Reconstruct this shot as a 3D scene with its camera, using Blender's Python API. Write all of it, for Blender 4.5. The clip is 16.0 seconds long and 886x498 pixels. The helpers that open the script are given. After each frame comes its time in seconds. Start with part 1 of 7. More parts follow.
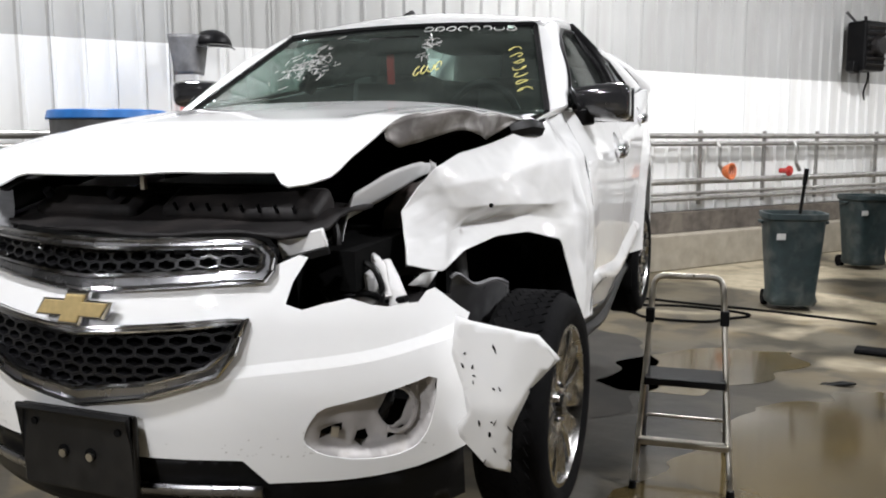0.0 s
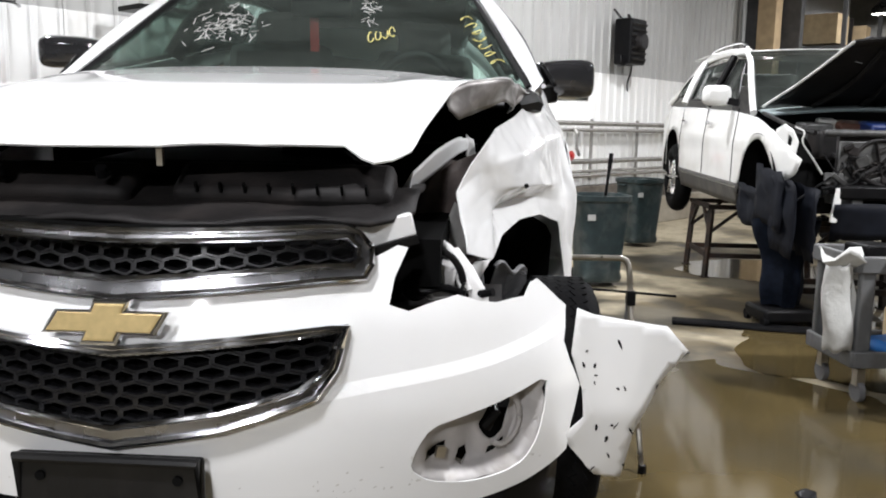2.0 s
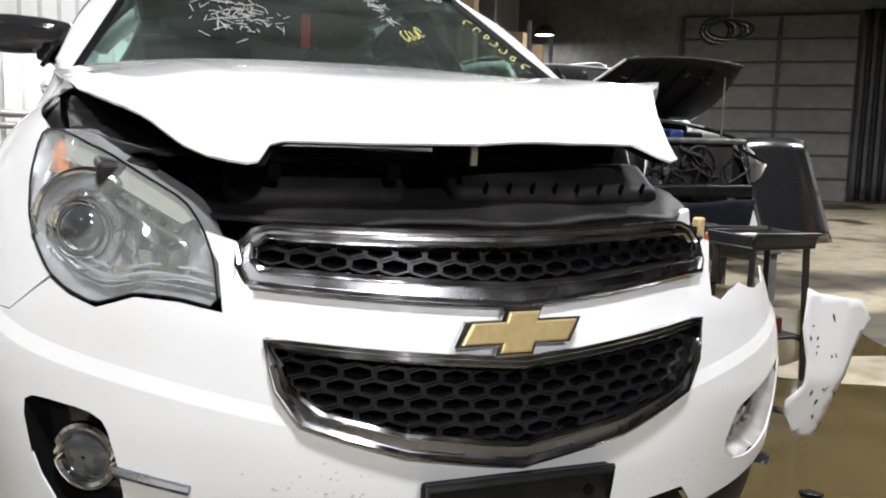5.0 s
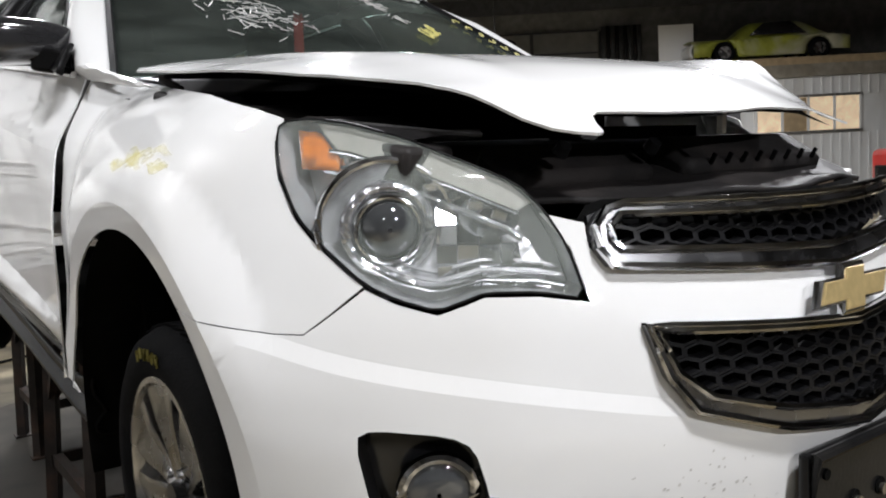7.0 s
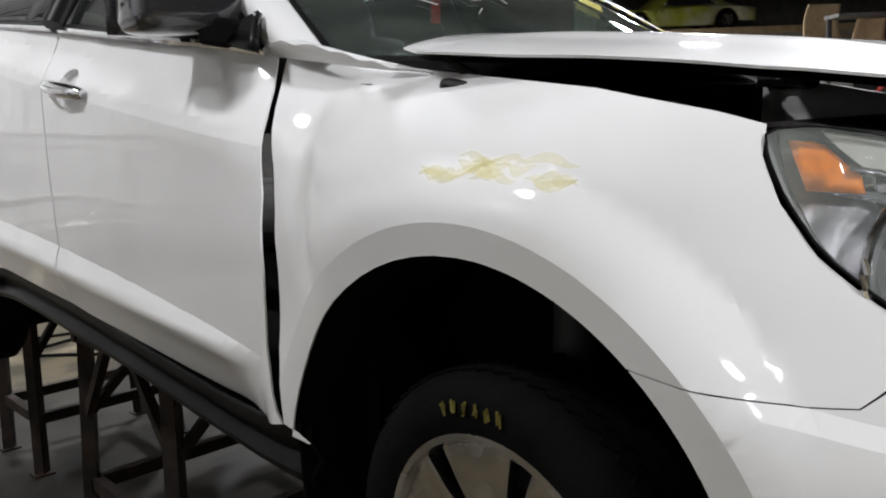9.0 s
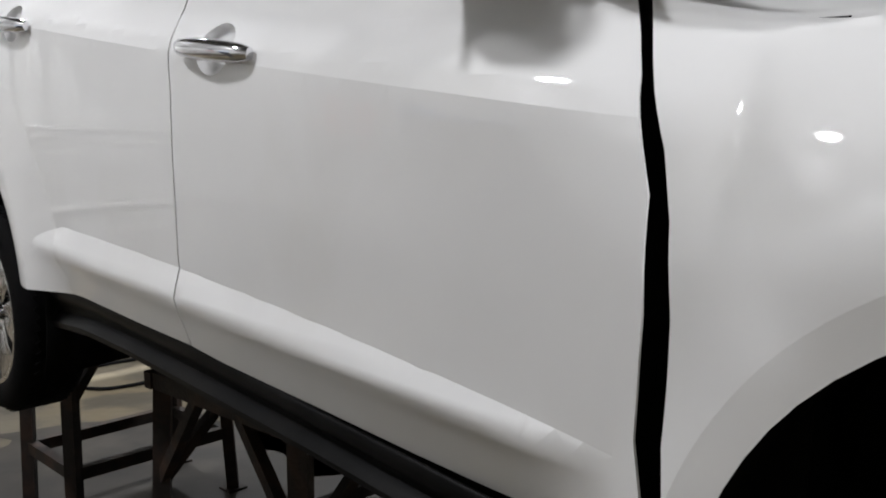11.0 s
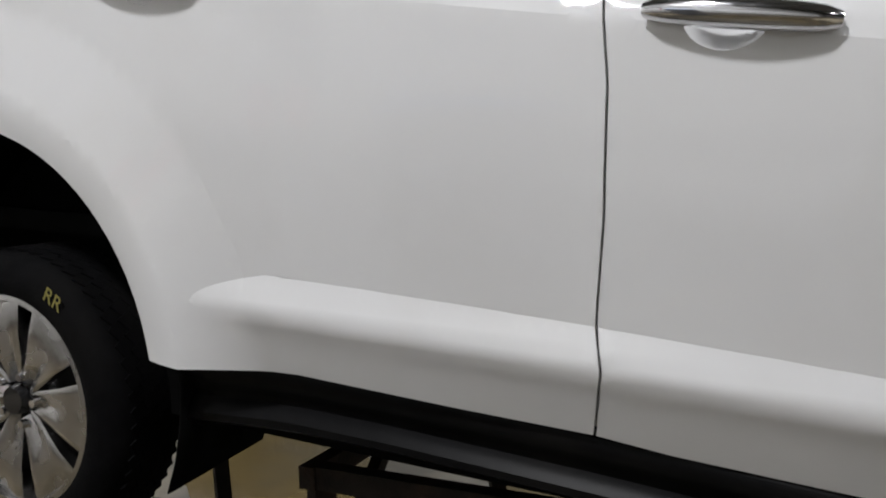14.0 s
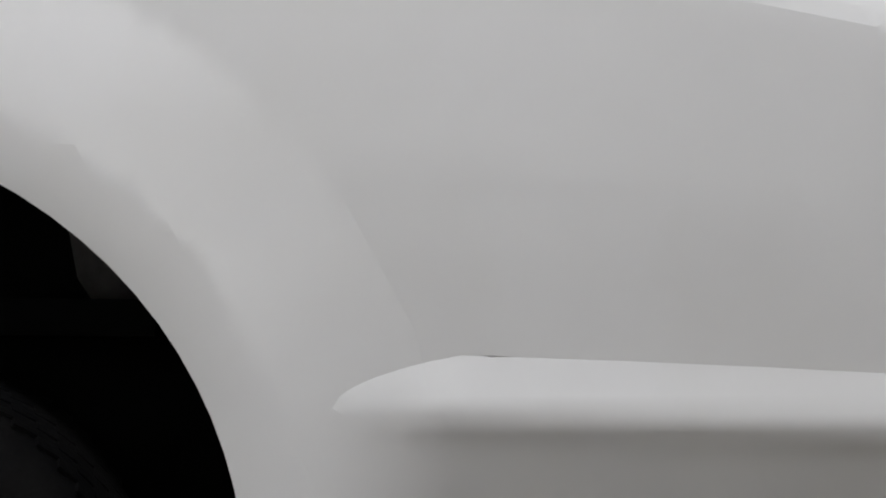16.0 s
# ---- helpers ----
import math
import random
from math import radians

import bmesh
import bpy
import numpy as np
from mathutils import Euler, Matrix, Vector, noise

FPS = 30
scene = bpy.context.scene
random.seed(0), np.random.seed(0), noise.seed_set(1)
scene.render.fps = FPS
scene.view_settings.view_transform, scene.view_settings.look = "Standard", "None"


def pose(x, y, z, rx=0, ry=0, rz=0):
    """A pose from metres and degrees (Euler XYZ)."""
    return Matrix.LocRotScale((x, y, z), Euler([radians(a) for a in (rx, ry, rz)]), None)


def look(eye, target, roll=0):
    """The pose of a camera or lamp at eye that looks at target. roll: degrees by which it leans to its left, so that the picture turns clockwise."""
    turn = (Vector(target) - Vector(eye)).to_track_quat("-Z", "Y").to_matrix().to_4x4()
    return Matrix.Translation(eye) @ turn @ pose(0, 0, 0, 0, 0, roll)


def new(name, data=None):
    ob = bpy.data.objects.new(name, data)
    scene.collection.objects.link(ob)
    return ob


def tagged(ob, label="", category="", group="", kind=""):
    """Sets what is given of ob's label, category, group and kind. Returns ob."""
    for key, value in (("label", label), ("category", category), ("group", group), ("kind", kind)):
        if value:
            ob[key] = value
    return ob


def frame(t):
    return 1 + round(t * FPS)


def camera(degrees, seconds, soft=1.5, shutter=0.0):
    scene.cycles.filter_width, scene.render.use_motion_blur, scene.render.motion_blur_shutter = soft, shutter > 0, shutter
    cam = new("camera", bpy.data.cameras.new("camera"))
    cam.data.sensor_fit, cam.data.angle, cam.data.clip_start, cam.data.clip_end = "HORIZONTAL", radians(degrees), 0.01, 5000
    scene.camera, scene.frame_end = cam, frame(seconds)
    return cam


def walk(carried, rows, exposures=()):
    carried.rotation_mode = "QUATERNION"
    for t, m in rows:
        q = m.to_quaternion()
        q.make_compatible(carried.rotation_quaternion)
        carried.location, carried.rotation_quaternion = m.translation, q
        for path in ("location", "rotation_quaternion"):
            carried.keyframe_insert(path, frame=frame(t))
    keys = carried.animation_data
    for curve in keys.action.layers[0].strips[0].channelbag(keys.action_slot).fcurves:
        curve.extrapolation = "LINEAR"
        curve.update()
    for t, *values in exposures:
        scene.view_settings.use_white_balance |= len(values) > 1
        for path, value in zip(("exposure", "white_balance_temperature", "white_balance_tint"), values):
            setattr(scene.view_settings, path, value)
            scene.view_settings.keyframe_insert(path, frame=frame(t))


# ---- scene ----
cam = camera(55.9, 16.0, soft=1.95)

PATH = [
    (0, (1.466, -2.345, 1.601), (0.746, -0.496, 1.347), -0.17),
    (0.5, (1.229, -2.333, 1.609), (0.672, -0.427, 1.376), 0.67),
    (1, (1.022, -2.249, 1.572), (0.602, -0.312, 1.307), -1.40),
    (1.5, (0.838, -2.194, 1.568), (0.522, -0.240, 1.284), 0.01),
    (2, (0.662, -2.266, 1.569), (0.537, -0.291, 1.281), 1.04),
    (2.5, (0.466, -2.379, 1.563), (0.378, -0.409, 1.229), 1.39),
    (3, (0.298, -2.363, 1.555), (0.336, -0.390, 1.229), 2.50),
    (3.5, (0.078, -2.278, 1.530), (0.301, -0.316, 1.213), -0.08),
    (4, (-0.147, -2.199, 1.532), (0.206, -0.253, 1.237), 0.78),
    (6.5, (-1.150, -1.793, 1.492), (-0.062, -0.128, 1.279), -2.28),
    (7, (-1.312, -1.589, 1.455), (-0.146, 0.023, 1.254), -2.94),
    (7.5, (-1.394, -1.447, 1.508), (-0.123, 0.074, 1.240), -2.65),
    (8, (-1.576, -1.324, 1.508), (-0.137, 0.034, 1.220), -3.61),
    (8.5, (-1.675, -1.142, 1.520), (-0.268, 0.245, 1.208), -2.44),
    (9, (-1.722, -0.863, 1.556), (-0.368, 0.579, 1.263), -2.80),
    (9.5, (-1.745, -0.619, 1.479), (-0.448, 0.893, 1.301), -1.67),
    (10, (-1.723, -0.413, 1.503), (-0.363, 1.034, 1.262), -2.25),
    (10.2, (-1.727, -0.344, 1.495), (-0.347, 1.082, 1.254), -1.77),
    (12.3, (-1.756, 0.562, 1.549), (-0.264, 1.870, 1.298), -3.29),
    (12.5, (-1.777, 0.633, 1.559), (-0.240, 1.885, 1.292), -3.17),
    (13, (-1.875, 0.842, 1.549), (-0.285, 2.036, 1.333), -2.53),
    (13.5, (-1.961, 1.049, 1.526), (-0.277, 2.117, 1.376), -1.66),
    (14, (-2.076, 1.264, 1.516), (-0.292, 2.145, 1.309), -1.74),
    (14.5, (-2.041, 1.532, 1.540), (-0.193, 2.259, 1.296), -2.96),
    (15, (-2.033, 1.794, 1.528), (-0.089, 2.227, 1.347), -2.81),
    (15.5, (-1.995, 2.084, 1.549), (-0.010, 2.193, 1.328), -2.77),
    (16, (-1.885, 2.345, 1.436), (0.095, 2.065, 1.473), -2.26),
]
walk(cam, [(t, look(eye, target, roll)) for t, eye, target, roll in PATH], [(0, -.05), (.5, -.12), (1, .0), (2, .12), (2.5, .17), (3.5, .19), (4.2, .15), (6.4, .03), (8, -.24), (9, -.32), (9.5, -.14), (10.2, -.2), (12.5, -.6), (14.2, -.4), (15.2, -.52), (16, -.57)])

# ---- light ----
world = bpy.data.worlds.new("world")
scene.world = world
world.use_nodes = True
world.node_tree.nodes["Background"].inputs[0].default_value = (.8, .88, 1, 1)
world.node_tree.nodes["Background"].inputs[1].default_value = .05

HALL = Matrix.Translation((-3.29, 3.855, 0)) @ Matrix.Rotation(math.atan2(.797, .604), 4, 'Z')   # x along the long wall, y into the wall


def lamp(name, x, y, z, size, power, color=(.957, .962, 1)):
    data = bpy.data.lights.new(name, 'AREA')
    data.shape, data.size, data.energy, data.color = 'DISK', size, power, color
    ob = new(name, data)
    ob.matrix_world = HALL @ Matrix.Translation((x, y, z))
    return ob


# the first four are unseen, added as fill for the nose and flank
LAMPS = [(-3.6, -6.4), (-8.5, -4.6), (-8, -9.5), (-1.35, -.95), (3.6, -1.9), (7.5, -3.2), (2.6, -8.2), (8, -9), (15, -4), (15, -11), (22.7, -.6)]
for lx, ly in LAMPS:
    lamp("high_bay_lamp", lx, ly, 5.05 if lx < 20 else 4.72, .52, {22.7: 70, 2.6: 470, -3.6: 230, -8.5: 60, -8: 600, -1.35: 195}.get(lx, 300))

# ---- materials ----


def mat(name, color, rough=.5, metal=0.0, coat=0.0, noise_amt=.0, noise_scale=8.0, bump=0.0, bump_scale=60.0, stain=None, stain_amt=0.0, stain_scale=1.5, transmission=0.0, emission=0.0, rough_var=0.0, random_tone=0.0, ior=1.45, stretch=None, spec=.5):
    """A surface with fine grain and, if given, larger stains."""
    m = bpy.data.materials.new(name)
    m.use_nodes = True
    nt = m.node_tree
    b = nt.nodes["Principled BSDF"]
    b.inputs["Roughness"].default_value = rough
    b.inputs["Metallic"].default_value = metal
    b.inputs["Coat Weight"].default_value = coat
    b.inputs["Coat Roughness"].default_value = .04
    b.inputs["Transmission Weight"].default_value = transmission
    b.inputs["IOR"].default_value = ior
    b.inputs["Specular IOR Level"].default_value = spec
    col = (*color, 1)
    b.inputs["Base Color"].default_value = col
    if emission:
        b.inputs["Emission Color"].default_value = col
        b.inputs["Emission Strength"].default_value = emission
    tc = nt.nodes.new("ShaderNodeTexCoord")
    coord = tc.outputs["Object"]
    if stretch:
        mp = nt.nodes.new("ShaderNodeMapping")
        mp.inputs["Scale"].default_value = stretch
        nt.links.new(coord, mp.inputs["Vector"])
        coord = mp.outputs["Vector"]
    out = None
    if noise_amt or stain or random_tone:
        n = nt.nodes.new("ShaderNodeTexNoise")
        n.inputs["Scale"].default_value = noise_scale
        n.inputs["Detail"].default_value = 6
        nt.links.new(coord, n.inputs["Vector"])
        r = nt.nodes.new("ShaderNodeMapRange")
        r.inputs["From Min"].default_value, r.inputs["From Max"].default_value = .3, .7
        r.inputs["To Min"].default_value, r.inputs["To Max"].default_value = 1 - noise_amt, 1 + noise_amt * .3
        nt.links.new(n.outputs["Fac"], r.inputs["Value"])
        mul = nt.nodes.new("ShaderNodeMix")
        mul.data_type, mul.blend_type = 'RGBA', 'MULTIPLY'
        mul.inputs["Factor"].default_value = 1
        mul.inputs[6].default_value = col
        nt.links.new(r.outputs["Result"], mul.inputs[7])
        out = mul.outputs[2]
        if stain:
            n2 = nt.nodes.new("ShaderNodeTexNoise")
            n2.inputs["Scale"].default_value = stain_scale
            n2.inputs["Detail"].default_value = 5
            n2.inputs["Distortion"].default_value = .4
            nt.links.new(coord, n2.inputs["Vector"])
            r2 = nt.nodes.new("ShaderNodeMapRange")
            r2.inputs["From Min"].default_value, r2.inputs["From Max"].default_value = .48, .66
            r2.inputs["To Max"].default_value = stain_amt
            nt.links.new(n2.outputs["Fac"], r2.inputs["Value"])
            mx = nt.nodes.new("ShaderNodeMix")
            mx.data_type = 'RGBA'
            mx.inputs[7].default_value = (*stain, 1)
            nt.links.new(out, mx.inputs[6])
            nt.links.new(r2.outputs["Result"], mx.inputs["Factor"])
            out = mx.outputs[2]
        if random_tone:
            oi = nt.nodes.new("ShaderNodeObjectInfo")
            r3 = nt.nodes.new("ShaderNodeMapRange")
            r3.inputs["To Min"].default_value, r3.inputs["To Max"].default_value = 1 - random_tone, 1.0
            nt.links.new(oi.outputs["Random"], r3.inputs["Value"])
            m3 = nt.nodes.new("ShaderNodeMix")
            m3.data_type, m3.blend_type = 'RGBA', 'MULTIPLY'
            m3.inputs["Factor"].default_value = 1
            nt.links.new(out, m3.inputs[6])
            nt.links.new(r3.outputs["Result"], m3.inputs[7])
            out = m3.outputs[2]
        nt.links.new(out, b.inputs["Base Color"])
        if rough_var:
            r4 = nt.nodes.new("ShaderNodeMapRange")
            r4.inputs["From Min"].default_value, r4.inputs["From Max"].default_value = .3, .7
            r4.inputs["To Min"].default_value, r4.inputs["To Max"].default_value = max(0, rough - rough_var), min(1, rough + rough_var)
            nt.links.new(n.outputs["Fac"], r4.inputs["Value"])
            nt.links.new(r4.outputs["Result"], b.inputs["Roughness"])
    if bump:
        n3 = nt.nodes.new("ShaderNodeTexNoise")
        n3.inputs["Scale"].default_value = bump_scale
        n3.inputs["Detail"].default_value = 4
        nt.links.new(coord, n3.inputs["Vector"])
        bp_ = nt.nodes.new("ShaderNodeBump")
        bp_.inputs["Strength"].default_value = bump
        bp_.inputs["Distance"].default_value = .01
        nt.links.new(n3.outputs["Fac"], bp_.inputs["Height"])
        nt.links.new(bp_.outputs["Normal"], b.inputs["Normal"])
    return m


def glass(name, tint, rough=.0, dust_haze=0.0):
    """Thin clear or tinted pane: mostly seen through, with a mirror gloss."""
    m = bpy.data.materials.new(name)
    m.use_nodes = True
    nt = m.node_tree
    nt.nodes.remove(nt.nodes["Principled BSDF"])
    o = nt.nodes["Material Output"]
    tr, gl, mix, fr = (nt.nodes.new("ShaderNode" + k) for k in ("BsdfTransparent", "BsdfGlossy", "MixShader", "LayerWeight"))
    pw, ma = nt.nodes.new("ShaderNodeMath"), nt.nodes.new("ShaderNodeMath")
    pw.operation, ma.operation = 'POWER', 'MULTIPLY_ADD'
    pw.inputs[1].default_value, ma.inputs[1].default_value, ma.inputs[2].default_value = 5, .6, .025
    tr.inputs["Color"].default_value = (*tint, 1)
    gl.inputs["Roughness"].default_value = rough
    fr.inputs["Blend"].default_value = .5
    nt.links.new(fr.outputs["Facing"], pw.inputs[0])
    nt.links.new(pw.outputs[0], ma.inputs[0])
    nt.links.new(ma.outputs[0], mix.inputs["Fac"])
    nt.links.new(tr.outputs[0], mix.inputs[1])
    nt.links.new(gl.outputs[0], mix.inputs[2])
    last = mix.outputs[0]
    if dust_haze:
        df, dm, n, r = (nt.nodes.new("ShaderNode" + k) for k in ("BsdfDiffuse", "MixShader", "TexNoise", "MapRange"))
        df.inputs["Color"].default_value = (.55, .6, .55, 1)
        n.inputs["Scale"].default_value, n.inputs["Detail"].default_value = 5, 6
        r.inputs["From Min"].default_value, r.inputs["From Max"].default_value = .3, .75
        r.inputs["To Min"].default_value, r.inputs["To Max"].default_value = dust_haze * .5, dust_haze * 1.6
        nt.links.new(n.outputs["Fac"], r.inputs["Value"])
        nt.links.new(r.outputs["Result"], dm.inputs["Fac"])
        nt.links.new(last, dm.inputs[1])
        nt.links.new(df.outputs[0], dm.inputs[2])
        last = dm.outputs[0]
    nt.links.new(last, o.inputs["Surface"])
    return m


PAINT = mat("white_car_paint", (.80, .80, .795), rough=.5, coat=1.0, noise_amt=.03, noise_scale=3, stain=(.70, .69, .66), stain_amt=.3, stain_scale=2.2, bump=.004, bump_scale=900, spec=.25)
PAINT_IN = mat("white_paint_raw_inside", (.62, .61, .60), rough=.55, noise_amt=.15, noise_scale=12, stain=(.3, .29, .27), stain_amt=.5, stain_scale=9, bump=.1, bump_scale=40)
PAINT2 = mat("dusty_white_car_paint", (.76, .76, .74), rough=.35, coat=.8, noise_amt=.06, noise_scale=4, stain=(.55, .53, .48), stain_amt=.4, stain_scale=3)
CHROME = mat("chrome", (.78, .78, .8), rough=.1, metal=1, noise_amt=.08, noise_scale=20, rough_var=.06)
SATIN = mat("satin_chrome", (.27, .27, .28), rough=.28, metal=1, noise_amt=.15, noise_scale=14, rough_var=.1)
ALLOY = mat("machined_alloy", (.62, .61, .6), rough=.25, metal=1, noise_amt=.2, noise_scale=9, rough_var=.1, stain=(.4, .39, .37), stain_amt=.3, stain_scale=14)
GOLD = mat("gold_badge_plastic", (.60, .46, .22), rough=.35, metal=.45, noise_amt=.15, noise_scale=60)
BLACK = mat("black_plastic", (.007, .007, .0075), rough=.36, noise_amt=.3, noise_scale=14, bump=.04, bump_scale=260, stain=(.014, .013, .012), stain_amt=.4, stain_scale=5, spec=0.1)
GLOSSBLACK = mat("gloss_black_plastic", (.012, .012, .013), rough=.2, coat=.5, noise_amt=.2, noise_scale=10)
DARKGREY = mat("dark_grey_plastic", (.013, .012, .012), rough=.5, noise_amt=.35, noise_scale=12, stain=(.035, .03, .028), stain_amt=.6, stain_scale=7, bump=.1, bump_scale=120, spec=0.25)
DUCT = mat("dusty_black_duct", (.016, .0145, .0145), rough=.6, spec=.25, noise_amt=.35, noise_scale=10, stain=(.04, .034, .032), stain_amt=.6, stain_scale=8, bump=.1, bump_scale=80)
MIDGREY = mat("grey_plastic", (.16, .16, .165), rough=.5, noise_amt=.3, noise_scale=12, stain=(.06, .06, .06), stain_amt=.5, stain_scale=9)
RUBBER = mat("tyre_rubber", (.0055, .0055, .006), rough=.75, noise_amt=.3, noise_scale=20, bump=.2, bump_scale=150, stain=(.010, .0095, .009), stain_amt=.5, stain_scale=6, spec=0.06)
# near-black for hollows: their shade is put into the colour
VOID = mat("hollow_shade_black", (.005, .005, .005), rough=.8, noise_amt=.4, noise_scale=8, spec=0.05)
GLASS_WS = glass("windscreen_glass", (.60, .72, .68), dust_haze=.03)
GLASS_PRIVACY = glass("privacy_glass", (.10, .11, .11), dust_haze=.02)
GLASS_SIDE = glass("tinted_side_glass", (.7, .75, .73), dust_haze=.012)
GLASS_DARK = glass("dark_car_glass", (.38, .42, .41), dust_haze=.02)
# pale haze on this lens is painted in to brighten the lamp
LENS = glass("headlamp_lens", (.97, .975, .98), dust_haze=.10)
HONEY = mat("glossy_black_grille", (.009, .009, .010), rough=.35, coat=.3, noise_amt=.4, noise_scale=30, spec=.3)
FROST = mat("frosted_lens_band", (.40, .39, .35), rough=.35, coat=1, noise_amt=.15, noise_scale=30)
AMBER = mat("amber_reflector", (.8, .22, .01), rough=.15, coat=1, noise_amt=.25, noise_scale=90)
REFLECTOR = mat("headlamp_reflector", (.7, .71, .73), rough=.12, metal=.85, noise_amt=.15, noise_scale=60, bump=.55, bump_scale=32)
REFL_SOFT = mat("silvered_lamp_housing", (.62, .62, .64), rough=.25, metal=.55, noise_amt=.12, noise_scale=40, bump=.2, bump_scale=40)
YELLOW = mat("yellow_paint_marker", (.68, .62, .2), rough=.6, noise_amt=.4, noise_scale=90)
STEEL_RUST = mat("rusty_brown_steel", (.020, .014, .011), rough=.65, metal=.2, noise_amt=.5, noise_scale=18, stain=(.055, .027, .015), stain_amt=.6, stain_scale=9, bump=.3, bump_scale=120)
ALU = mat("worn_aluminium", (.55, .52, .46), rough=.38, metal=1, noise_amt=.25, noise_scale=16, rough_var=.12)
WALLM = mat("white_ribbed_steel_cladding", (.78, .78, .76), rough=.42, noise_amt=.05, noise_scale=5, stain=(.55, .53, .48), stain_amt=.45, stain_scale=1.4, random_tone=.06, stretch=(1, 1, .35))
# darker copy of WALLM: the upper wall's shade put into the colour
WALLM_SHADE = mat("shaded_ribbed_steel_cladding", (.40, .40, .385), rough=.45, noise_amt=.06, noise_scale=5, stain=(.28, .27, .25), stain_amt=.5, stain_scale=1.1, random_tone=.08, stretch=(1, 1, .35))
CURB = mat("brown_stained_concrete_plinth", (.10, .085, .07), rough=.8, noise_amt=.4, noise_scale=9, stain=(.22, .19, .15), stain_amt=.5, stain_scale=2)
CONC = mat("pale_concrete", (.30, .27, .215), rough=.6, noise_amt=.25, noise_scale=6, stain=(.16, .13, .09), stain_amt=.6, stain_scale=1.1)
PIPE = mat("galvanised_pipe", (.38, .37, .35), rough=.45, metal=.8, noise_amt=.3, noise_scale=10)
CEIL = mat("grey_roof_deck", (.16, .16, .155), rough=.7, noise_amt=.3, noise_scale=3)
BEAM = mat("dark_steel_beam", (.08, .08, .08), rough=.6, metal=.3, noise_amt=.3, noise_scale=6)
BINM = mat("dark_green_bin_plastic", (.018, .032, .034), rough=.5, noise_amt=.35, noise_scale=9, stain=(.08, .085, .08), stain_amt=.5, stain_scale=7)
ORANGE = mat("orange_plastic", (.6, .16, .05), rough=.5, noise_amt=.2, noise_scale=20)
REDM = mat("red_paint", (.42, .03, .025), rough=.35, coat=.5, noise_amt=.2, noise_scale=6)
BLUEM = mat("blue_plastic", (.02, .14, .42), rough=.4, noise_amt=.2, noise_scale=12)
CARTM = mat("grey_cart_plastic", (.12, .122, .124), rough=.55, noise_amt=.3, noise_scale=8, stain=(.07, .065, .06), stain_amt=.6, stain_scale=6)
BAGM = mat("white_plastic_bag", (.5, .5, .48), rough=.4, noise_amt=.15, noise_scale=10, bump=.5, bump_scale=30)
CARD = mat("cardboard", (.42, .32, .19), rough=.8, noise_amt=.2, noise_scale=9)
CLOTH = mat("dark_blue_cloth", (.006, .009, .017), rough=.85, spec=.12, noise_amt=.4, noise_scale=25)
SEATM = mat("grey_seat_cloth", (.11, .105, .1), rough=.9, noise_amt=.3, noise_scale=30)
TANM = mat("tan_board", (.42, .31, .18), rough=.7, noise_amt=.25, noise_scale=5)
LIMEM = mat("lime_green_car_paint", (.34, .36, .05), rough=.4, coat=.3, noise_amt=.3, noise_scale=3, stain=(.45, .43, .35), stain_amt=.8, stain_scale=.9)
LAMPGLOW = mat("lamp_glow", (1, .98, .96), emission=6.0)
WINGLOW = mat("lit_window", (.8, .62, .42), emission=.55, noise_amt=.5, noise_scale=3, stain=(.35, .25, .15), stain_amt=.7, stain_scale=2.5)
# greyer than the bumper's white: the pocket's shade is in the colour
FASCIA_IN = mat("shaded_bumper_recess", (.46, .44, .43), rough=.5, noise_amt=.12, noise_scale=18, stain=(.35, .32, .28), stain_amt=.5, stain_scale=11, bump=.2, bump_scale=50)


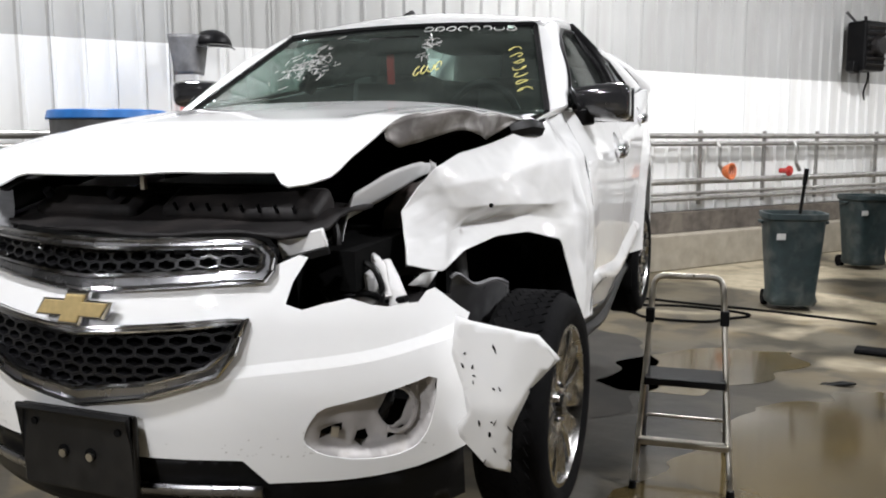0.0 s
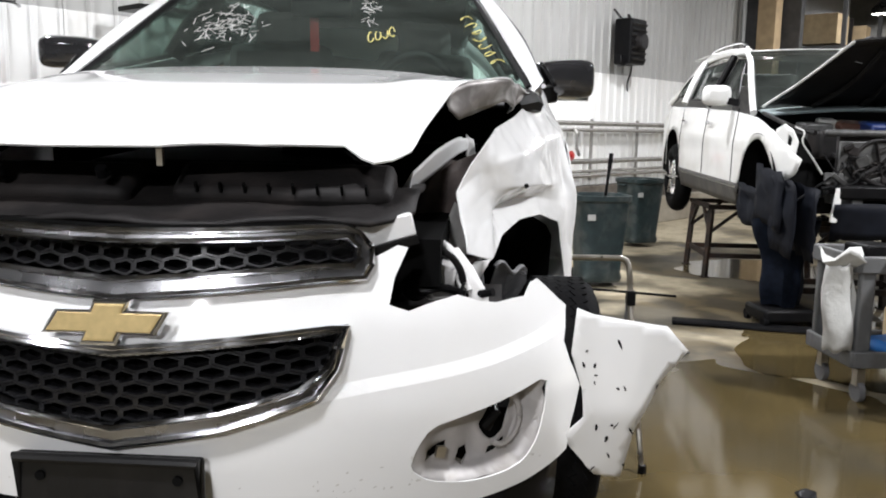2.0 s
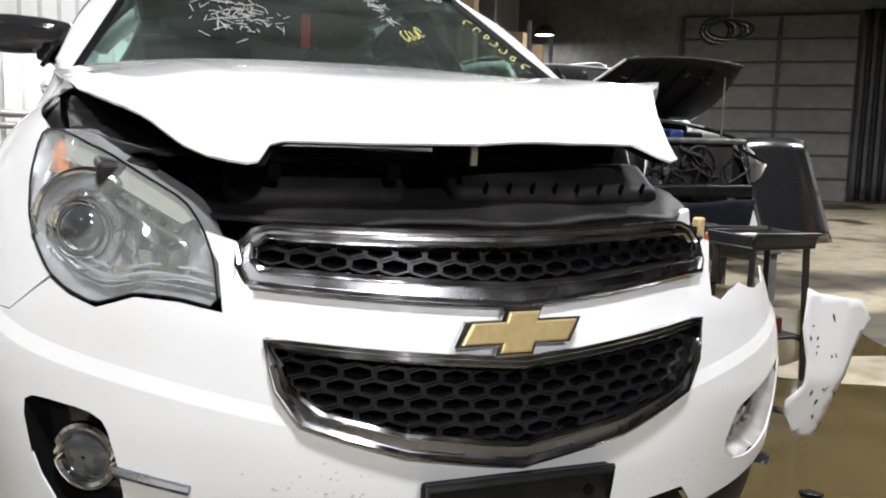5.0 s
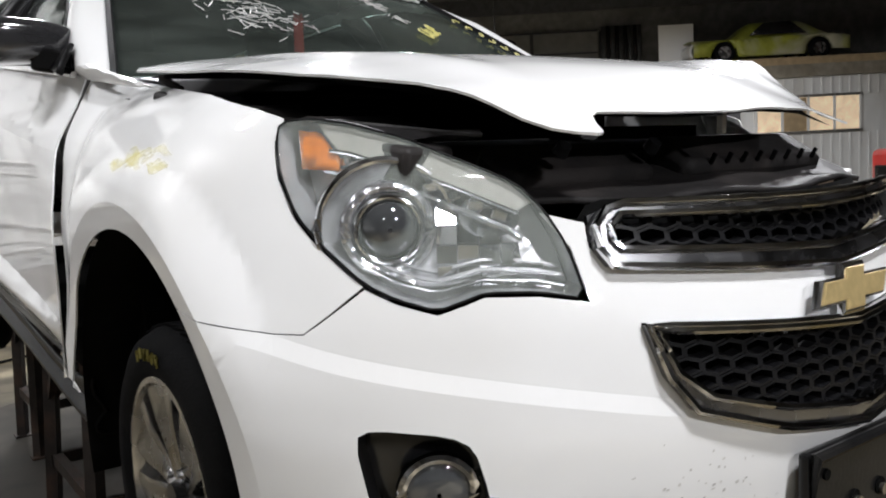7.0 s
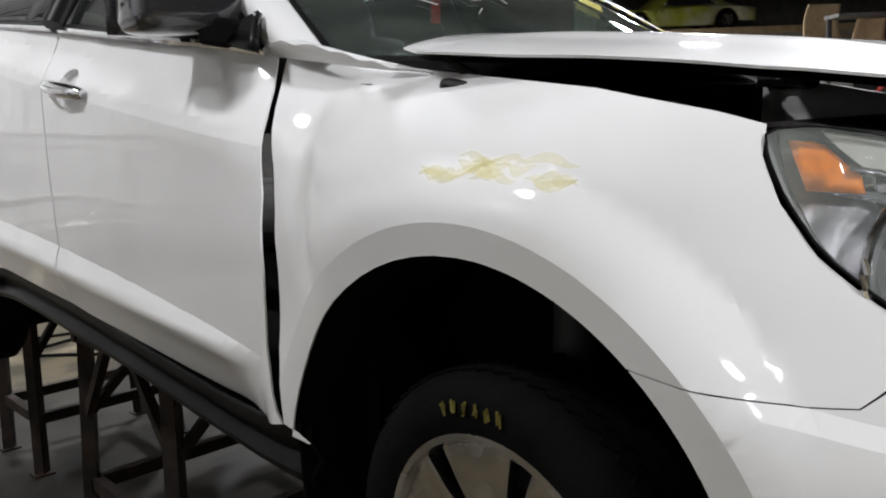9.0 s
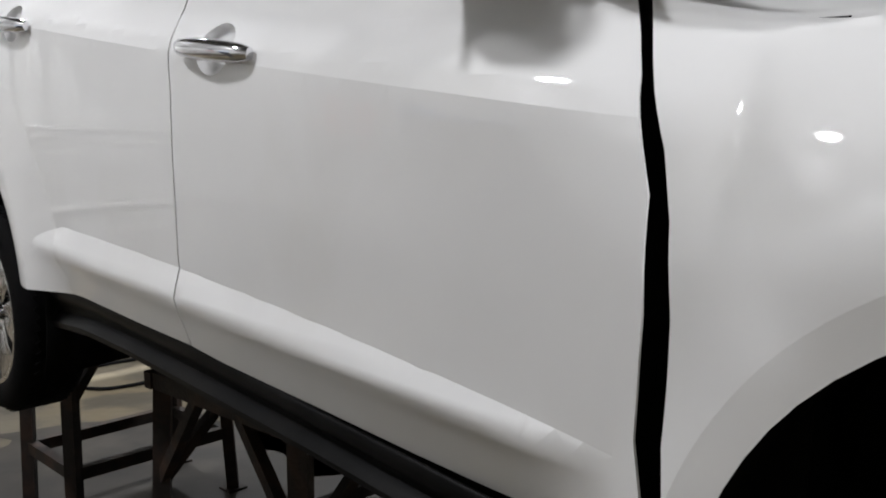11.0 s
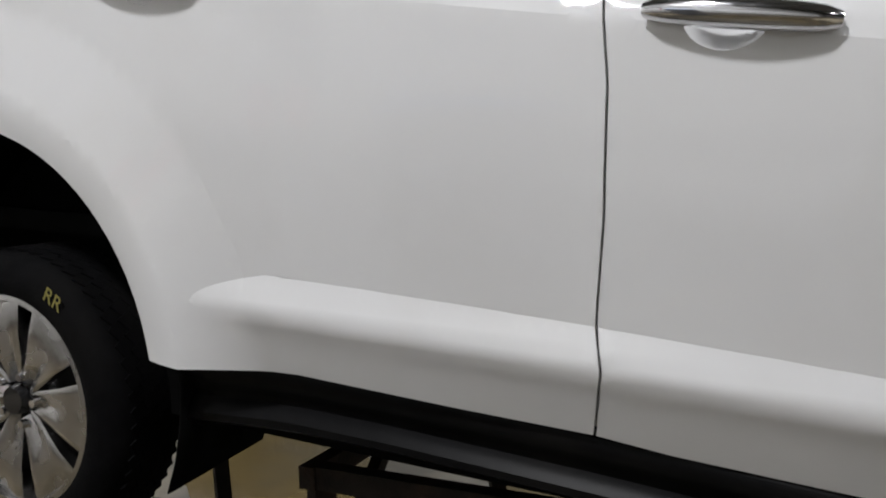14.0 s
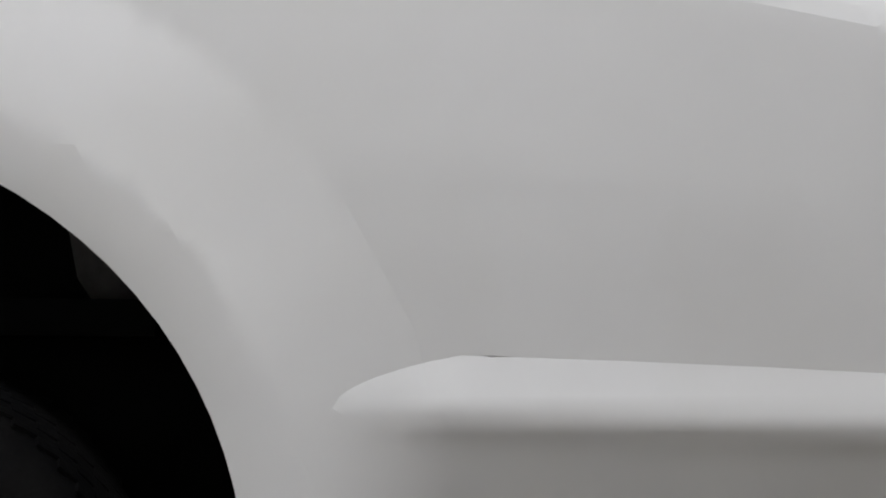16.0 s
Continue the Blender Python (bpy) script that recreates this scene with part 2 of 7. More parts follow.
def floor_material():
    m = bpy.data.materials.new("wet_concrete_floor")
    m.use_nodes = True
    nt = m.node_tree
    b = nt.nodes["Principled BSDF"]
    tc = nt.nodes.new("ShaderNodeTexCoord")

    def noise_node(scale, detail=6, dist=0.0):
        n = nt.nodes.new("ShaderNodeTexNoise")
        n.inputs["Scale"].default_value, n.inputs["Detail"].default_value, n.inputs["Distortion"].default_value = scale, detail, dist
        nt.links.new(tc.outputs["Object"], n.inputs["Vector"])
        return n

    def rng(src, a, b_, c, d):
        r = nt.nodes.new("ShaderNodeMapRange")
        for k, v in zip(("From Min", "From Max", "To Min", "To Max"), (a, b_, c, d)):
            r.inputs[k].default_value = v
        nt.links.new(src, r.inputs["Value"])
        return r.outputs["Result"]

    def mixc(fac, a, b_):
        x = nt.nodes.new("ShaderNodeMix")
        x.data_type = 'RGBA'
        for k, v in ((6, a), (7, b_)):
            if isinstance(v, tuple):
                x.inputs[k].default_value = (*v, 1)
            else:
                nt.links.new(v, x.inputs[k])
        nt.links.new(fac, x.inputs["Factor"])
        return x.outputs[2]

    wet = noise_node(.42, 4, .6)
    fine = noise_node(9, 8)
    blot = noise_node(2.3, 6, .3)
    mud = noise_node(.55, 3, .8)
    sep = nt.nodes.new("ShaderNodeVectorMath")
    sep.operation = 'DOT_PRODUCT'
    sep.inputs[1].default_value = (.604, .797, 0)
    nt.links.new(tc.outputs["Object"], sep.inputs[0])
    less = nt.nodes.new("ShaderNodeMath")
    less.operation = 'SUBTRACT'
    nt.links.new(wet.outputs["Fac"], less.inputs[0])
    nt.links.new(rng(sep.outputs["Value"], 6, 11, 0, .12), less.inputs[1])
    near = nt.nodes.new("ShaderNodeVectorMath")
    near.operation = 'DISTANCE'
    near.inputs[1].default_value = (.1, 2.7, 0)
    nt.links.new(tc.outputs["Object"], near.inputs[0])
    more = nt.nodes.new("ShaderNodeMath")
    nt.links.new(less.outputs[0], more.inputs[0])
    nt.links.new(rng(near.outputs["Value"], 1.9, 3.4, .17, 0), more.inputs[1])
    wetf = rng(more.outputs[0], .43, .5, 0, 1)
    dry = mixc(rng(fine.outputs["Fac"], .3, .7, 0, 1), (.26, .225, .155), (.36, .31, .22))
    dry = mixc(rng(blot.outputs["Fac"], .5, .68, 0, .7), dry, (.135, .11, .07))
    damp_and_shade = mixc(rng(mud.outputs["Fac"], .45, .6, 0, 1), (.08, .07, .048), (.10, .075, .036))
    damp_and_shade = mixc(rng(fine.outputs["Fac"], .35, .7, 0, .5), damp_and_shade, (.085, .072, .05))
    damp_and_shade = mixc(rng(blot.outputs["Fac"], .46, .56, 0, .8), damp_and_shade, (.03, .026, .018))
    # wet floor under the car, with the car's shade put into its colour
    damp_and_shade = mixc(rng(near.outputs["Value"], .9, 1.9, .85, 0), damp_and_shade, (.014, .0125, .011))
    col = mixc(wetf, dry, damp_and_shade)
    nt.links.new(col, b.inputs["Base Color"])
    nt.links.new(rng(wetf, 0, 1, .7, .48), b.inputs["Roughness"])
    b.inputs["Specular IOR Level"].default_value = .28
    bp_ = nt.nodes.new("ShaderNodeBump")
    bp_.inputs["Strength"].default_value, bp_.inputs["Distance"].default_value = .3, .012
    nt.links.new(fine.outputs["Fac"], bp_.inputs["Height"])
    nt.links.new(bp_.outputs["Normal"], b.inputs["Normal"])
    return m


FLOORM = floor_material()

# ---- mesh helpers ----


def shell(name, bm, lay, material, parent, label, solid, shadow):
    """A pressed sheet with true thickness, shaded by the normals of its own shape."""
    bm.verts.index_update()
    n = len(bm.verts)
    vn = [Vector() for _ in range(n)]
    faces, normals = [], []
    for f in bm.faces:
        faces.append([l.vert.index for l in f.loops])
        for l in f.loops:
            normals.append(l[lay].copy())
            vn[l.vert.index] += l[lay]
    co = [v.co.copy() for v in bm.verts]
    for v in vn:
        v.normalize()
    if solid:
        inner = [p - m * solid for p, m in zip(co, vn)]
        for f in faces[:]:
            faces.append([i + n for i in reversed(f)])
            normals += [-vn[i] for i in reversed(f)]
        co += inner
        for e in bm.edges:
            if len(e.link_loops) == 1:
                l = e.link_loops[0]
                i, j = l.vert.index, l.link_loop_next.vert.index
                k = len(co)
                co += [co[j], co[i], co[i + n], co[j + n]]
                faces.append([k, k + 1, k + 2, k + 3])
                m = (co[i] - co[j]).cross(co[i + n] - co[j])
                normals += [m.normalized()] * 4
    bm.free()
    me = bpy.data.meshes.new(name)
    me.from_pydata(co, [], faces)
    me.shade_smooth()
    me.normals_split_custom_set([tuple(m) for m in normals])
    me.materials.append(material)
    ob = new(name, me)
    if parent is not None:
        ob.parent = parent
    ob.visible_shadow = shadow
    return tagged(ob, label) if label else ob


def part(name, bm, material, parent=None, label="", smooth=True, bevel=0.0, solid=0.0, shadow=True):
    """One mesh object from a bmesh, under a thing or a part."""
    me = bpy.data.meshes.new(name)
    lay = bm.loops.layers.float_vector.get("shape_normal")
    if lay is not None:
        return shell(name, bm, lay, material, parent, label, solid, shadow)
    if smooth:
        for f in bm.faces:
            f.smooth = True
    bm.to_mesh(me)
    bm.free()
    me.materials.append(material)
    ob = new(name, me)
    if parent is not None:
        ob.parent = parent
    if solid:
        s_ = ob.modifiers.new("thickness", 'SOLIDIFY')
        s_.thickness, s_.offset = solid, -1
    if bevel:
        b_ = ob.modifiers.new("edge", 'BEVEL')
        b_.width, b_.segments, b_.limit_method = bevel, 2, 'ANGLE'
    if smooth:
        keep_sharp = [e.index for e in me.edges if e.use_edge_sharp]
        me.set_sharp_from_angle(angle=radians(38))
        for k in keep_sharp:
            me.edges[k].use_edge_sharp = True
    ob.visible_shadow = shadow
    return tagged(ob, label) if label else ob


def thing(name, matrix, label, category, group="", kind=""):
    ob = new(name)
    ob.matrix_world = matrix
    ob.empty_display_size = .1
    return tagged(ob, label, category, group, kind)


def box_bm(size, loc=(0, 0, 0), rot=None, bm=None):
    bm = bm or bmesh.new()
    m = Matrix.Translation(loc) @ (rot.to_4x4() if rot else Matrix()) @ Matrix.Diagonal((*size, 1))
    bmesh.ops.create_cube(bm, size=1, matrix=m)
    return bm


def cyl_bm(r1, r2, depth, matrix, seg=24, bm=None, caps=True):
    bm = bm or bmesh.new()
    bmesh.ops.create_cone(bm, cap_ends=caps, segments=seg, radius1=r1, radius2=r2, depth=depth, matrix=matrix)
    return bm


def bar_bm(a, b, r, seg=10, bm=None):
    """A round bar between two places."""
    a, b = Vector(a), Vector(b)
    d = b - a
    m = Matrix.Translation((a + b) / 2) @ d.to_track_quat('Z', 'Y').to_matrix().to_4x4()
    return cyl_bm(r, r, d.length, m, seg, bm)


def beam_bm(a, b, w, h, bm=None):
    """A square bar between two places."""
    a, b = Vector(a), Vector(b)
    d = b - a
    bm = bm or bmesh.new()
    m = Matrix.Translation((a + b) / 2) @ d.to_track_quat('Z', 'Y').to_matrix().to_4x4() @ Matrix.Diagonal((w, h, d.length, 1))
    bmesh.ops.create_cube(bm, size=1, matrix=m)
    return bm


def tube_bm(pts, r, seg=10, bm=None, closed=False):
    """A bent tube along a line of places."""
    bm = bm or bmesh.new()
    pts = [Vector(p) for p in pts]
    rings = []
    n = len(pts)
    for i, p in enumerate(pts):
        d = (pts[(i + 1) % n] - pts[i - 1]) if closed else (pts[min(i + 1, n - 1)] - pts[max(i - 1, 0)])
        q = d.to_track_quat('Z', 'Y').to_matrix() if d.length else Matrix.Identity(3)
        rad = r[i] if isinstance(r, (list, tuple)) else r
        rings.append([bm.verts.new(p + q @ Vector((math.cos(2 * math.pi * k / seg) * rad, math.sin(2 * math.pi * k / seg) * rad, 0))) for k in range(seg)])
    for i in range(n if closed else n - 1):
        a, b = rings[i], rings[(i + 1) % n]
        for k in range(seg):
            bm.faces.new((a[k], a[(k + 1) % seg], b[(k + 1) % seg], b[k]))
    if not closed:
        bm.faces.new(list(reversed(rings[0])))
        bm.faces.new(rings[-1])
    return bm


def grid_bm(nu, nv, fn, bm=None, flip=False):
    """A sheet of places fn(u, v), u and v from 0 to 1."""
    bm = bm or bmesh.new()
    vs = [[bm.verts.new(fn(i / nu, j / nv)) for j in range(nv + 1)] for i in range(nu + 1)]
    for i in range(nu):
        for j in range(nv):
            q = (vs[i][j], vs[i + 1][j], vs[i + 1][j + 1], vs[i][j + 1])
            bm.faces.new(q[::-1] if flip else q)
    return bm


def inside(p, loop):
    x, y = p
    hit = False
    j = len(loop) - 1
    for i in range(len(loop)):
        (xi, yi), (xj, yj) = loop[i], loop[j]
        if (yi > y) != (yj > y) and x < (xj - xi) * (y - yi) / (yj - yi) + xi:
            hit = not hit
        j = i
    return hit


def densify(loop, step):
    out = []
    for i, a in enumerate(loop):
        b = loop[(i + 1) % len(loop)]
        n = max(1, int(math.hypot(b[0] - a[0], b[1] - a[1]) / step))
        out += [(a[0] + (b[0] - a[0]) * k / n, a[1] + (b[1] - a[1]) * k / n) for k in range(n)]
    return out


def rounded(pts, rounds=2):
    """Corner-cut closed line."""
    p = np.array(pts, float)
    for _ in range(rounds):
        q = np.roll(p, -1, 0)
        p = np.stack([p * .8 + q * .2, p * .2 + q * .8], 1).reshape(-1, 2)
    return [tuple(v) for v in p]


from mathutils.geometry import delaunay_2d_cdt


def sheet_bm(outline, fn, holes=(), step=.04, centre=(0, 1.5, .3), jitter=0.0, lines=(), fine=0.0):
    """A fitted sheet: the flat outline with its holes, laid into space by fn(a, b)."""
    loops = [densify(l, step) for l in (outline, *holes)]
    crossings = [[] for _ in lines]
    for k, l in enumerate(lines):
        for a, b in zip(l, l[1:]):
            for c, d in zip(outline, [*outline[1:], outline[0]]):
                ux, uy, vx, vy = b[0] - a[0], b[1] - a[1], d[0] - c[0], d[1] - c[1]
                det = ux * vy - uy * vx
                if abs(det) < 1e-9:
                    continue
                p_, q_ = ((c[0] - a[0]) * vy - (c[1] - a[1]) * vx) / det, ((c[0] - a[0]) * uy - (c[1] - a[1]) * ux) / det
                if 0 <= p_ < 1 and 0 <= q_ < 1:
                    x_ = (a[0] + ux * p_, a[1] + uy * p_)
                    ring = loops[0]
                    gaps = [abs(math.dist(g, x_) + math.dist(x_, h) - math.dist(g, h)) for g, h in zip(ring, ring[1:] + ring[:1])]
                    at = gaps.index(min(gaps)) + 1
                    ring.insert(at, x_)
                    loops[0] = [g for g in ring if g is x_ or math.dist(g, x_) > .004]
                    crossings[k].append(x_)
    verts, edges = [], []
    for l in loops:
        k = len(verts)
        verts += l
        edges += [(k + i, k + (i + 1) % len(l)) for i in range(len(l))]
    keys = set()
    for l, cross in zip(lines, crossings):
        pts, first = [], len(verts)
        for a, b in zip(l, l[1:]):
            n = max(1, int(math.hypot(b[0] - a[0], b[1] - a[1]) / step))
            pts += [(a[0] + (b[0] - a[0]) * k / n, a[1] + (b[1] - a[1]) * k / n) for k in range(n)]
        last = None
        edge_pts = np.array(verts)
        for p in pts + [l[-1]]:
            ok = inside(p, loops[0]) and not any(inside(p, h) for h in loops[1:]) and np.hypot(*(edge_pts - p).T).min() > step * .12
            if ok:
                verts.append(p)
                keys.add((round(p[0], 5), round(p[1], 5)))
                if last is not None:
                    edges.append((last, len(verts) - 1))
                last = len(verts) - 1
            else:
                last = None
        for x_ in cross:
            if x_ in loops[0] and len(verts) > first:
                near = min(range(first, len(verts)), key=lambda i: math.dist(verts[i], x_))
                if math.dist(verts[near], x_) < step * 1.5:
                    edges.append((loops[0].index(x_), near))
                    keys.add((round(x_[0], 5), round(x_[1], 5)))
    arr = np.array(verts)
    lo, hi = arr.min(0), arr.max(0)
    rnd = random.Random(7)
    y = lo[1] + step * .5
    row = 0
    while y < hi[1]:
        x = lo[0] + step * (.25 + .5 * (row % 2))
        while x < hi[0]:
            p = (x + rnd.uniform(-1, 1) * jitter * step, y + rnd.uniform(-1, 1) * jitter * step)
            if inside(p, loops[0]) and not any(inside(p, h) for h in loops[1:]) and np.hypot(*(arr - p).T).min() > step * .45:
                verts.append(p)
            x += step
        y += step * .87
        row += 1
    vs, _, fs, *_ = delaunay_2d_cdt([Vector(v) for v in verts], edges, [], 0, 1e-6)
    bm = bmesh.new()
    bv = [bm.verts.new(fn(v[0], v[1])) for v in vs]
    for f in fs:
        c = (sum(vs[i][0] for i in f) / 3, sum(vs[i][1] for i in f) / 3)
        if inside(c, loops[0]) and not any(inside(c, h) for h in loops[1:]):
            try:
                bm.faces.new([bv[i] for i in f])
            except ValueError:
                pass
    if keys:
        on = {bv[i] for i, v in enumerate(vs) if (round(v[0], 5), round(v[1], 5)) in keys}
        for e in bm.edges:
            if e.verts[0] in on and e.verts[1] in on:
                e.smooth = False
    for v in [v for v in bm.verts if not v.link_faces]:
        bm.verts.remove(v)
    place = {bv[i]: (v[0], v[1]) for i, v in enumerate(vs) if bv[i].is_valid}
    bm.normal_update()
    c = Vector(centre)
    if sum(f.normal.dot(f.calc_center_median() - c) * f.calc_area() for f in bm.faces) < 0:
        bmesh.ops.reverse_faces(bm, faces=bm.faces[:])
    if fine:
        lay = bm.loops.layers.float_vector.new("shape_normal")

        def normal_at(p, h=fine):
            du = Vector(fn(p[0] + h, p[1])) - Vector(fn(p[0] - h, p[1]))
            dv = Vector(fn(p[0], p[1] + h)) - Vector(fn(p[0], p[1] - h))
            return du.cross(dv).normalized()

        own = {v: normal_at(p) for v, p in place.items()}
        crease = {v for v, p in place.items() if own[v].dot(normal_at(p, .0006)) < .9985} | (on if keys else set())
        for f in bm.faces:
            mid = [sum(place[v][k] for v in f.verts) / len(f.verts) for k in (0, 1)]
            for l in f.loops:
                n = own[l.vert]
                if l.vert in crease:
                    p = place[l.vert]
                    n = normal_at(mid, .0006)
                l[lay] = n if n.dot(f.normal) > 0 else -n
    return bm


# ---- body shape ----
# plan of the body at its widest, from the middle of the nose round the side to the middle of the tail
PLAN_PTS = [(-.2, -.882), (0, -.9), (.2, -.882), (.4, -.825), (.6, -.732), (.77, -.62), (.855, -.505), (.893, -.4), (.908, -.28), (.915, 0), (.92, .4), (.927, 1.4), (.936, 2.4), (.938, 2.97), (.92, 3.4), (.88, 3.75), (.73, 3.93), (.4, 4.0), (0, 4.02), (-.3, 4.0)]


def smooth_line(pts, rounds=4):
    p = np.array(pts, float)
    for _ in range(rounds):
        q, r = p[:-1] * .75 + p[1:] * .25, p[:-1] * .25 + p[1:] * .75
        p = np.concatenate([p[:1], np.stack([q, r], 1).reshape(-1, p.shape[1]), p[-1:]])
    return p


_plan = smooth_line(PLAN_PTS)
_k0 = int(np.argmin(np.abs(_plan[:len(_plan) // 2, 0])))
PS = np.r_[0, np.cumsum(np.hypot(*np.diff(_plan, axis=0).T))]
PS = PS - PS[_k0]
PX, PY = _plan[:, 0], _plan[:, 1]
_tx, _ty = np.gradient(PX, PS), np.gradient(PY, PS)
_tl = np.hypot(_tx, _ty)
NX, NY = _ty / _tl, -_tx / _tl
_side = (PS > .75) & (PY < 3.72) & (PY > -.55)


def sy(y):
    """The girth at a place along the side."""
    return float(np.interp(y, PY[_side], PS[_side]))


def sx(x):
    """The girth at a place across the nose."""
    m = (PS > -.15) & (PY < -.5)
    return float(np.interp(abs(x), PX[m], PS[m]))


def table(xs, ys, soft=.018):
    """A softened table of values."""
    gx = np.linspace(xs[0], xs[-1], 400)
    gy = np.interp(gx, xs, ys)
    n = max(1, int(soft / (gx[1] - gx[0]) * 3))
    k = np.exp(-.5 * (np.arange(-n, n + 1) / (n / 3)) ** 2)
    gy = np.convolve(np.pad(gy, n, mode='edge'), k / k.sum(), mode='valid')
    return gx, gy


T_FRONT = table([-.3, -.2, -.1, 0, .1, .18, .26, .34, .43, .55, .63, .7, .8], [.07, .045, .02, .008, 0, 0, .012, .035, .075, .125, .165, .2, .25])
T_WING = table([-.2, .0, .1, .42, .5, .56, .62, .66, .7, .75, .8], [.03, .015, .005, .0, .018, .04, .08, .12, .175, .26, .38])
T_PLAIN = table([-.2, 0, .07, .179, .3, .6, 1.0], [.07, .06, .05, .022, .017, .013, .013], .05)


def ramp(a, b, v):
    t = np.clip((v - a) / (b - a), 0, 1)
    return t * t * (3 - 2 * t)


def char_line(y):
    return .613 + .1075 * (y - .93) + .0095 * (y - .93) * (y - 1.45)


def ledge_foot(y):
    return .190 + .0325 * (y - 1.61)


def ledge_top(y):
    """The upper edge of the ledge low on the doors; it closes in a rounded tip."""
    top = .170 + .0813 * (y - .55) - .0216 * (y - .55) * (y - 1.3)
    return ledge_foot(y) + (top - ledge_foot(y)) * np.sqrt(np.clip((2.36 - y) / .15, 0, 1))


def inset(s, z):
    """How far the skin lies inside the plan line at a height."""
    y = np.interp(s, PS, PY)
    front, fender = np.interp(z, *T_FRONT), np.interp(z, *T_WING)
    zcr = .2 + .165 * (s - .36)
    front = front + .0065 * np.clip((z - zcr) / .024, 0, 1) * (1 - ramp(zcr + .03, zcr + .16, z)) * ramp(.25, .5, s)
    upper = np.interp(z - char_line(y), [-.25, -.02, 0, .03, .1, .2], [0, .006, .008, .018, .06, .1])
    k = np.sqrt(np.clip((2.36 - y) / .15, 0, 1))
    zt, zf = ledge_top(y), ledge_foot(y)
    foot = .02 * (1 - k)
    under = .05 + (foot - .05) * (z - .07) / (zf - .07)
    over = np.where(z < zt, foot + (.0245 - foot) * (z - zf) / np.maximum(zt - zf, 1e-4), .0245 - .0115 * ramp(-.1, .34, z - zt) * 1.1)
    step = np.where(z < zt, .5 * (under + over + np.sqrt((under - over) ** 2 + 2.5e-4 * k)) - .0065 * np.exp(-((z - zf) / .03) ** 2) * k, over)
    ledge = step
    plain = np.interp(z, *T_PLAIN)
    door = upper + ledge + (plain - ledge) * (1 - ramp(.52, .68, y))
    wf, wd = 1 - ramp(sy(-.5), sy(-.1), s), ramp(sy(.35), sy(.75), s)
    out = front * wf + (1 - wf) * (fender * (1 - wd) + door * wd)
    for c, r, w, rise, reach, dip in ((0.0, .444, .05, .001, .09, .0075), (2.97, .521, .076, -.015, .165, .010)):
        d = np.hypot(y - c, z) - r
        lip = rise + dip * (np.clip(1 - d / w, 0, 1.2) if c < 1 else np.clip(1 - d / w, 0, 1.2) ** 2)
        near = np.clip(1 - (d - w) / reach, 0, 1) ** (1.3 if c < 1 else 1.05) * ramp(-.3, -.1, z) * ramp(sy(-.52), sy(-.44), s)
        out = out + (lip - out) * near
    return out


def skin(s, z, side=-1, off=0.0):
    """A place on the body's skin: girth from the nose's middle, height over the front hub, side (-1 right, 1 left)."""
    i = inset(s, z) - off
    return (side * (np.interp(s, PS, PX) - np.interp(s, PS, NX) * i), np.interp(s, PS, PY) - np.interp(s, PS, NY) * i, z)

# ---- hall ----


def setting(name, bm, material, label, category, matrix=None, smooth=False, kind="structure", **kw):
    ob = part(name, bm, material, None, "", smooth, **kw)
    if matrix is not None:
        ob.matrix_world = matrix
    return tagged(ob, label, category, kind=kind)


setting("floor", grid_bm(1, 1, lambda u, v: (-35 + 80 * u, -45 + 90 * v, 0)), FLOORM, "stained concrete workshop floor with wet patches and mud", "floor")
setting("ceiling", box_bm((70, 45, .2), (10, -17, 6.3)), CEIL, "grey steel roof deck over the workshop", "ceiling", HALL)
for k, bx in enumerate((-8, -2, 4, 10, 16, 22)):
    setting("roof_beam", box_bm((.18, 40, .45), (bx, -17, 5.95)), BEAM, "dark steel roof beam under the deck", "beam", HALL)

RIB = .235
wall_n = setting("wall_north", box_bm((40, .15, 6.2), (2, .13, 3.1)), WALLM_SHADE, "ribbed white steel wall with pipes along it", "wall", HALL)


def rib_panel(w, z0, z1):
    """One sheet of ribbed cladding, with a raised rib at each joint."""
    bm = bmesh.new()
    prof = []
    n = round(w / RIB)
    for i in range(n):
        x = i * RIB
        prof += [(x, -.028), (x + .022, -.028), (x + .038, 0), (x + RIB - .022, 0)]
    prof.append((n * RIB - .006, -.028))
    lo = [bm.verts.new((x, y, z0)) for x, y in prof]
    hi = [bm.verts.new((x, y, z1)) for x, y in prof]
    for i in range(len(prof) - 1):
        bm.faces.new((lo[i], lo[i + 1], hi[i + 1], hi[i]))
    return bm


pan_lo = pan_up = None
for i in range(29):
    x = -10.5 + i * RIB * 4 - .05
    for up in (0, 1):
        if up and pan_up or not up and pan_lo:
            o = new("cladding_sheet", (pan_up if up else pan_lo).data)
            o.parent = wall_n
        else:
            o = part("cladding_sheet", rib_panel(RIB * 4, 2.45 if up else .7, 6.1 if up else 2.46), WALLM_SHADE if up else WALLM, wall_n, smooth=False)
            pan_up, pan_lo = (o, pan_lo) if up else (pan_up, o)
        o.matrix_basis = Matrix.Translation((x, .05 - (.0 if up else .012), 0))
setting("plinth", box_bm((40, .34, .45), (2, -.1, .225)), CONC, "pale concrete ledge along the foot of the wall", "plinth", HALL, bevel=.02)
setting("plinth_band", box_bm((40, .2, .262), (2, -.02, .582)), CURB, "dark stained band under the steel wall", "plinth", HALL, bevel=.01)
setting("wall_end", box_bm((.3, 40, 6.2), (24.2, -18, 3.1)), mat("grey_block_wall", (.22, .215, .2), rough=.8, noise_amt=.3, noise_scale=4, stain=(.12, .115, .1), stain_amt=.6, stain_scale=.8), "grey end wall of the workshop", "wall", HALL)
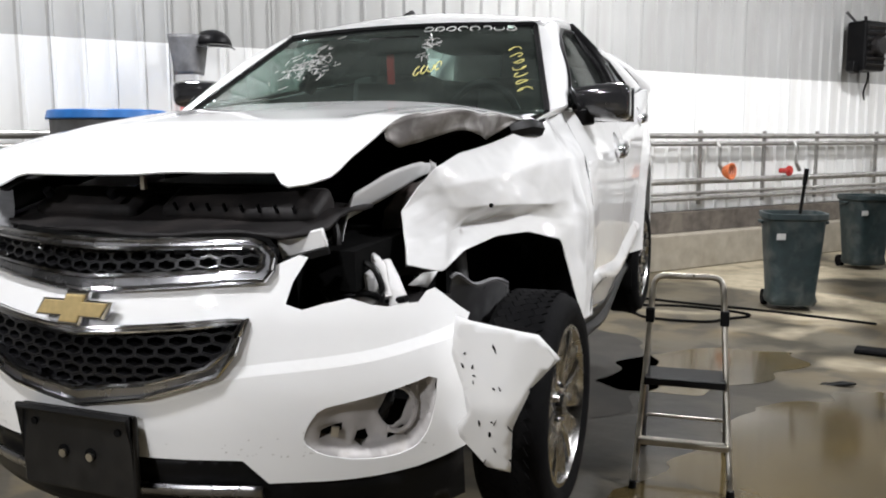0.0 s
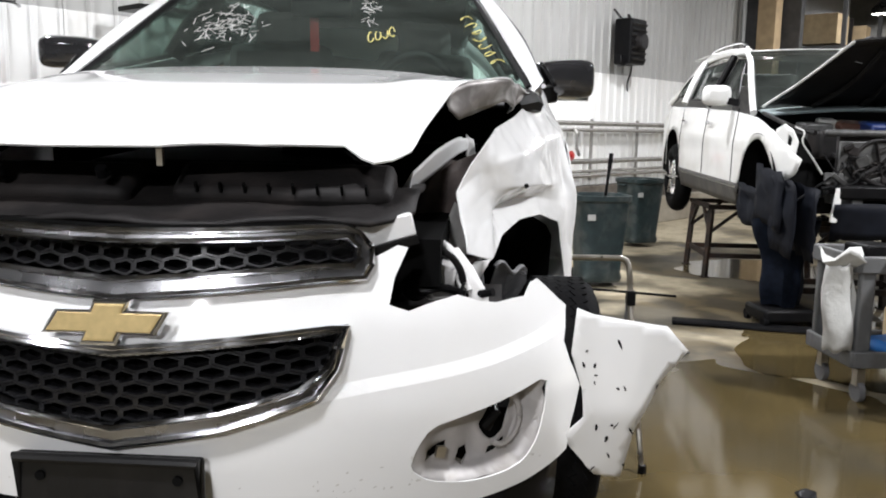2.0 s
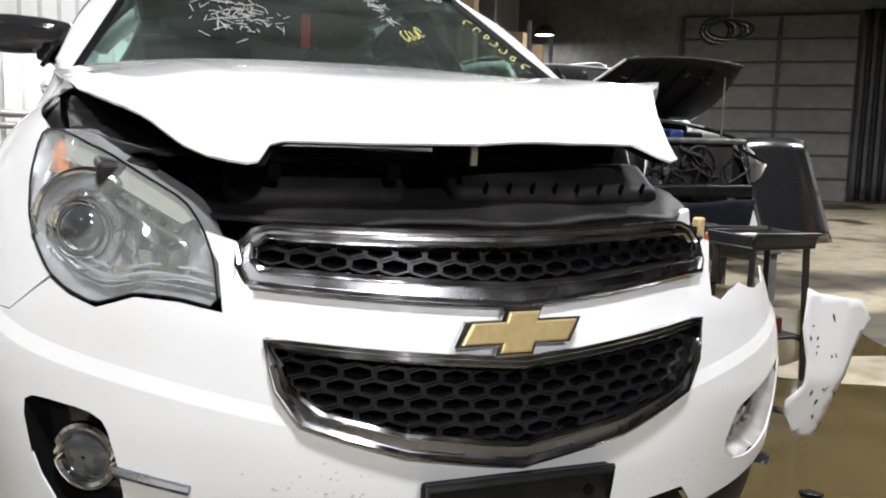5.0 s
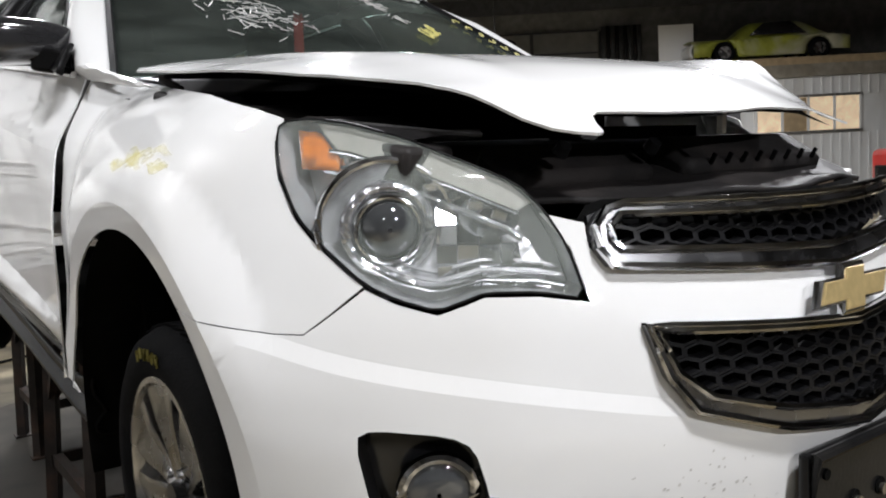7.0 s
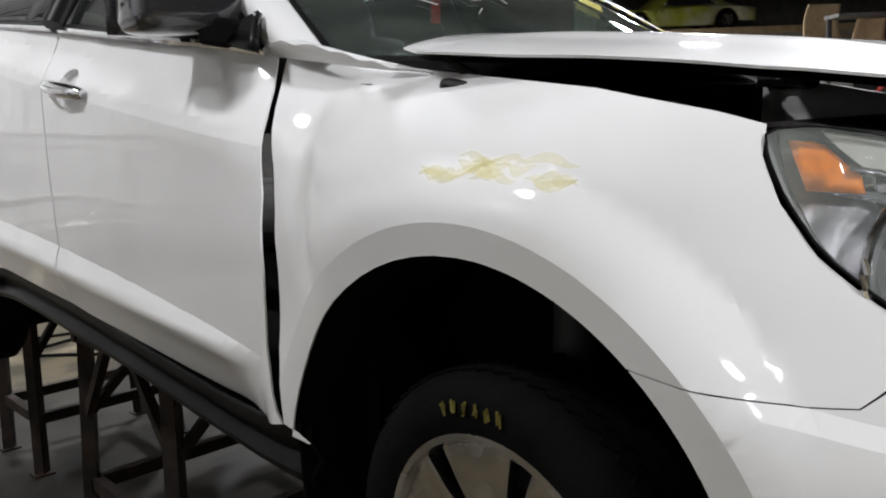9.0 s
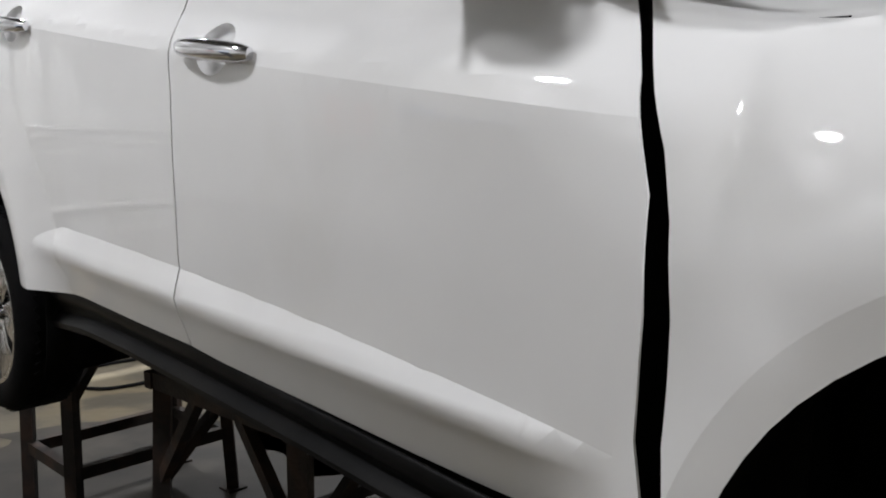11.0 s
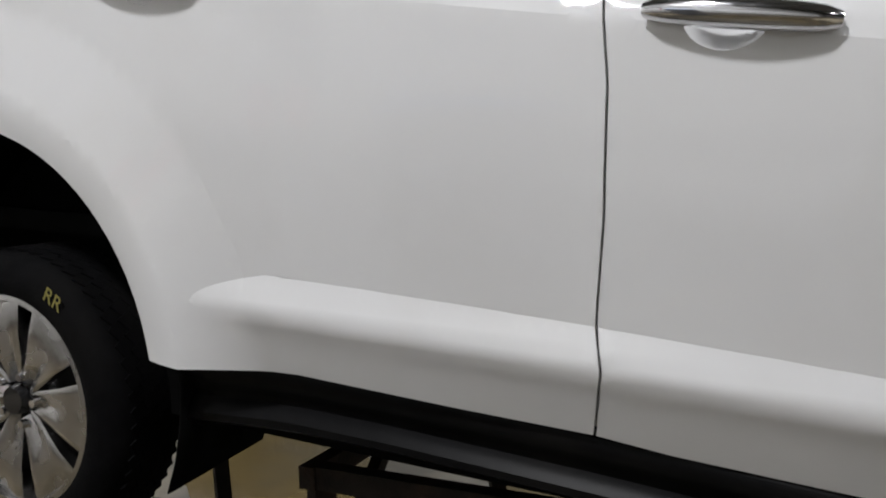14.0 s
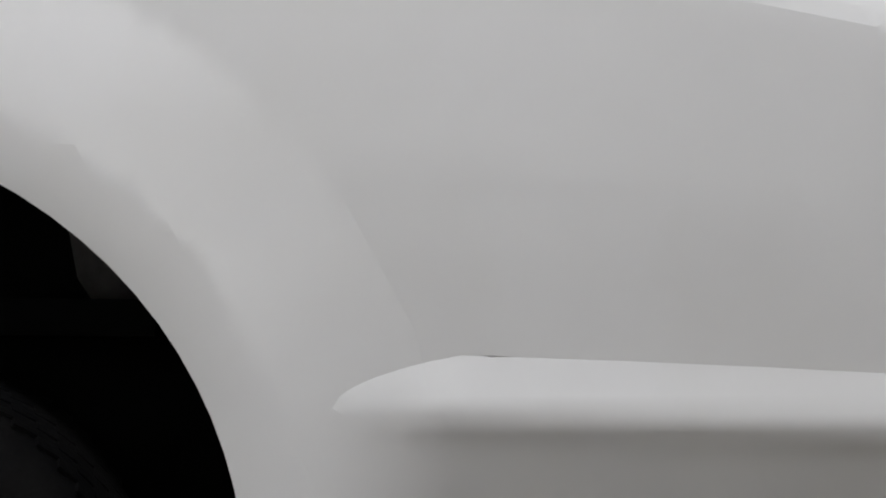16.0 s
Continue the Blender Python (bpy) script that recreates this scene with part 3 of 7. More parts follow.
setting("wall_south", box_bm((60, .3, 6.2), (4, -34, 3.1)), WALLM_SHADE, "far side wall of the workshop", "wall", HALL)
setting("wall_west", box_bm((.3, 40, 6.2), (-22, -17, 3.1)), WALLM, "pale steel wall behind the cars", "wall", HALL)

pipes = thing("wall_pipes", HALL, "galvanised pipes in two pairs along the ribbed wall", "pipe")
for z, r in ((1.67, .035), (1.57, .03), (1.1, .04), (.95, .022), (.88, .03)):
    part("pipe", bar_bm((-9, -.14, z), (11.6, -.14 - .02 * (z < 1.2), z), r), PIPE, pipes)
for k, px in enumerate((-4.2, -1.9, 1.1, 4.1, 5.15, 6.35, 7.6, 8.75, 10.2)):
    part("bracket", beam_bm((px, -.11, .8), (px, -.11, 1.74), .05, .03), PIPE, pipes)
for px in (6.55, 8.1):
    part("drop_pipe", tube_bm([(px, -.2, 1.6), (px, -.26, 1.52), (px, -.26, 1.3), (px + .08, -.26, 1.2)], .025), PIPE, pipes)
valve = thing("hose_reel", HALL @ Matrix.Translation((6.62, -.3, 1.22)), "orange hose bundle hung on the wall pipes", "hose")
for k in range(4):
    part("coil", tube_bm([(math.cos(a) * (.05 + .01 * k), -.03 * k, math.sin(a) * (.06 + .012 * k)) for a in np.linspace(0, 2 * math.pi, 20, endpoint=False)], .014, 8, closed=True), ORANGE, valve)
valve2 = thing("red_valve", HALL @ Matrix.Translation((7.9, -.25, 1.2)), "red shut-off valve on the wall pipes", "valve")
part("handwheel", tube_bm([(math.cos(a) * .055, -.05, math.sin(a) * .055) for a in np.linspace(0, 2 * math.pi, 16, endpoint=False)], .018, 8, closed=True), REDM, valve2)
part("body", cyl_bm(.035, .035, .18, Matrix.Rotation(radians(90), 4, 'X').inverted() @ Matrix()), REDM, valve2)

fan = thing("wall_heater", HALL @ Matrix.Translation((9.62, -.25, 2.93)), "black box fan heater fixed high on the ribbed wall", "heater")
part("housing", box_bm((.50, .3, .70), (0, .03, .02)), BLACK, fan, bevel=.03, smooth=False)
part("motor", cyl_bm(.15, .13, .12, pose(.02, -.16, .02, 90), 20), DARKGREY, fan, bevel=.02)
part("cable_box", box_bm((.16, .12, .15), (-.27, .04, -.28), Euler((0, .2, 0)).to_matrix()), BLACK, fan, bevel=.015)
part("wall_bracket", beam_bm((.1, .1, .34), (.25, .22, .48), .04, .03), DARKGREY, fan)
part("wall_bracket", beam_bm((-.12, .1, .34), (-.22, .22, .52), .04, .03), DARKGREY, fan)
part("power_cable", tube_bm(smooth_line([(.2, .1, -.3), (.28, .14, -.42), (.26, .2, -.6), (.33, .22, -.72)], 2), .014, 6), BLACK, fan)
for k in range(7):
    part("louvre", box_bm((.44, .03, .03), (0, -.13, -.25 + k * .088), Euler((.5, .03 * math.sin(5 * k), 0)).to_matrix()), DARKGREY, fan, smooth=False)
hanger = thing("cap_and_mask", HALL @ Matrix.Translation((.12, -.12, 2.42)), "grey welding mask with a black cap hung on the wall", "mask")
part("mask", grid_bm(14, 10, lambda u, v: (-.2 + .36 * (u - .5) * (1 - .3 * (1 - v)), -.16 * math.sin(math.pi * u) * (1 - .3 * v), -.24 + .34 * v)), MIDGREY, hanger, solid=.006)
part("cap", grid_bm(14, 8, lambda u, v: (.16 * math.cos(math.pi * u) * math.cos(v * 1.5), -.16 * math.sin(math.pi * u) * math.cos(v * 1.5) - .03, .02 + .13 * math.sin(v * 1.5))), BLACK, hanger, solid=.005)
part("peak", grid_bm(10, 3, lambda u, v: (.15 * math.cos(math.pi * u) * (1 + .3 * v), -.15 * math.sin(math.pi * u) * (1 + .45 * v) - .03, .02 - .03 * v)), GLOSSBLACK, hanger, solid=.005)
tag = thing("red_signs", HALL @ Matrix.Translation((-.02, -.06, 1.9)), "two narrow red and white notices on the ribbed wall", "sign")
for k in (-1, 1):
    part("notice", box_bm((.09, .012, .42), (k * .09, 0, -.1)), mat("faded_red_notice", (.75, .22, .2), rough=.6, noise_amt=.3, noise_scale=25), tag, smooth=False)
    for j in range(4):
        part("text_bar", box_bm((.05, .006, .03), (k * .09, -.009, .03 - j * .08)), BAGM, tag, smooth=False)
lidbin = thing("blue_lidded_bin", HALL @ Matrix.Translation((-.85, -.6, 0)), "grey drum with a blue lid by the ribbed wall", "drum")
part("drum", cyl_bm(.36, .42, 1.78, Matrix.Translation((0, 0, .89)), 28), CARTM, lidbin)
part("lid", cyl_bm(.45, .43, .07, Matrix.Translation((0, 0, 1.815)), 28), BLUEM, lidbin, bevel=.01)
shelfbr = thing("wall_shelf", HALL @ Matrix.Translation((1.55, -.25, 2.5)), "dark narrow metal shelf on the ribbed wall", "shelf")
part("board", box_bm((.8, .35, .04)), BLACK, shelfbr, smooth=False)
for k in (-.3, .3):
    part("bracket", beam_bm((k, .15, -.2), (k, -.14, -.02), .03, .03), BLACK, shelfbr)

# ---- high-bay lights ----
# the added fill lamps hang under the same domes
for lx, ly in LAMPS:
    f = thing("high_bay_light", HALL @ Matrix.Translation((lx, ly, 5.2 if lx < 20 else 4.87)), "round hanging high-bay lamp with a metal dome, lit; four are added fill", "ceiling light", "high-bay lights")
    part("dome", grid_bm(32, 8, lambda u, v: (math.cos(6.28319 * u) * (.33 - .23 * v ** 2.2), math.sin(6.28319 * u) * (.33 - .23 * v ** 2.2), -.08 + .34 * v)), SATIN, f, "spun metal dome", solid=.004)
    part("lens", cyl_bm(.29, .29, .012, Matrix.Translation((0, 0, -.06)), 32), LAMPGLOW, f, "glowing lens", shadow=False)
    part("ballast", cyl_bm(.1, .085, .22, Matrix.Translation((0, 0, .36)), 20), MIDGREY, f, bevel=.01)
    part("hook", bar_bm((0, 0, .46), (0, 0, .95), .008, 6), BEAM, f)

# ---- wrecked car ----
CAR = Matrix.Translation((0, 0, .925)) @ Matrix.Rotation(radians(3.4), 4, 'X')
car = thing("wrecked_car", CAR, "white estate-type car with smashed front corner, raised on steel stands", "car")


def sag(u):
    return .03 * float(ramp(.35, .75, u)) if u > 0 else 0.0


def on_skin(off=0.0):
    def fn(u, z):
        x, y, zz = skin(abs(u), z, 1 if u > 0 else -1, off)
        return (float(x), float(y), float(zz) - sag(u) * (abs(u) < 1.3))
    return fn


def mirror(pts, sgn=1):
    return [(-a, b) for a, b in pts][::sgn]


def arc(c, r, z_from, z_to, front, n=14):
    """Places along a wheel arch, as girth and height; front: the half before the axle."""
    a0, a1 = math.asin(z_from / r), math.asin(z_to / r)
    pts = []
    for k in range(n + 1):
        a = a0 + (a1 - a0) * k / n
        pts.append((sy(c + (-1 if front else 1) * r * math.cos(a)), r * math.sin(a)))
    return pts


AF, RF, AR, RR = .0, .444, 2.97, .521
HL = [(1.095, .63), (1.01, .635), (.90, .625), (.78, .605), (.69, .573), (.60, .538), (.56, .50), (.53, .45), (.51, .376), (.58, .388), (.66, .39), (.69, .38), (.73, .368), (.79, .383), (.84, .403), (.92, .45), (.99, .495), (1.05, .55), (1.085, .60)]
LG = [(.43, .338), (0, .308), (-.43, .338), (-.405, .265), (-.365, .215), (-.2, .168), (0, .14), (.2, .168), (.365, .215), (.405, .265)]
LG_IN = [(.413, .33), (0, .30), (-.413, .33), (-.385, .27), (-.335, .232), (-.2, .198), (0, .172), (.2, .198), (.335, .232), (.385, .27)]
UG = [(0, .392), (-.472, .42), (-.49, .445), (-.492, .475), (-.47, .498), (-.44, .506), (0, .502), (.44, .506), (.47, .498), (.492, .475), (.49, .445), (.472, .42)]
UG_IN = [(0, .422), (-.447, .442), (-.46, .455), (-.46, .475), (-.44, .49), (0, .484), (.44, .49), (.46, .475), (.46, .455), (.447, .442)]
FOG_R = rounded([(-.85, .2), (-.825, .213), (-.72, .203), (-.685, .185), (-.665, .12), (-.655, .045), (-.70, .008), (-.78, .02), (-.825, .09)], 1)
FOG_L = rounded([(.856, .216), (.848, .15), (.83, .085), (.80, .046), (.75, .03), (.66, .024), (.58, .034), (.538, .062), (.552, .105), (.58, .146), (.65, .166), (.75, .19)], 1)


def flare_line(side, c, r, lo, hi):
    return [(side * sy(c + r * math.cos(a)), r * math.sin(a)) for a in np.linspace(radians(lo), radians(hi), 40)]


# bumper skin with the grille and lamp openings; its left end is torn off
torn = [(.94, .025), (.945, .08), (.962, .12), (.98, .16), (.955, .2), (.94, .225), (.925, .27), (.945, .3), (.978, .332), (.95, .352), (.91, .385), (.885, .402), (.86, .398), (.83, .375), (.795, .375), (.75, .372), (.71, .378), (.66, .392), (.6, .378), (.55, .362), (.512, .372), (.53, .42), (.567, .475), (.545, .478), (.476, .446)]
fascia = [(0, .390), (-.474, .418), (-.494, .445), (-.496, .478), (-.565, .494), (-.553, .48), (-.523, .445), (-.503, .37), (-.58, .381), (-.66, .383), (-.69, .373), (-.73, .361), (-.79, .376), (-.842, .396), (-.94, .3318), (-1.0, .3290)]
fascia += [(-s_, z_) for s_, z_ in arc(AF, RF, .3435, -.03, True)]
fascia += [(-1.0, -.04), (-.8, -.03), (-.6, -.045), (-.455, -.05), (-.43, -.02), (-.40, .01), (-.16, .012), (.16, .012), (.40, .01), (.43, -.02), (.455, -.045), (.6, -.03), (.8, -.005)] + torn
bumper = part("front_bumper", sheet_bm(fascia, on_skin(), (LG, FOG_R, FOG_L), .026, fine=.006, lines=[[(k_ * s_, .2 + .165 * (s_ - .36) + d_) for s_ in np.linspace(.36, 1.05, 22)] for k_ in (-1, 1) for d_ in (0, .024)] + [flare_line(-1, AF, RF + .05, 180, 136)]), PAINT, car, "white bumper skin, scuffed and torn at one end", solid=.004)
PLATEM = mat("scuffed_black_plate_holder", (.008, .008, .0085), rough=.35, spec=.35, noise_amt=.4, noise_scale=16, stain=(.018, .017, .016), stain_amt=.5, stain_scale=9, bump=.05, bump_scale=120)
part("number_plate_bracket", box_bm((.338, .02, .2), (0, 0, 0)), PLATEM, bumper, "empty black plate holder", bevel=.008, smooth=False).matrix_basis = pose(-.003, -.909, .022, -3)
for bx in (-.04, .04):
    part("screw_socket", cyl_bm(.015, .015, .006, pose(bx, -.919, .020, 90), 16), VOID, bumper)
    part("plate_screw", cyl_bm(.008, .010, .010, pose(bx + .002, -.924, .016, 90), 12), ALU, bumper)
for bx, bz in ((-.125, .082), (.122, .082), (-.09, -.035), (.085, -.035)):
    part("screw_socket", cyl_bm(.009, .009, .006, pose(bx, -.917, bz, 90), 14), VOID, bumper)
part("plate_rim", tube_bm([(-.165 + .0, -.922, .118), (.16, -.922, .118), (.16, -.913, -.07), (-.166, -.913, -.07)], .010, 8, closed=True), PLATEM, bumper)
valance = [(-.975, -.045), (-.8, -.035), (-.6, -.05), (-.46, -.055), (-.432, -.025), (-.402, .005), (.402, .005), (.432, -.025), (.46, -.05), (.6, -.035), (.8, -.01), (.93, .02), (.95, -.12), (.6, -.155), (0, -.165), (-.6, -.165), (-.95, -.155)]
part("lower_valance", sheet_bm(valance, on_skin(-.015), (), .035), BLACK, car, "black lower bumper", solid=.012)
part("skid_strip", grid_bm(40, 3, lambda u, v: (lambda p: (p[0], p[1] - .006 * math.sin(math.pi * v), p[2]))(on_skin(.004)(-.44 + .88 * u, -.085 + .032 * v))), SATIN, car, "dull silver strip in the lower bumper", solid=.01)


rnd2 = random.Random(21)
sbm = bmesh.new()
for k in range(110):
    cx, cz = (-.33 + rnd2.gauss(0, .06), .08 + rnd2.gauss(0, .03)) if k % 2 else (.55 + rnd2.gauss(0, .16), .03 + rnd2.gauss(0, .03))
    w_, h_ = rnd2.uniform(.001, .004), rnd2.uniform(.001, .003)
    if not any(inside((cx, cz), l_) for l_ in (LG, FOG_R, FOG_L)) and cz > .018:
        sbm.faces.new([sbm.verts.new(on_skin(.0007)(cx + w_ * math.cos(a), cz + h_ * math.sin(a) + .3 * w_ * math.cos(a))) for a in np.linspace(0, 2 * math.pi, 6, endpoint=False)])
bmesh.ops.recalc_face_normals(sbm, faces=sbm.faces[:])
tagged(part("scuff_marks", sbm, mat("grey_road_grime", (.60, .59, .57), rough=.8, noise_amt=.3, noise_scale=80), bumper), kind="stuff")


def honeycomb(loop, off, w, h, bar, depth):
    """A mesh of flat six-sided cells that fills a loop."""
    bm = bmesh.new()
    fn, fb = on_skin(off), on_skin(off - depth)
    a = np.array(loop)
    lo, hi = a.min(0), a.max(0)
    corner = [(0, .5), (.5, .25), (.5, -.25), (0, -.5), (-.5, -.25), (-.5, .25)]
    row = 0
    z = lo[1] - h
    while z < hi[1] + h:
        u = lo[0] - w + (w * .5 if row % 2 else 0)
        while u < hi[0] + w:
            bend = -.022 * (1 - abs(u) / .47)
            if inside((u, z + bend), loop) or inside((u - w * .4, z + bend), loop) or inside((u + w * .4, z + bend), loop):
                out_ = [(u + cx * w, z + bend + cz * h) for cx, cz in corner]
                in_ = [(u + cx * w * (1 - bar * h / w * 1.3), z + bend + cz * h * (1 - bar)) for cx, cz in corner]
                vo = [bm.verts.new(fn(*p)) for p in out_]
                vi = [bm.verts.new(fn(*p)) for p in in_]
                vb = [bm.verts.new(fb(*p)) for p in in_]
                for k in range(6):
                    j = (k + 1) % 6
                    bm.faces.new((vo[k], vo[j], vi[j], vi[k]))
                    bm.faces.new((vi[k], vi[j], vb[j], vb[k]))
            u += w
        z += h * .75
        row += 1
    return bm


for nm, o_, i_, w_, h_, d_ in (("upper_grille", UG, UG_IN, .054, .029, .012), ("lower_grille", LG, LG_IN, .054, .029, .014)):
    gr = part(nm, sheet_bm(o_, on_skin(.012), (i_,), .025, fine=.005), SATIN, car, "chrome-edged grille with honeycomb mesh", solid=.03)
    part("honeycomb_mesh", honeycomb(i_, -.008, w_, h_, .27, .022), HONEY, gr, "black honeycomb", smooth=False)
    # added black sheet stands for the dark behind the mesh
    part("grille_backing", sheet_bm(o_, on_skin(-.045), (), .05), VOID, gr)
    rim = [on_skin(.016)(*p) for p in densify(i_, .03)]
    part("chrome_lip", tube_bm(rim, .006, 6, closed=True), CHROME, gr)
    rim = [on_skin(.016)(*p) for p in densify([(a_ * .985, b_) for a_, b_ in o_], .03)]
    part("chrome_edge", tube_bm(rim, .0065, 6, closed=True), CHROME, gr)

bow = [(-.115, -.021), (-.038, -.021), (-.046, -.041), (.022, -.041), (.030, -.021), (.092, -.021), (.115, .021), (.038, .021), (.046, .041), (-.022, .041), (-.030, .021), (-.092, .021)]


def badge_bm(scale, lift):
    bm = bmesh.new()
    rings = []
    for sc, dy in ((scale, 0), (scale * .97, lift * .7), (scale * .86, lift)):
        rings.append([bm.verts.new((a_ * (sc if abs(a_) < .05 else 1 - (1 - sc) * .5), -dy, b_ * sc)) for a_, b_ in bow])
    for r0, r1 in zip(rings, rings[1:]):
        for k in range(12):
            j = (k + 1) % 12
            bm.faces.new((r0[k], r0[j], r1[j], r1[k]))
    t_ = rings[-1]
    for q in ((0, 1, 10, 11), (1, 4, 7, 10), (4, 5, 6, 7), (1, 2, 3, 4), (10, 7, 8, 9)):
        bm.faces.new([t_[k] for k in q])
    bmesh.ops.recalc_face_normals(bm, faces=bm.faces[:])
    return bm


bg = part("badge", badge_bm(1.0, .012), CHROME, car, "gold cross-shaped badge with chrome edge", smooth=False)
bg.matrix_basis = pose(-.007, -.872, .352, -14)
bf = part("badge_face", badge_bm(.80, .003), GOLD, bg, "gold face", smooth=False)
bf.matrix_basis = pose(0, -.0125, 0)

# headlamp on the sound side
NEGHL = [(-a, b) for a, b in HL]
lampo = part("headlamp", sheet_bm(rounded(NEGHL, 1), on_skin(.004), (), .03), LENS, car, "clear headlamp with amber corner", solid=.003, shadow=False)
part("housing", sheet_bm(rounded([(a * .985 - .012, b) for a, b in NEGHL], 1), on_skin(-.055), (), .03), REFL_SOFT, lampo, "mirrored reflector bowl")
edge = [on_skin(.003)(*p) for p in densify(rounded(NEGHL, 1), .03)]
part("seal", tube_bm(edge, .002, 6, closed=True), BLACK, lampo)
part("side_wall", (lambda e0, e1: (lambda bm: bm)(grid_bm(len(e0), 1, lambda u, v: tuple(np.array((e0, e1)[int(v)][int(round(u * len(e0))) % len(e0)])))))([on_skin(0)(*p) for p in densify(rounded(NEGHL, 1), .04)], [on_skin(-.06)(*p) for p in densify(rounded(NEGHL, 1), .04)]), REFL_SOFT, lampo)
part("amber_lens", sheet_bm([(-1.062, .617), (-.99, .612), (-.93, .578), (-.925, .558), (-1.02, .56)], on_skin(-.014), (), .02), AMBER, lampo, "amber side reflector", solid=.004)
HL_TOP = ([.51, .53, .56, .60, .69, .78, .90, 1.01, 1.09], [.376, .45, .50, .538, .573, .605, .625, .635, .63])


def lamp_top(s):
    return float(np.interp(s, *HL_TOP))


def lamp_row(name, s0, s1, drop, off, r, material):
    """A thin bright moulding that follows the lamp's upper edge."""
    part(name, tube_bm([on_skin(off)(-s, lamp_top(s) - drop) for s in np.linspace(s0, s1, 18)], r, 6), material, lampo)


band_in = [(-s, lamp_top(s) - .006) for s in np.linspace(.575, 1.0, 14)] + [(-s, lamp_top(s) - .04) for s in np.linspace(.93, .60, 12)]
part("frosted_band", sheet_bm(band_in, on_skin(-.006), (), .03), FROST, lampo, "hazy upper lens band")
lamp_row("band_edge", .60, .95, .043, -.008, .003, CHROME)
lamp_row("reflector_shelf", .59, .97, .073, -.03, .006, REFLECTOR)
for k in range(9):
    s_ = .625 + .037 * k
    fc = part("facet", box_bm((.024, .012, .016)), CHROME, lampo, bevel=.003, smooth=False)
    fc.matrix_basis = Matrix.Translation(on_skin(-.026)(-s_, lamp_top(s_) - .057)) @ Euler((.35 * math.sin(3 * k), .3 * math.cos(5 * k), -.62 - .06 * k)).to_matrix().to_4x4()
pc = Vector(on_skin(-.03)(-.812, .474))
pm = Matrix.Translation(pc) @ Vector((-.45, -.88, .05)).to_track_quat('Z', 'Y').to_matrix().to_4x4()


def lamp_ring(name, frame_, rad, dz, r, material):
    part(name, tube_bm([frame_ @ Vector((math.cos(a) * rad, math.sin(a) * rad, dz)) for a in np.linspace(0, 2 * math.pi, 36, endpoint=False)], r, 8, closed=True), material, lampo)


part("projector_bowl", grid_bm(36, 5, lambda u, v: pm @ Vector((math.cos(6.28319 * u) * (.098 - .04 * v), math.sin(6.28319 * u) * (.098 - .04 * v), -.004 - .022 * math.sin(1.57 * v)))), REFL_SOFT, lampo, "silvered projector surround")
lamp_ring("projector_ring_outer", pm, .1, .0, .006, CHROME)
lamp_ring("projector_ring", pm, .061, .012, .009, REFLECTOR)
lamp_ring("projector_ring_inner", pm, .047, .022, .004, CHROME)
part("projector_tube", cyl_bm(.058, .05, .03, pm @ Matrix.Translation((0, 0, .0)), 32, caps=False), REFL_SOFT, lampo)
part("projector_lens", grid_bm(24, 8, lambda u, v: pm @ Vector((math.cos(6.28319 * u) * .043 * math.cos(v * 1.5), math.sin(6.28319 * u) * .043 * math.cos(v * 1.5), .012 + .028 * math.sin(v * 1.5)))), mat("smoked_projector_lens", (.10, .105, .11), rough=.05, coat=1, metal=.5), lampo)
rnd3 = random.Random(31)
fbm = bmesh.new()
for i in range(5):
    for k in range(5):
        s_, z_ = .575 + .034 * i, .408 + .028 * k
        if z_ > lamp_top(s_) - .085 or s_ > .73 and z_ > .45:
            continue
        d0, tx_, tz_ = -.034 + rnd3.uniform(-.004, .004), rnd3.uniform(-.008, .008), rnd3.uniform(-.008, .008)
        fbm.faces.new([fbm.verts.new(on_skin(d0 + tx_ * a + tz_ * b)(-(s_ + .016 * a), z_ + .0133 * b)) for a, b in ((-1, -1), (1, -1), (1, 1), (-1, 1))])
part("high_beam_facets", fbm, CHROME, lampo, "faceted high-beam reflector", smooth=False)
part("high_beam_cup", grid_bm(24, 6, lambda u, v: Vector(on_skin(-.03 - .02 * v)(-.64 + math.cos(6.28319 * u) * .05 * (1 - .75 * v), .49 + math.sin(6.28319 * u) * .032 * (1 - .75 * v)))), REFLECTOR, lampo)
for k in range(3):
    part("lower_fin", tube_bm([on_skin(-.02 - .008 * k)(-s, float(np.interp(s, [.53, .58, .66, .73, .79, .86], [.392, .402, .405, .39, .403, .43])) + .011 * k) for s in np.linspace(.535, .84 - .02 * k, 16)], .0035, 6), REFL_SOFT if k else CHROME, lampo)
part("lower_shelf", grid_bm(20, 2, lambda u, v: on_skin(-.05 + .035 * v)(-.53 - .27 * u, .404 + .006 * math.sin(6 * u))), REFL_SOFT, lampo)

# sound-side front wing
wing = [(-1.095, .636), (-1.18, .652), (-1.36, .68), (-1.74, .712), (-1.95, .731), (-2.10, .752), (-2.047, .63), (-2.01, .54), (-1.99, .46), (-1.978, .35), (-1.976, .2), (-1.955, .06), (-1.88, .04)]
wing += [(-s_, z_) for s_, z_ in arc(AF, RF, .04, RF * .9999, False)][0:]
wing += [(-s_, z_) for s_, z_ in arc(AF, RF, RF * .9999, .346, True)][1:]
wing += [(-1.0, .3305), (-.9415, .3335), (-.845, .4), (-.925, .445), (-.997, .49), (-1.057, .545), (-1.093, .60)]


def wing_fn(u, z):
    x, y, zz = on_skin()(u, z)
    fold = .010 * math.exp(-((u + 1.90 - .05 * math.sin(7 * z)) / .035) ** 2) * float(ramp(.3, .42, z) * (1 - ramp(.62, .74, z)))
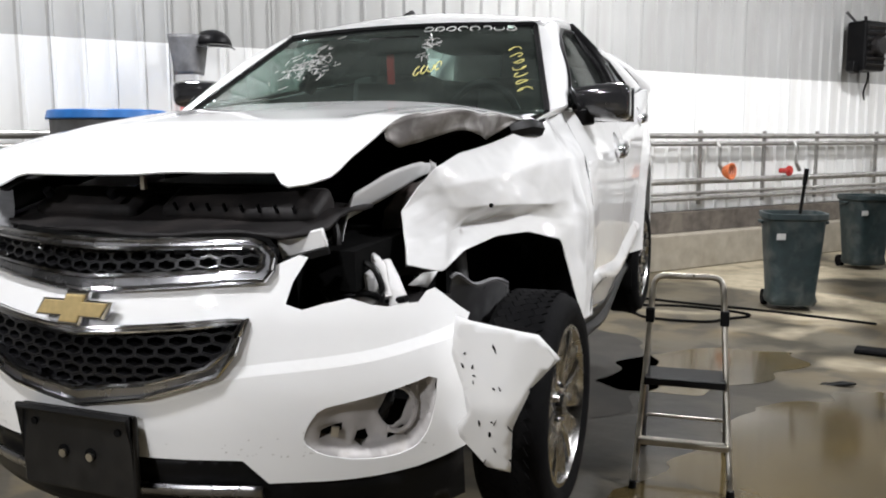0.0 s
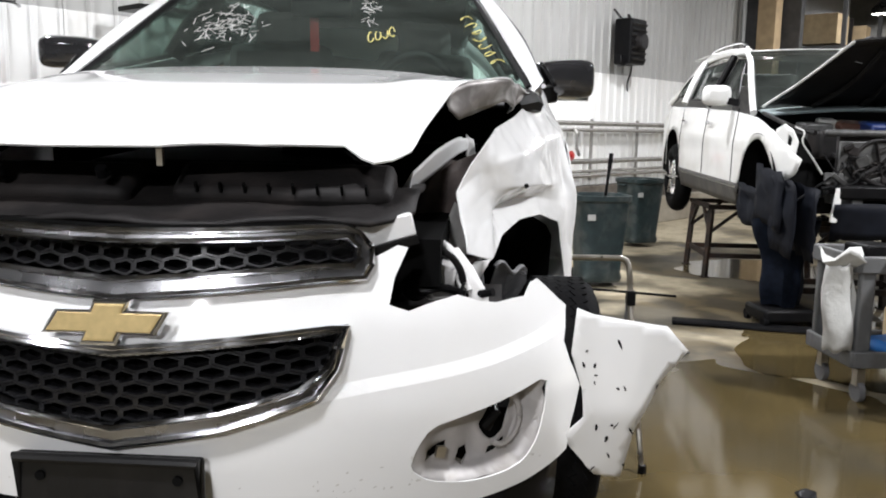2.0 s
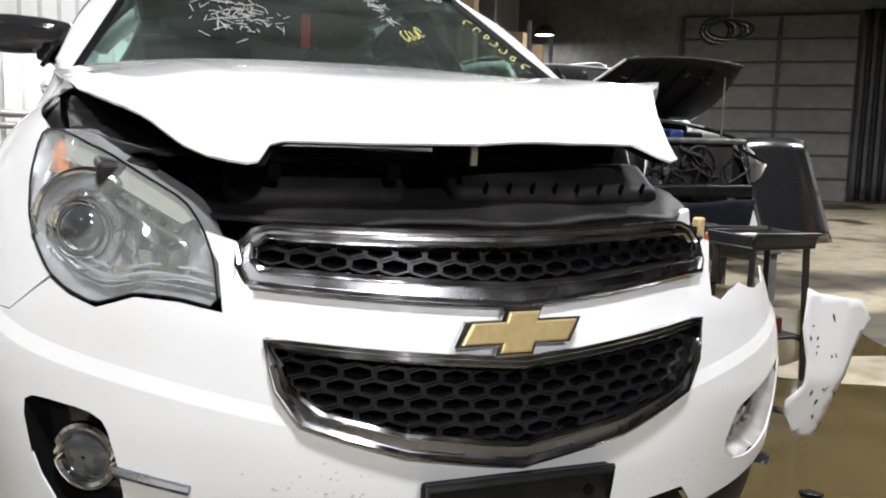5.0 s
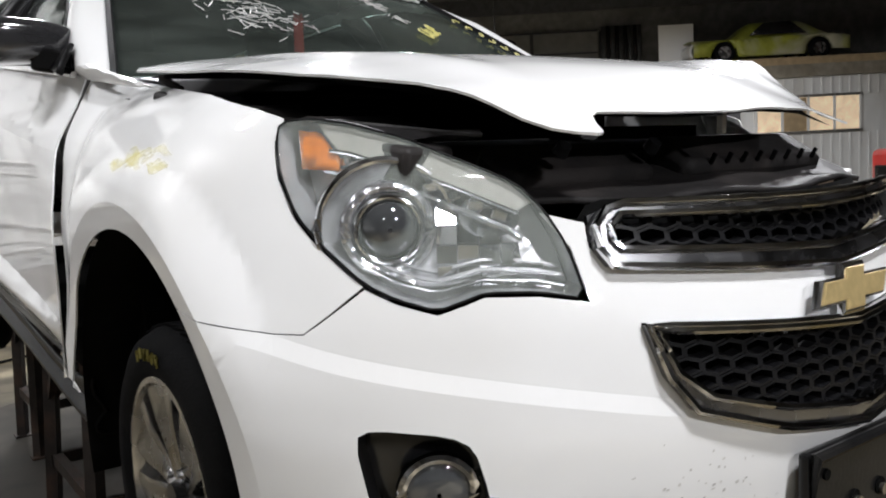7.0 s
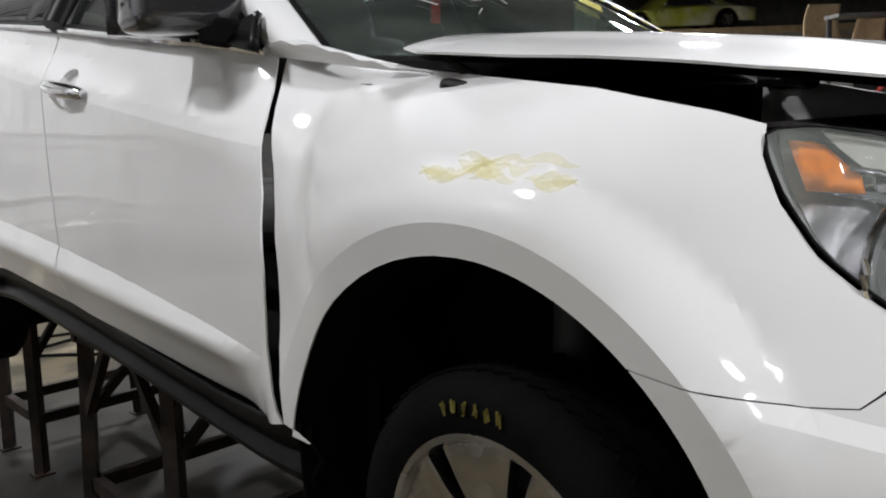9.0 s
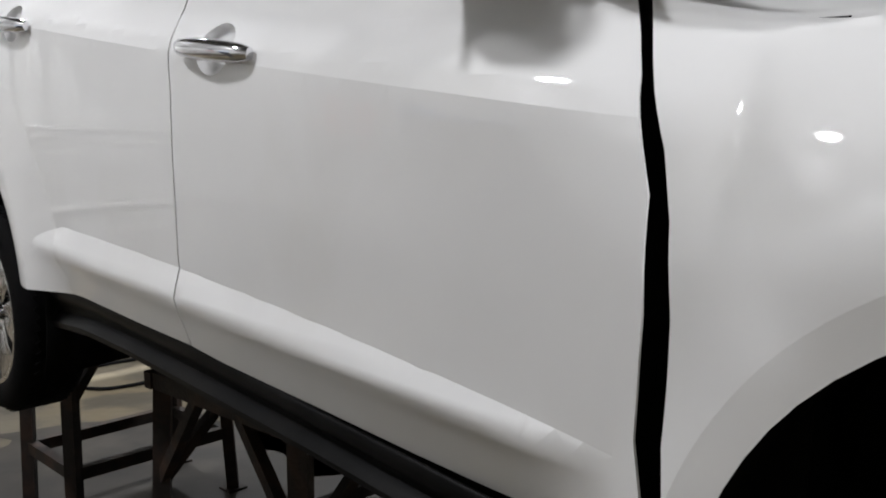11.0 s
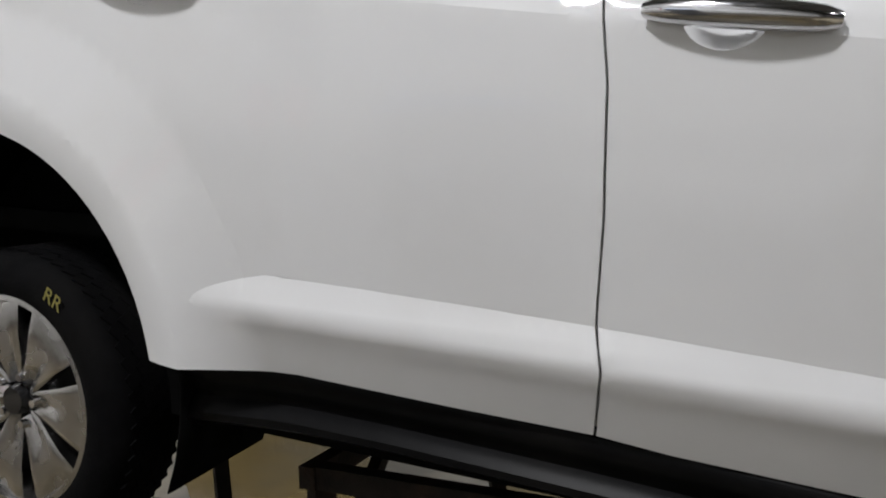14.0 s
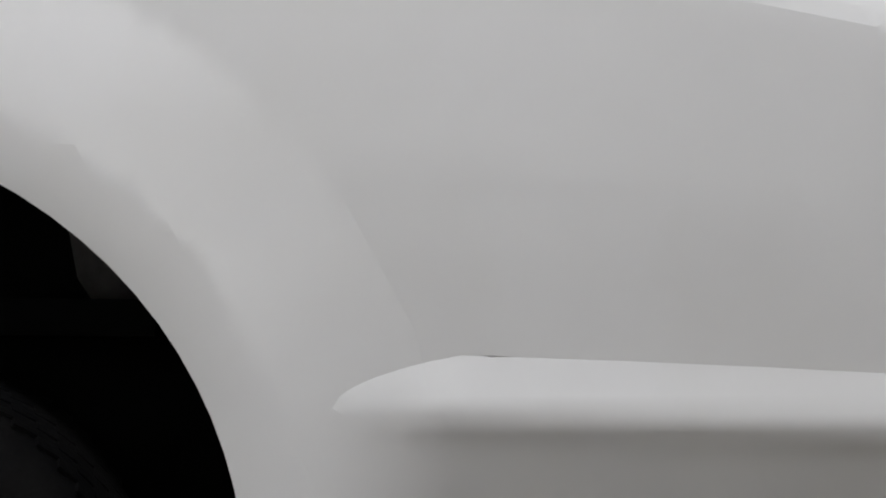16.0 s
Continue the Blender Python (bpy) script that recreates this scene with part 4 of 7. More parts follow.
    return (x + fold + .018 * float(ramp(1.80, 1.96, -u)) * float(ramp(.02, .3, z) * (1 - ramp(.5, .72, z))), y, zz)


part("front_wing", sheet_bm(wing, wing_fn, (), .02, fine=.006, lines=[flare_line(-1, AF, RF + .05, 136, 8)]), PAINT, car, "white front wing with faint yellow chalk writing", solid=.004)
CHALK = mat("faint_yellow_chalk", (.92, .84, .36), rough=.9, noise_amt=.15, noise_scale=160)
chalk_mix, chalk_gap, chalk_grain, chalk_ramp = [CHALK.node_tree.nodes.new(k) for k in ("ShaderNodeMixShader", "ShaderNodeBsdfTransparent", "ShaderNodeTexNoise", "ShaderNodeMapRange")]
chalk_grain.inputs["Scale"].default_value, chalk_grain.inputs["Detail"].default_value = 90, 6
chalk_ramp.inputs["From Min"].default_value, chalk_ramp.inputs["From Max"].default_value = .40, .66
chalk_ramp.inputs["To Max"].default_value = .5
chalk_out = [n for n in CHALK.node_tree.nodes if n.type == 'OUTPUT_MATERIAL'][0]
chalk_bsdf = [n for n in CHALK.node_tree.nodes if n.type == 'BSDF_PRINCIPLED'][0]
for a_, b_ in ((chalk_grain.outputs["Fac"], chalk_ramp.inputs["Value"]), (chalk_ramp.outputs["Result"], chalk_mix.inputs[0]), (chalk_gap.outputs[0], chalk_mix.inputs[1]), (chalk_bsdf.outputs[0], chalk_mix.inputs[2]), (chalk_mix.outputs[0], chalk_out.inputs["Surface"])):
    CHALK.node_tree.links.new(a_, b_)
for k in range(16):
    rn = random.Random(60 + k)
    u0, w_, ph, z_ = -1.62 + .26 * rn.random(), rn.uniform(.05, .11), rn.uniform(0, 6), .565 + rn.uniform(-.016, .02)
    part("chalk_mark", grid_bm(24, 1, lambda u, v, u0=u0, w_=w_, ph=ph, z_=z_: on_skin(.0008)(u0 + w_ * u, z_ + .05 * (u0 + 1.5) + .005 * math.sin(ph + 7 * u) + (.0008 + .006 * math.sin(math.pi * u)) * (v - .5) * 2)), CHALK, car)


def liner(side, c, r):
    """The dark inside of a wheel arch."""
    bm = grid_bm(28, 3, lambda u, v: (side * ((.885 - .05 * (1 - float(ramp(0, .35, u))) * (c < 1) if side < 0 or c > 1 else .60 + .24 * float(ramp(.5, .72, u))) - (.32 if side < 0 or c > 1 else .05 + .2 * float(ramp(.5, .72, u))) * v), c + math.cos(math.pi * (1.12 - 1.24 * u)) * (r + .012 - .02 * v), math.sin(math.pi * (1.12 - 1.24 * u)) * (r + .012 - .02 * v)))
    return bm


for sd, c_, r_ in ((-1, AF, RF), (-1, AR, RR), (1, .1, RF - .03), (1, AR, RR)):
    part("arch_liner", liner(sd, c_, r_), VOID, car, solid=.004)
    # black sheet added to close the arch, its shade in the colour
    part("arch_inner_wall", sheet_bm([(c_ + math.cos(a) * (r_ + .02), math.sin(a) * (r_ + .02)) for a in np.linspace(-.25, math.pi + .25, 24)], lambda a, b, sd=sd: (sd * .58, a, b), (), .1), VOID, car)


# doors
HANDLES = ((2.95, .681), (3.97, .787))


def cup_loop(s0, zc_, r_=.058):
    return [(s0 + math.cos(a) * r_, zc_ + math.sin(a) * r_ * .85) for a in np.linspace(0, 2 * math.pi, 28, endpoint=False)]


def door(name, outline, label, side=-1):
    o = [(side * a, b) for a, b in outline]
    lines = [[(side * a, float(ledge_top(np.interp(a, PS, PY)))) for a in np.r_[np.linspace(1.9, 3.68, 40), np.linspace(3.69, 3.85, 24)]]]
    lines.append([(side * a, char_line(float(np.interp(a, PS, PY)))) for a in np.linspace(2.0, 5.0, 60)])
    holes = [[(side * a, b) for a, b in cup_loop(s0, zc_ + .008)] for s0, zc_ in HANDLES if inside((s0, zc_), outline)]
    return part(name, sheet_bm(o, on_skin(), holes, .026, lines=lines, fine=.006), PAINT, car, label, solid=.004)


def belt(s_):
    return float(np.interp(s_, [2.0, 2.11, 2.30, 2.76, 3.13, 3.44, 4.20, 4.6], [.74, .75, .772, .81, .845, .868, .92, .94]))



def green_place(u, z):
    """The side windows lean in towards the roof."""
    y = float(np.interp(abs(u), PS, PY))
    b_ = belt(abs(u))
    x0 = .845 - .05 * float(ramp(.9, .5, y)) if y < .9 else .845
    return ((1 if u > 0 else -1) * (x0 - (z - b_) * .62 - .18 * max(0, z - b_) ** 2), y, z)


fd = [(2.118, .752), (2.058, .63), (2.012, .49), (2.005, .35), (2.008, .2), (1.99, .11), (1.958, .058), (2.02, .04), (2.12, .028), (2.28, .028), (2.44, .035), (2.68, .05), (2.99, .066), (3.103, .078), (3.087, .19), (3.103, .25), (3.097, .41), (3.101, .6), (3.122, .77), (3.13, .842), (2.76, .808), (2.30, .77)]
rd = [(3.1075, .0785), (3.0915, .19), (3.1075, .25), (3.1015, .41), (3.1055, .6), (3.1265, .77), (3.1345, .843), (3.44, .866), (3.9, .898), (4.50, .935), (4.49, .75), (sy(2.98), .6), (sy(2.972), RR * .9999)]
rd += [(s_, z_) for s_, z_ in arc(AR, RR, RR * .9999, .091, True, 18)][1:]
rd += [(3.87, .087), (3.64, .096), (3.33, .084)]
qp = [(4.505, .935), (4.495, .75), (sy(2.985), .6), (sy(2.977), RR * .9999)] + [(s_, z_) for s_, z_ in arc(AR, RR, RR * .9999, .02, False, 14)][1:] + [(sy(3.7), .0), (sy(3.7), .5), (sy(3.7), .93)]
for sd in (-1, 1):
    f_ = door("front_door", fd, "white front door with chrome handle", sd)
    r_ = door("rear_door", rd, "white rear door with chrome handle", sd)
    q_ = door("quarter_panel", qp, "white rear quarter panel", sd)
    part("door_jamb", sheet_bm([(sd * 3.06, .09), (sd * 3.15, .09), (sd * 3.16, .82), (sd * 3.09, .82)], on_skin(-.016), (), .04), PAINT, f_)
    for dr, (s0, zc_) in zip((f_, r_), HANDLES):
        part("handle_cup", sheet_bm([(sd * a, b) for a, b in cup_loop(s0, zc_ + .008)], lambda u, z, s0=s0, zc_=zc_ + .008, sd=sd: on_skin(-.03 * math.sqrt(max(0, 1 - ((u * sd - s0) / .0581) ** 2 - ((z - zc_) / .0494) ** 2)))(u, z), (), .012), PAINT, dr, "round finger recess")
        rows_ = []
        for t_ in np.linspace(0, 1, 15):
            u_ = s0 - .015 - .12 + .24 * t_
            rows_.append(on_skin(.010 + .016 * math.sin(math.pi * t_) ** .6)(sd * u_, zc_ + .004 + .022 * (t_ - .5)))
        hb = tube_bm(rows_, [.012 + .009 * math.sin(math.pi * t_) ** .4 for t_ in np.linspace(0, 1, 15)], 12)
        part("door_handle", hb, CHROME, dr, "chrome handle")
    gl = [(2.14, .765), (2.30, .784), (2.76, .822), (3.07, .852), (3.07, 1.10), (2.78, 1.075), (2.6, 1.03), (2.42, .945)]
    gl2 = [(3.17, .86), (3.44, .88), (4.0, .918), (4.15, .93), (4.02, 1.09), (3.6, 1.12), (3.17, 1.105)]
    gl3 = [(4.24, .935), (4.85, .965), (4.6, 1.06), (4.15, 1.085)]

    green = green_place
    for dr, g_ in ((f_, gl), (r_, gl2), (q_, gl3)):
        part("window", sheet_bm([(sd * a, b) for a, b in g_], green, (), .08), GLASS_SIDE if g_ is gl else GLASS_PRIVACY, dr, "tinted side glass", solid=.004, shadow=False)
        part("window_seal", tube_bm([green(sd * a, b) for a, b in densify(g_, .08)], .011, 6, closed=True), BLACK, dr)
        part("chrome_strip", tube_bm([tuple(Vector(green(sd * a, belt(a) + .004)) + Vector((sd * .008, 0, 0))) for a in np.linspace(g_[0][0] - .02, {0: 3.1, 1: 4.2}.get((0 if g_ is gl else 1 if g_ is gl2 else 2), 4.8), 12)], .0085, 6), CHROME, dr, "chrome belt strip")
    # frame of the greenhouse
    for nm, pts_, r0, m_ in (("centre_pillar", [(.845, 1.64, .85), (.75, 1.66, 1.01), (.63, 1.68, 1.13)], .045, BLACK), ("rear_pillar", [(.85, 2.72, .925), (.75, 2.66, 1.05), (.65, 2.58, 1.13)], .05, PAINT), ("roof_rail", [(.60, 1.13, 1.07), (.62, 1.35, 1.11), (.625, 1.8, 1.145), (.62, 2.3, 1.155), (.61, 2.9, 1.14), (.60, 3.4, 1.10)], .032, PAINT), ("roof_bar", [(.58, 1.7, 1.17), (.58, 1.8, 1.195), (.575, 2.4, 1.205), (.57, 3.0, 1.19), (.57, 3.1, 1.15)], .013, SATIN), ("tail_pillar", [(.84, 3.66, .93), (.74, 3.5, 1.03), (.6, 3.38, 1.12)], .07, PAINT)):
        part(nm, tube_bm([(sd * x_, y_, z_) for x_, y_, z_ in smooth_line(pts_, 2)], r0, 10), m_, car)
    # sills

    def sill_fn(u, v, sd=sd):
        s_ = 1.93 + 2.0 * u
        top = float(np.interp(s_, [1.93, 2.1, 2.28, 2.68, 3.1, 3.64, 3.93], [.052, .024, .024, .046, .074, .092, .087]))
        bot = float(np.interp(s_, [1.93, 2.1, 2.4, 2.7, 3.02, 3.46, 3.7, 3.93], [-.09, -.09, -.075, -.055, -.045, -.03, -.03, -.05]))
        y = float(np.interp(s_, PS, PY))
        prof_x = (.868, .872, .868, .85, .846, .858, .87, .868, .85, .8)
        prof_z = (0, .12, .3, .5, .6, .68, .8, .92, 1.0, 1.0)
        k = v * 9
        x = float(np.interp(k, range(10), prof_x))
        return (sd * x, y, top + (bot - top) * float(np.interp(k, range(10), prof_z)))

    part("sill_cladding", grid_bm(30, 18, sill_fn, flip=sd > 0), BLACK, car, "black plastic sill", solid=.006)

# roof, windscreen, tailgate
part("roof", grid_bm(18, 26, lambda u, v: (lambda c, b: ((2 * u - 1) * (.595 + .02 * math.sin(math.pi * v)), 1.115 - .07 * b * (1 - v) + 2.33 * v, .012 * b + float(np.interp(v, [0, .06, .13, .25, .45, .7, .9, 1], [1.085, 1.122, 1.145, 1.168, 1.185, 1.18, 1.15, 1.115])) + .03 * b * float(ramp(0, .2, v))))(2 * u - 1, 1 - (2 * u - 1) ** 2)), PAINT, car, "white roof", solid=.01)
part("headliner", grid_bm(8, 10, lambda u, v: ((2 * u - 1) * .58, 1.16 + 2.2 * v, 1.075 + .07 * math.sin(math.pi * min(1, .15 + v)))), SEATM, car)
part("roof_aerial", tube_bm([(-.3, 1.75, 1.205), (-.3, 1.83, 1.235), (-.3, 1.9, 1.21)], [.02, .015, .008], 8), BLACK, car)


def ws(u, v):
    x = (u - .5) * 2
    bow_ = 1 - x * x
    return (x * (.755 - .165 * v), .50 - .20 * bow_ * (1 - v) + .62 * v - .07 * bow_ * v, .745 + .338 * v + .014 * bow_ * v + .012 * bow_ * v * (1 - v))


wsg = part("windscreen", grid_bm(24, 16, ws), GLASS_WS, car, "windscreen with yellow marker writing", solid=.004, shadow=False)
part("windscreen_band", tube_bm([ws(u, 1) for u in np.linspace(0, 1, 20)], .016, 6), BLACK, wsg)
for k in (0, 1):
    part("windscreen_seal", tube_bm([ws(k, v) for v in np.linspace(0, 1, 14)], .012, 6), BLACK, wsg)
part("cowl", grid_bm(20, 4, lambda u, v: (lambda p: (p[0] * (.97 - .06 * v), p[1] - .13 * v, p[2] - .01 - .05 * v))(ws(u, 0))), BLACK, car, "black scuttle panel", solid=.01)
for wx in (-.35, .25):
    part("wiper", tube_bm([(wx - .25, .42, .755), (wx, .385, .765), (wx + .3, .375, .77)], .008, 6), BLACK, car)


def scribble(c0, w_, h_, n, seed, tilt=0.0, ink=YELLOW):
    """A run of marker strokes on the windscreen."""
    rnd = random.Random(seed)
    for k in range(n):
        u0 = c0[0] + w_ * (k + .5) / n
        v0 = c0[1] + tilt * k / n
        pts_ = []
        a0, a1 = rnd.uniform(0, 6), rnd.uniform(3, 6)
        for t_ in np.linspace(0, 1, 8):
            p_ = Vector(ws(u0 + math.cos(a0 + a1 * t_) * w_ / n * .4, v0 + math.sin(a0 + a1 * t_) * h_ * .5))
            pts_.append(p_ + Vector((0, -.006, .008)))
        part("marker_stroke", tube_bm(pts_, .0026, 4), ink, wsg)


scribble((.66, .42), .07, .1, 4, 3, .08)
scribble((.60, .93), .34, .06, 8, 5, 0, BAGM)
for k in range(7):
    u0, v0 = .955 - .004 * k, .22 + .075 * k
    part("marker_stroke", tube_bm([Vector(ws(u0 + .018 * math.cos(a + k), v0 + .024 * math.sin(a * 1.4 + k))) + Vector((0, -.006, .008)) for a in np.linspace(0, 4.5, 8)], .0022, 4), YELLOW, wsg)
part("sticker", sheet_bm([(.905, .93), (.925, .93), (.925, .97), (.905, .97)], lambda u, v: tuple(Vector(ws(u, v)) + Vector((0, -.006, .008))), (), .03), mat("pale_green_sticker", (.55, .72, .62), rough=.5), wsg)
rnd9 = random.Random(4)
for k in range(120):
    u0, v0 = (.28 + rnd9.gauss(0, .05), .55 + rnd9.gauss(0, .10)) if k < 95 else (.66 + rnd9.gauss(0, .012), .74 + rnd9.gauss(0, .09))
    a0 = rnd9.uniform(0, 6.28)
    l_ = rnd9.uniform(.006, .02)
    part("crack_line", tube_bm([Vector(ws(u0 + t_ * l_ * math.cos(a0), v0 + t_ * l_ * 2 * math.sin(a0))) + Vector((0, -.005, .006)) for t_ in (-1, 0, 1)], .0018, 3), BAGM, wsg)

part("tailgate", grid_bm(16, 14, lambda u, v: ((u - .5) * 1.66 * (1 - .28 * ramp(.5, 1, v)), 3.96 - .62 * float(ramp(.42, 1.0, v)) - .08 * (2 * u - 1) ** 2, .0 + 1.13 * v)), PAINT, car, "white tailgate", solid=.01)
part("rear_glass", grid_bm(10, 6, lambda u, v: ((u - .5) * 1.15, 3.80 - .32 * v - .03 * (2 * u - 1) ** 2 + .012, .84 + .26 * v)), GLASS_PRIVACY, car)
# plain black box for the underside, closed off to block light
part("underbody", box_bm((1.5, 3.9, .12), (0, 1.55, -.03)), VOID, car, smooth=False)
part("firewall", box_bm((1.4, .05, .75), (0, .42, .33)), VOID, car, smooth=False)
part("boot_floor", box_bm((1.4, 1.2, .05), (0, 3.2, .3)), VOID, car, smooth=False)
part("dashboard", grid_bm(16, 8, lambda u, v: ((u - .5) * 1.45, .5 + .4 * v, .70 + .06 * math.sin(math.pi * v) - .12 * max(0, v - .7) * 3)), DARKGREY, car, solid=.02)
part("steering_wheel", tube_bm([(.37 + math.cos(a) * .18, 1.0 + .08 * math.sin(a), .70 + math.sin(a) * .17) for a in np.linspace(0, 2 * math.pi, 24, endpoint=False)], .016, 8, closed=True), BLACK, car)
for sx_ in (-.37, .37):
    for nm, sz, lc in (("seat_back", (.5, .16, .6), (sx_, 1.75, .62)), ("headrest", (.28, .12, .2), (sx_, 1.85, .97)), ("seat_base", (.5, .5, .16), (sx_, 1.45, .32))):
        part(nm, box_bm(sz, lc, Euler((-.2, 0, 0)).to_matrix() if nm != "seat_base" else None), SEATM, car, bevel=.05)
part("rear_bench", box_bm((1.25, .18, .6), (0, 2.7, .62), Euler((-.2, 0, 0)).to_matrix()), SEATM, car, bevel=.05)
part("interior_mirror", box_bm((.24, .03, .07), (0, .96, 1.02)), BLACK, car, bevel=.012)
part("red_hang_tag", box_bm((.035, .004, .13), (-.03, .97, .93)), REDM, car, smooth=False)

# windscreen pillars, running down into the wings
for sd in (-1, 1):
    def pillar(u, v, sd=sd):
        """v up the pillar, u from the windscreen's edge to the door's."""
        k = max(0.0, (v - .18) / .82)
        inner = Vector(ws(0 if sd < 0 else 1, min(1, k)))
        gs, gz = np.interp(k, [0, .1, .62, 1], [2.135, 2.17, 2.5, 2.82]), np.interp(k, [0, .1, .62, 1], [.766, .79, .995, 1.095])
        outer = Vector(green_place(sd * gs, gz))
        if v < .18:
            t = ramp(0, .18, v)
            inner = Vector(on_skin(.004)(sd * 1.72, .705)).lerp(inner, t)
            outer = Vector(on_skin(.003)(sd * 2.112, .748)).lerp(outer, t)
        p = inner.lerp(outer, u)
        return tuple(p + Vector((sd * .024, -.008, .016)) * math.sin(math.pi * u) * ramp(0, .12, v))

    part("windscreen_pillar", grid_bm(10, 36, pillar), PAINT, car, "white windscreen pillar", solid=.006)

# mirrors
MIRRORM = mat("dark_grey_mirror_cap", (.03, .03, .032), rough=.1, coat=1, noise_amt=.2, noise_scale=9)
for sd, mz in ((-1, .842), (1, .786)):
    def cap(u, v, sd=sd, mz=mz):
        """A soft-cornered box, deeper at its outer end."""
        a, b = 2 * math.pi * u, math.pi * (v - .5)
        ring = math.cos(b) ** .28
        pw = lambda w_: math.copysign(abs(w_) ** .55, w_)
        return (sd * (.888 + .118 * math.copysign(abs(math.sin(b)) ** .8, math.sin(b))), .82 + .08 * pw(math.sin(a)) * ring, mz + .004 + (.056 + .010 * math.sin(b)) * pw(math.cos(a)) * ring)

    mh = part("door_mirror", grid_bm(32, 18, cap), MIRRORM, car, "dark glossy door mirror")
    part("mirror_arm", beam_bm((sd * .80, .70, mz - .055), (sd * .87, .78, mz - .04), .035, .06), BLACK, mh, bevel=.01)
    part("mirror_sail", sheet_bm([(.60, .755), (.735, .775), (.72, .815), (.66, .835)], lambda y_, z_, sd=sd: (sd * (.855 - .62 * max(0, z_ - .76)), y_, z_), (), .03), BLACK, mh, solid=.012)
    part("mirror_glass", grid_bm(4, 4, lambda u, v, sd=sd, mz=mz: (sd * (.85 + .16 * u), .906, mz - .05 + .1 * v)), CHROME, mh)

# black block added behind each door gap to paint its shade
for sd in (-1, 1):
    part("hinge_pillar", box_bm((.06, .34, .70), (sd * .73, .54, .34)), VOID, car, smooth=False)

# bonnet, sprung open and creased on one side


def side_edge(y, left):
    if left:
        return float(np.interp(y, [-.63, -.6, -.56, -.5, -.43, -.36, -.31, -.26, -.2, -.12, 0, .12, .3], [.42, .457, .477, .498, .52, .55, .572, .615, .66, .69, .705, .72, .768]))
    return float(np.interp(y, [-.72, -.66, -.55, -.38, -.2, 0, .3], [.42, .52, .60, .67, .715, .745, .785]))


T_BONNET = table([-.8, -.72, -.64, -.55, -.45, -.3, 0, .5], [.572, .607, .645, .692, .728, .755, .778, .805], .03)
EDGE_RIGHT = table([-.76, -.72, -.685, -.66, -.63, -.6, -.56, -.5, -.37, -.25, -.1, .04, .2, .4], [.600, .606, .612, .628, .652, .667, .680, .689, .703, .714, .726, .731, .742, .752], .012)
EDGE_LEFT = table([-.66, -.62, -.57, -.52, -.46, -.40, -.34, -.28, -.2, 0, .2, .4], [.606, .614, .621, .631, .672, .70, .746, .772, .776, .764, .74, .715], .02)


def bonnet_fn(x, y):
    left = x > 0
    ye = y - .035 * float(ramp(.05, .40, x))
    crown = float(np.interp(ye, *T_BONNET))
    rim = float(np.interp(y, *(EDGE_LEFT if left else EDGE_RIGHT)))
    w = min(1.06, abs(x) / side_edge(y, left))
    z = crown + (rim - crown) * w ** 3.2
    z += .007 * math.exp(-((abs(x) - .42 - .1 * (y + .7)) / .06) ** 2) * float(ramp(-.62, -.4, ye)) * (1 - float(ramp(.1, .35, y)))
    if left:
        c_ = float(ramp(.5, .7, x)) * float(ramp(-.4, -.15, y)) * (1 - float(ramp(.15, .3, y)))
        z += c_ * (.010 * abs(math.sin(12 * y + 5 * x)) - .005)
    return (x, y, z)


bon = [(-.785, .22), (-.76, .08), (-.73, -.12), (-.69, -.32), (-.655, -.42), (-.62, -.51), (-.58, -.58), (-.545, -.63), (-.515, -.66), (-.48, -.683), (-.45, -.70), (-.42, -.716), (-.402, -.708), (-.39, -.683), (-.378, -.662), (-.355, -.652), (-.2, -.656), (0, -.652), (.2, -.625), (.33, -.592), (.36, -.582), (.38, -.60), (.40, -.618), (.425, -.626), (.458, -.60), (.488, -.535), (.503, -.48), (.526, -.41), (.554, -.345), (.575, -.30), (.615, -.26), (.66, -.2), (.69, -.12), (.705, 0.0), (.72, .12), (.74, .21), (.765, .29), (.6, .35), (.4, .385), (0, .41), (-.4, .385), (-.6, .35), (-.76, .28)]
bonnet = part("bonnet", sheet_bm(bon, bonnet_fn, (), .022, centre=(0, 0, -1), fine=.006), PAINT, car, "white bonnet, sprung ajar and bent on one side", solid=.004)
part("bonnet_underside", sheet_bm([(x_ * .965, y_ * .97 + .004) for x_, y_ in bon], lambda x, y: (lambda p: (p[0], p[1], p[2] - .02))(bonnet_fn(x, y)), (), .06, centre=(0, 0, -1)), VOID, bonnet)


def torn_flank(u, v):
    """The bonnet's turned-down flank, bent and creased."""
    y = -.345 + .565 * u
    x = float(np.interp(y, [-.36, -.31, -.26, -.2, -.12, 0, .12, .22], [.548, .572, .615, .66, .69, .705, .72, .742])) - .004
    z = bonnet_fn(x, y)[2]
    wob = math.sin(23 * y + 3 * v) * .010 + math.sin(41 * y + 2) * .005
    drop = (.066 + .012 * math.sin(17 * y)) * min(1, (u + .06) / .12) * min(1, (1.03 - u) / .3)
    return (x - .012 * v + wob * v, y - .01 * v, z - .002 - drop * v)


# white flank turned from the lamps: its shade is painted as grey
part("torn_bonnet_edge", grid_bm(44, 6, torn_flank), mat("shaded_flank_grey", (.2, .185, .175), rough=.45, metal=.3, noise_amt=.35, noise_scale=18, stain=(.5, .49, .47), stain_amt=.5, stain_scale=14), bonnet, "crumpled bonnet flank, its shade coloured in as grey", solid=.003)
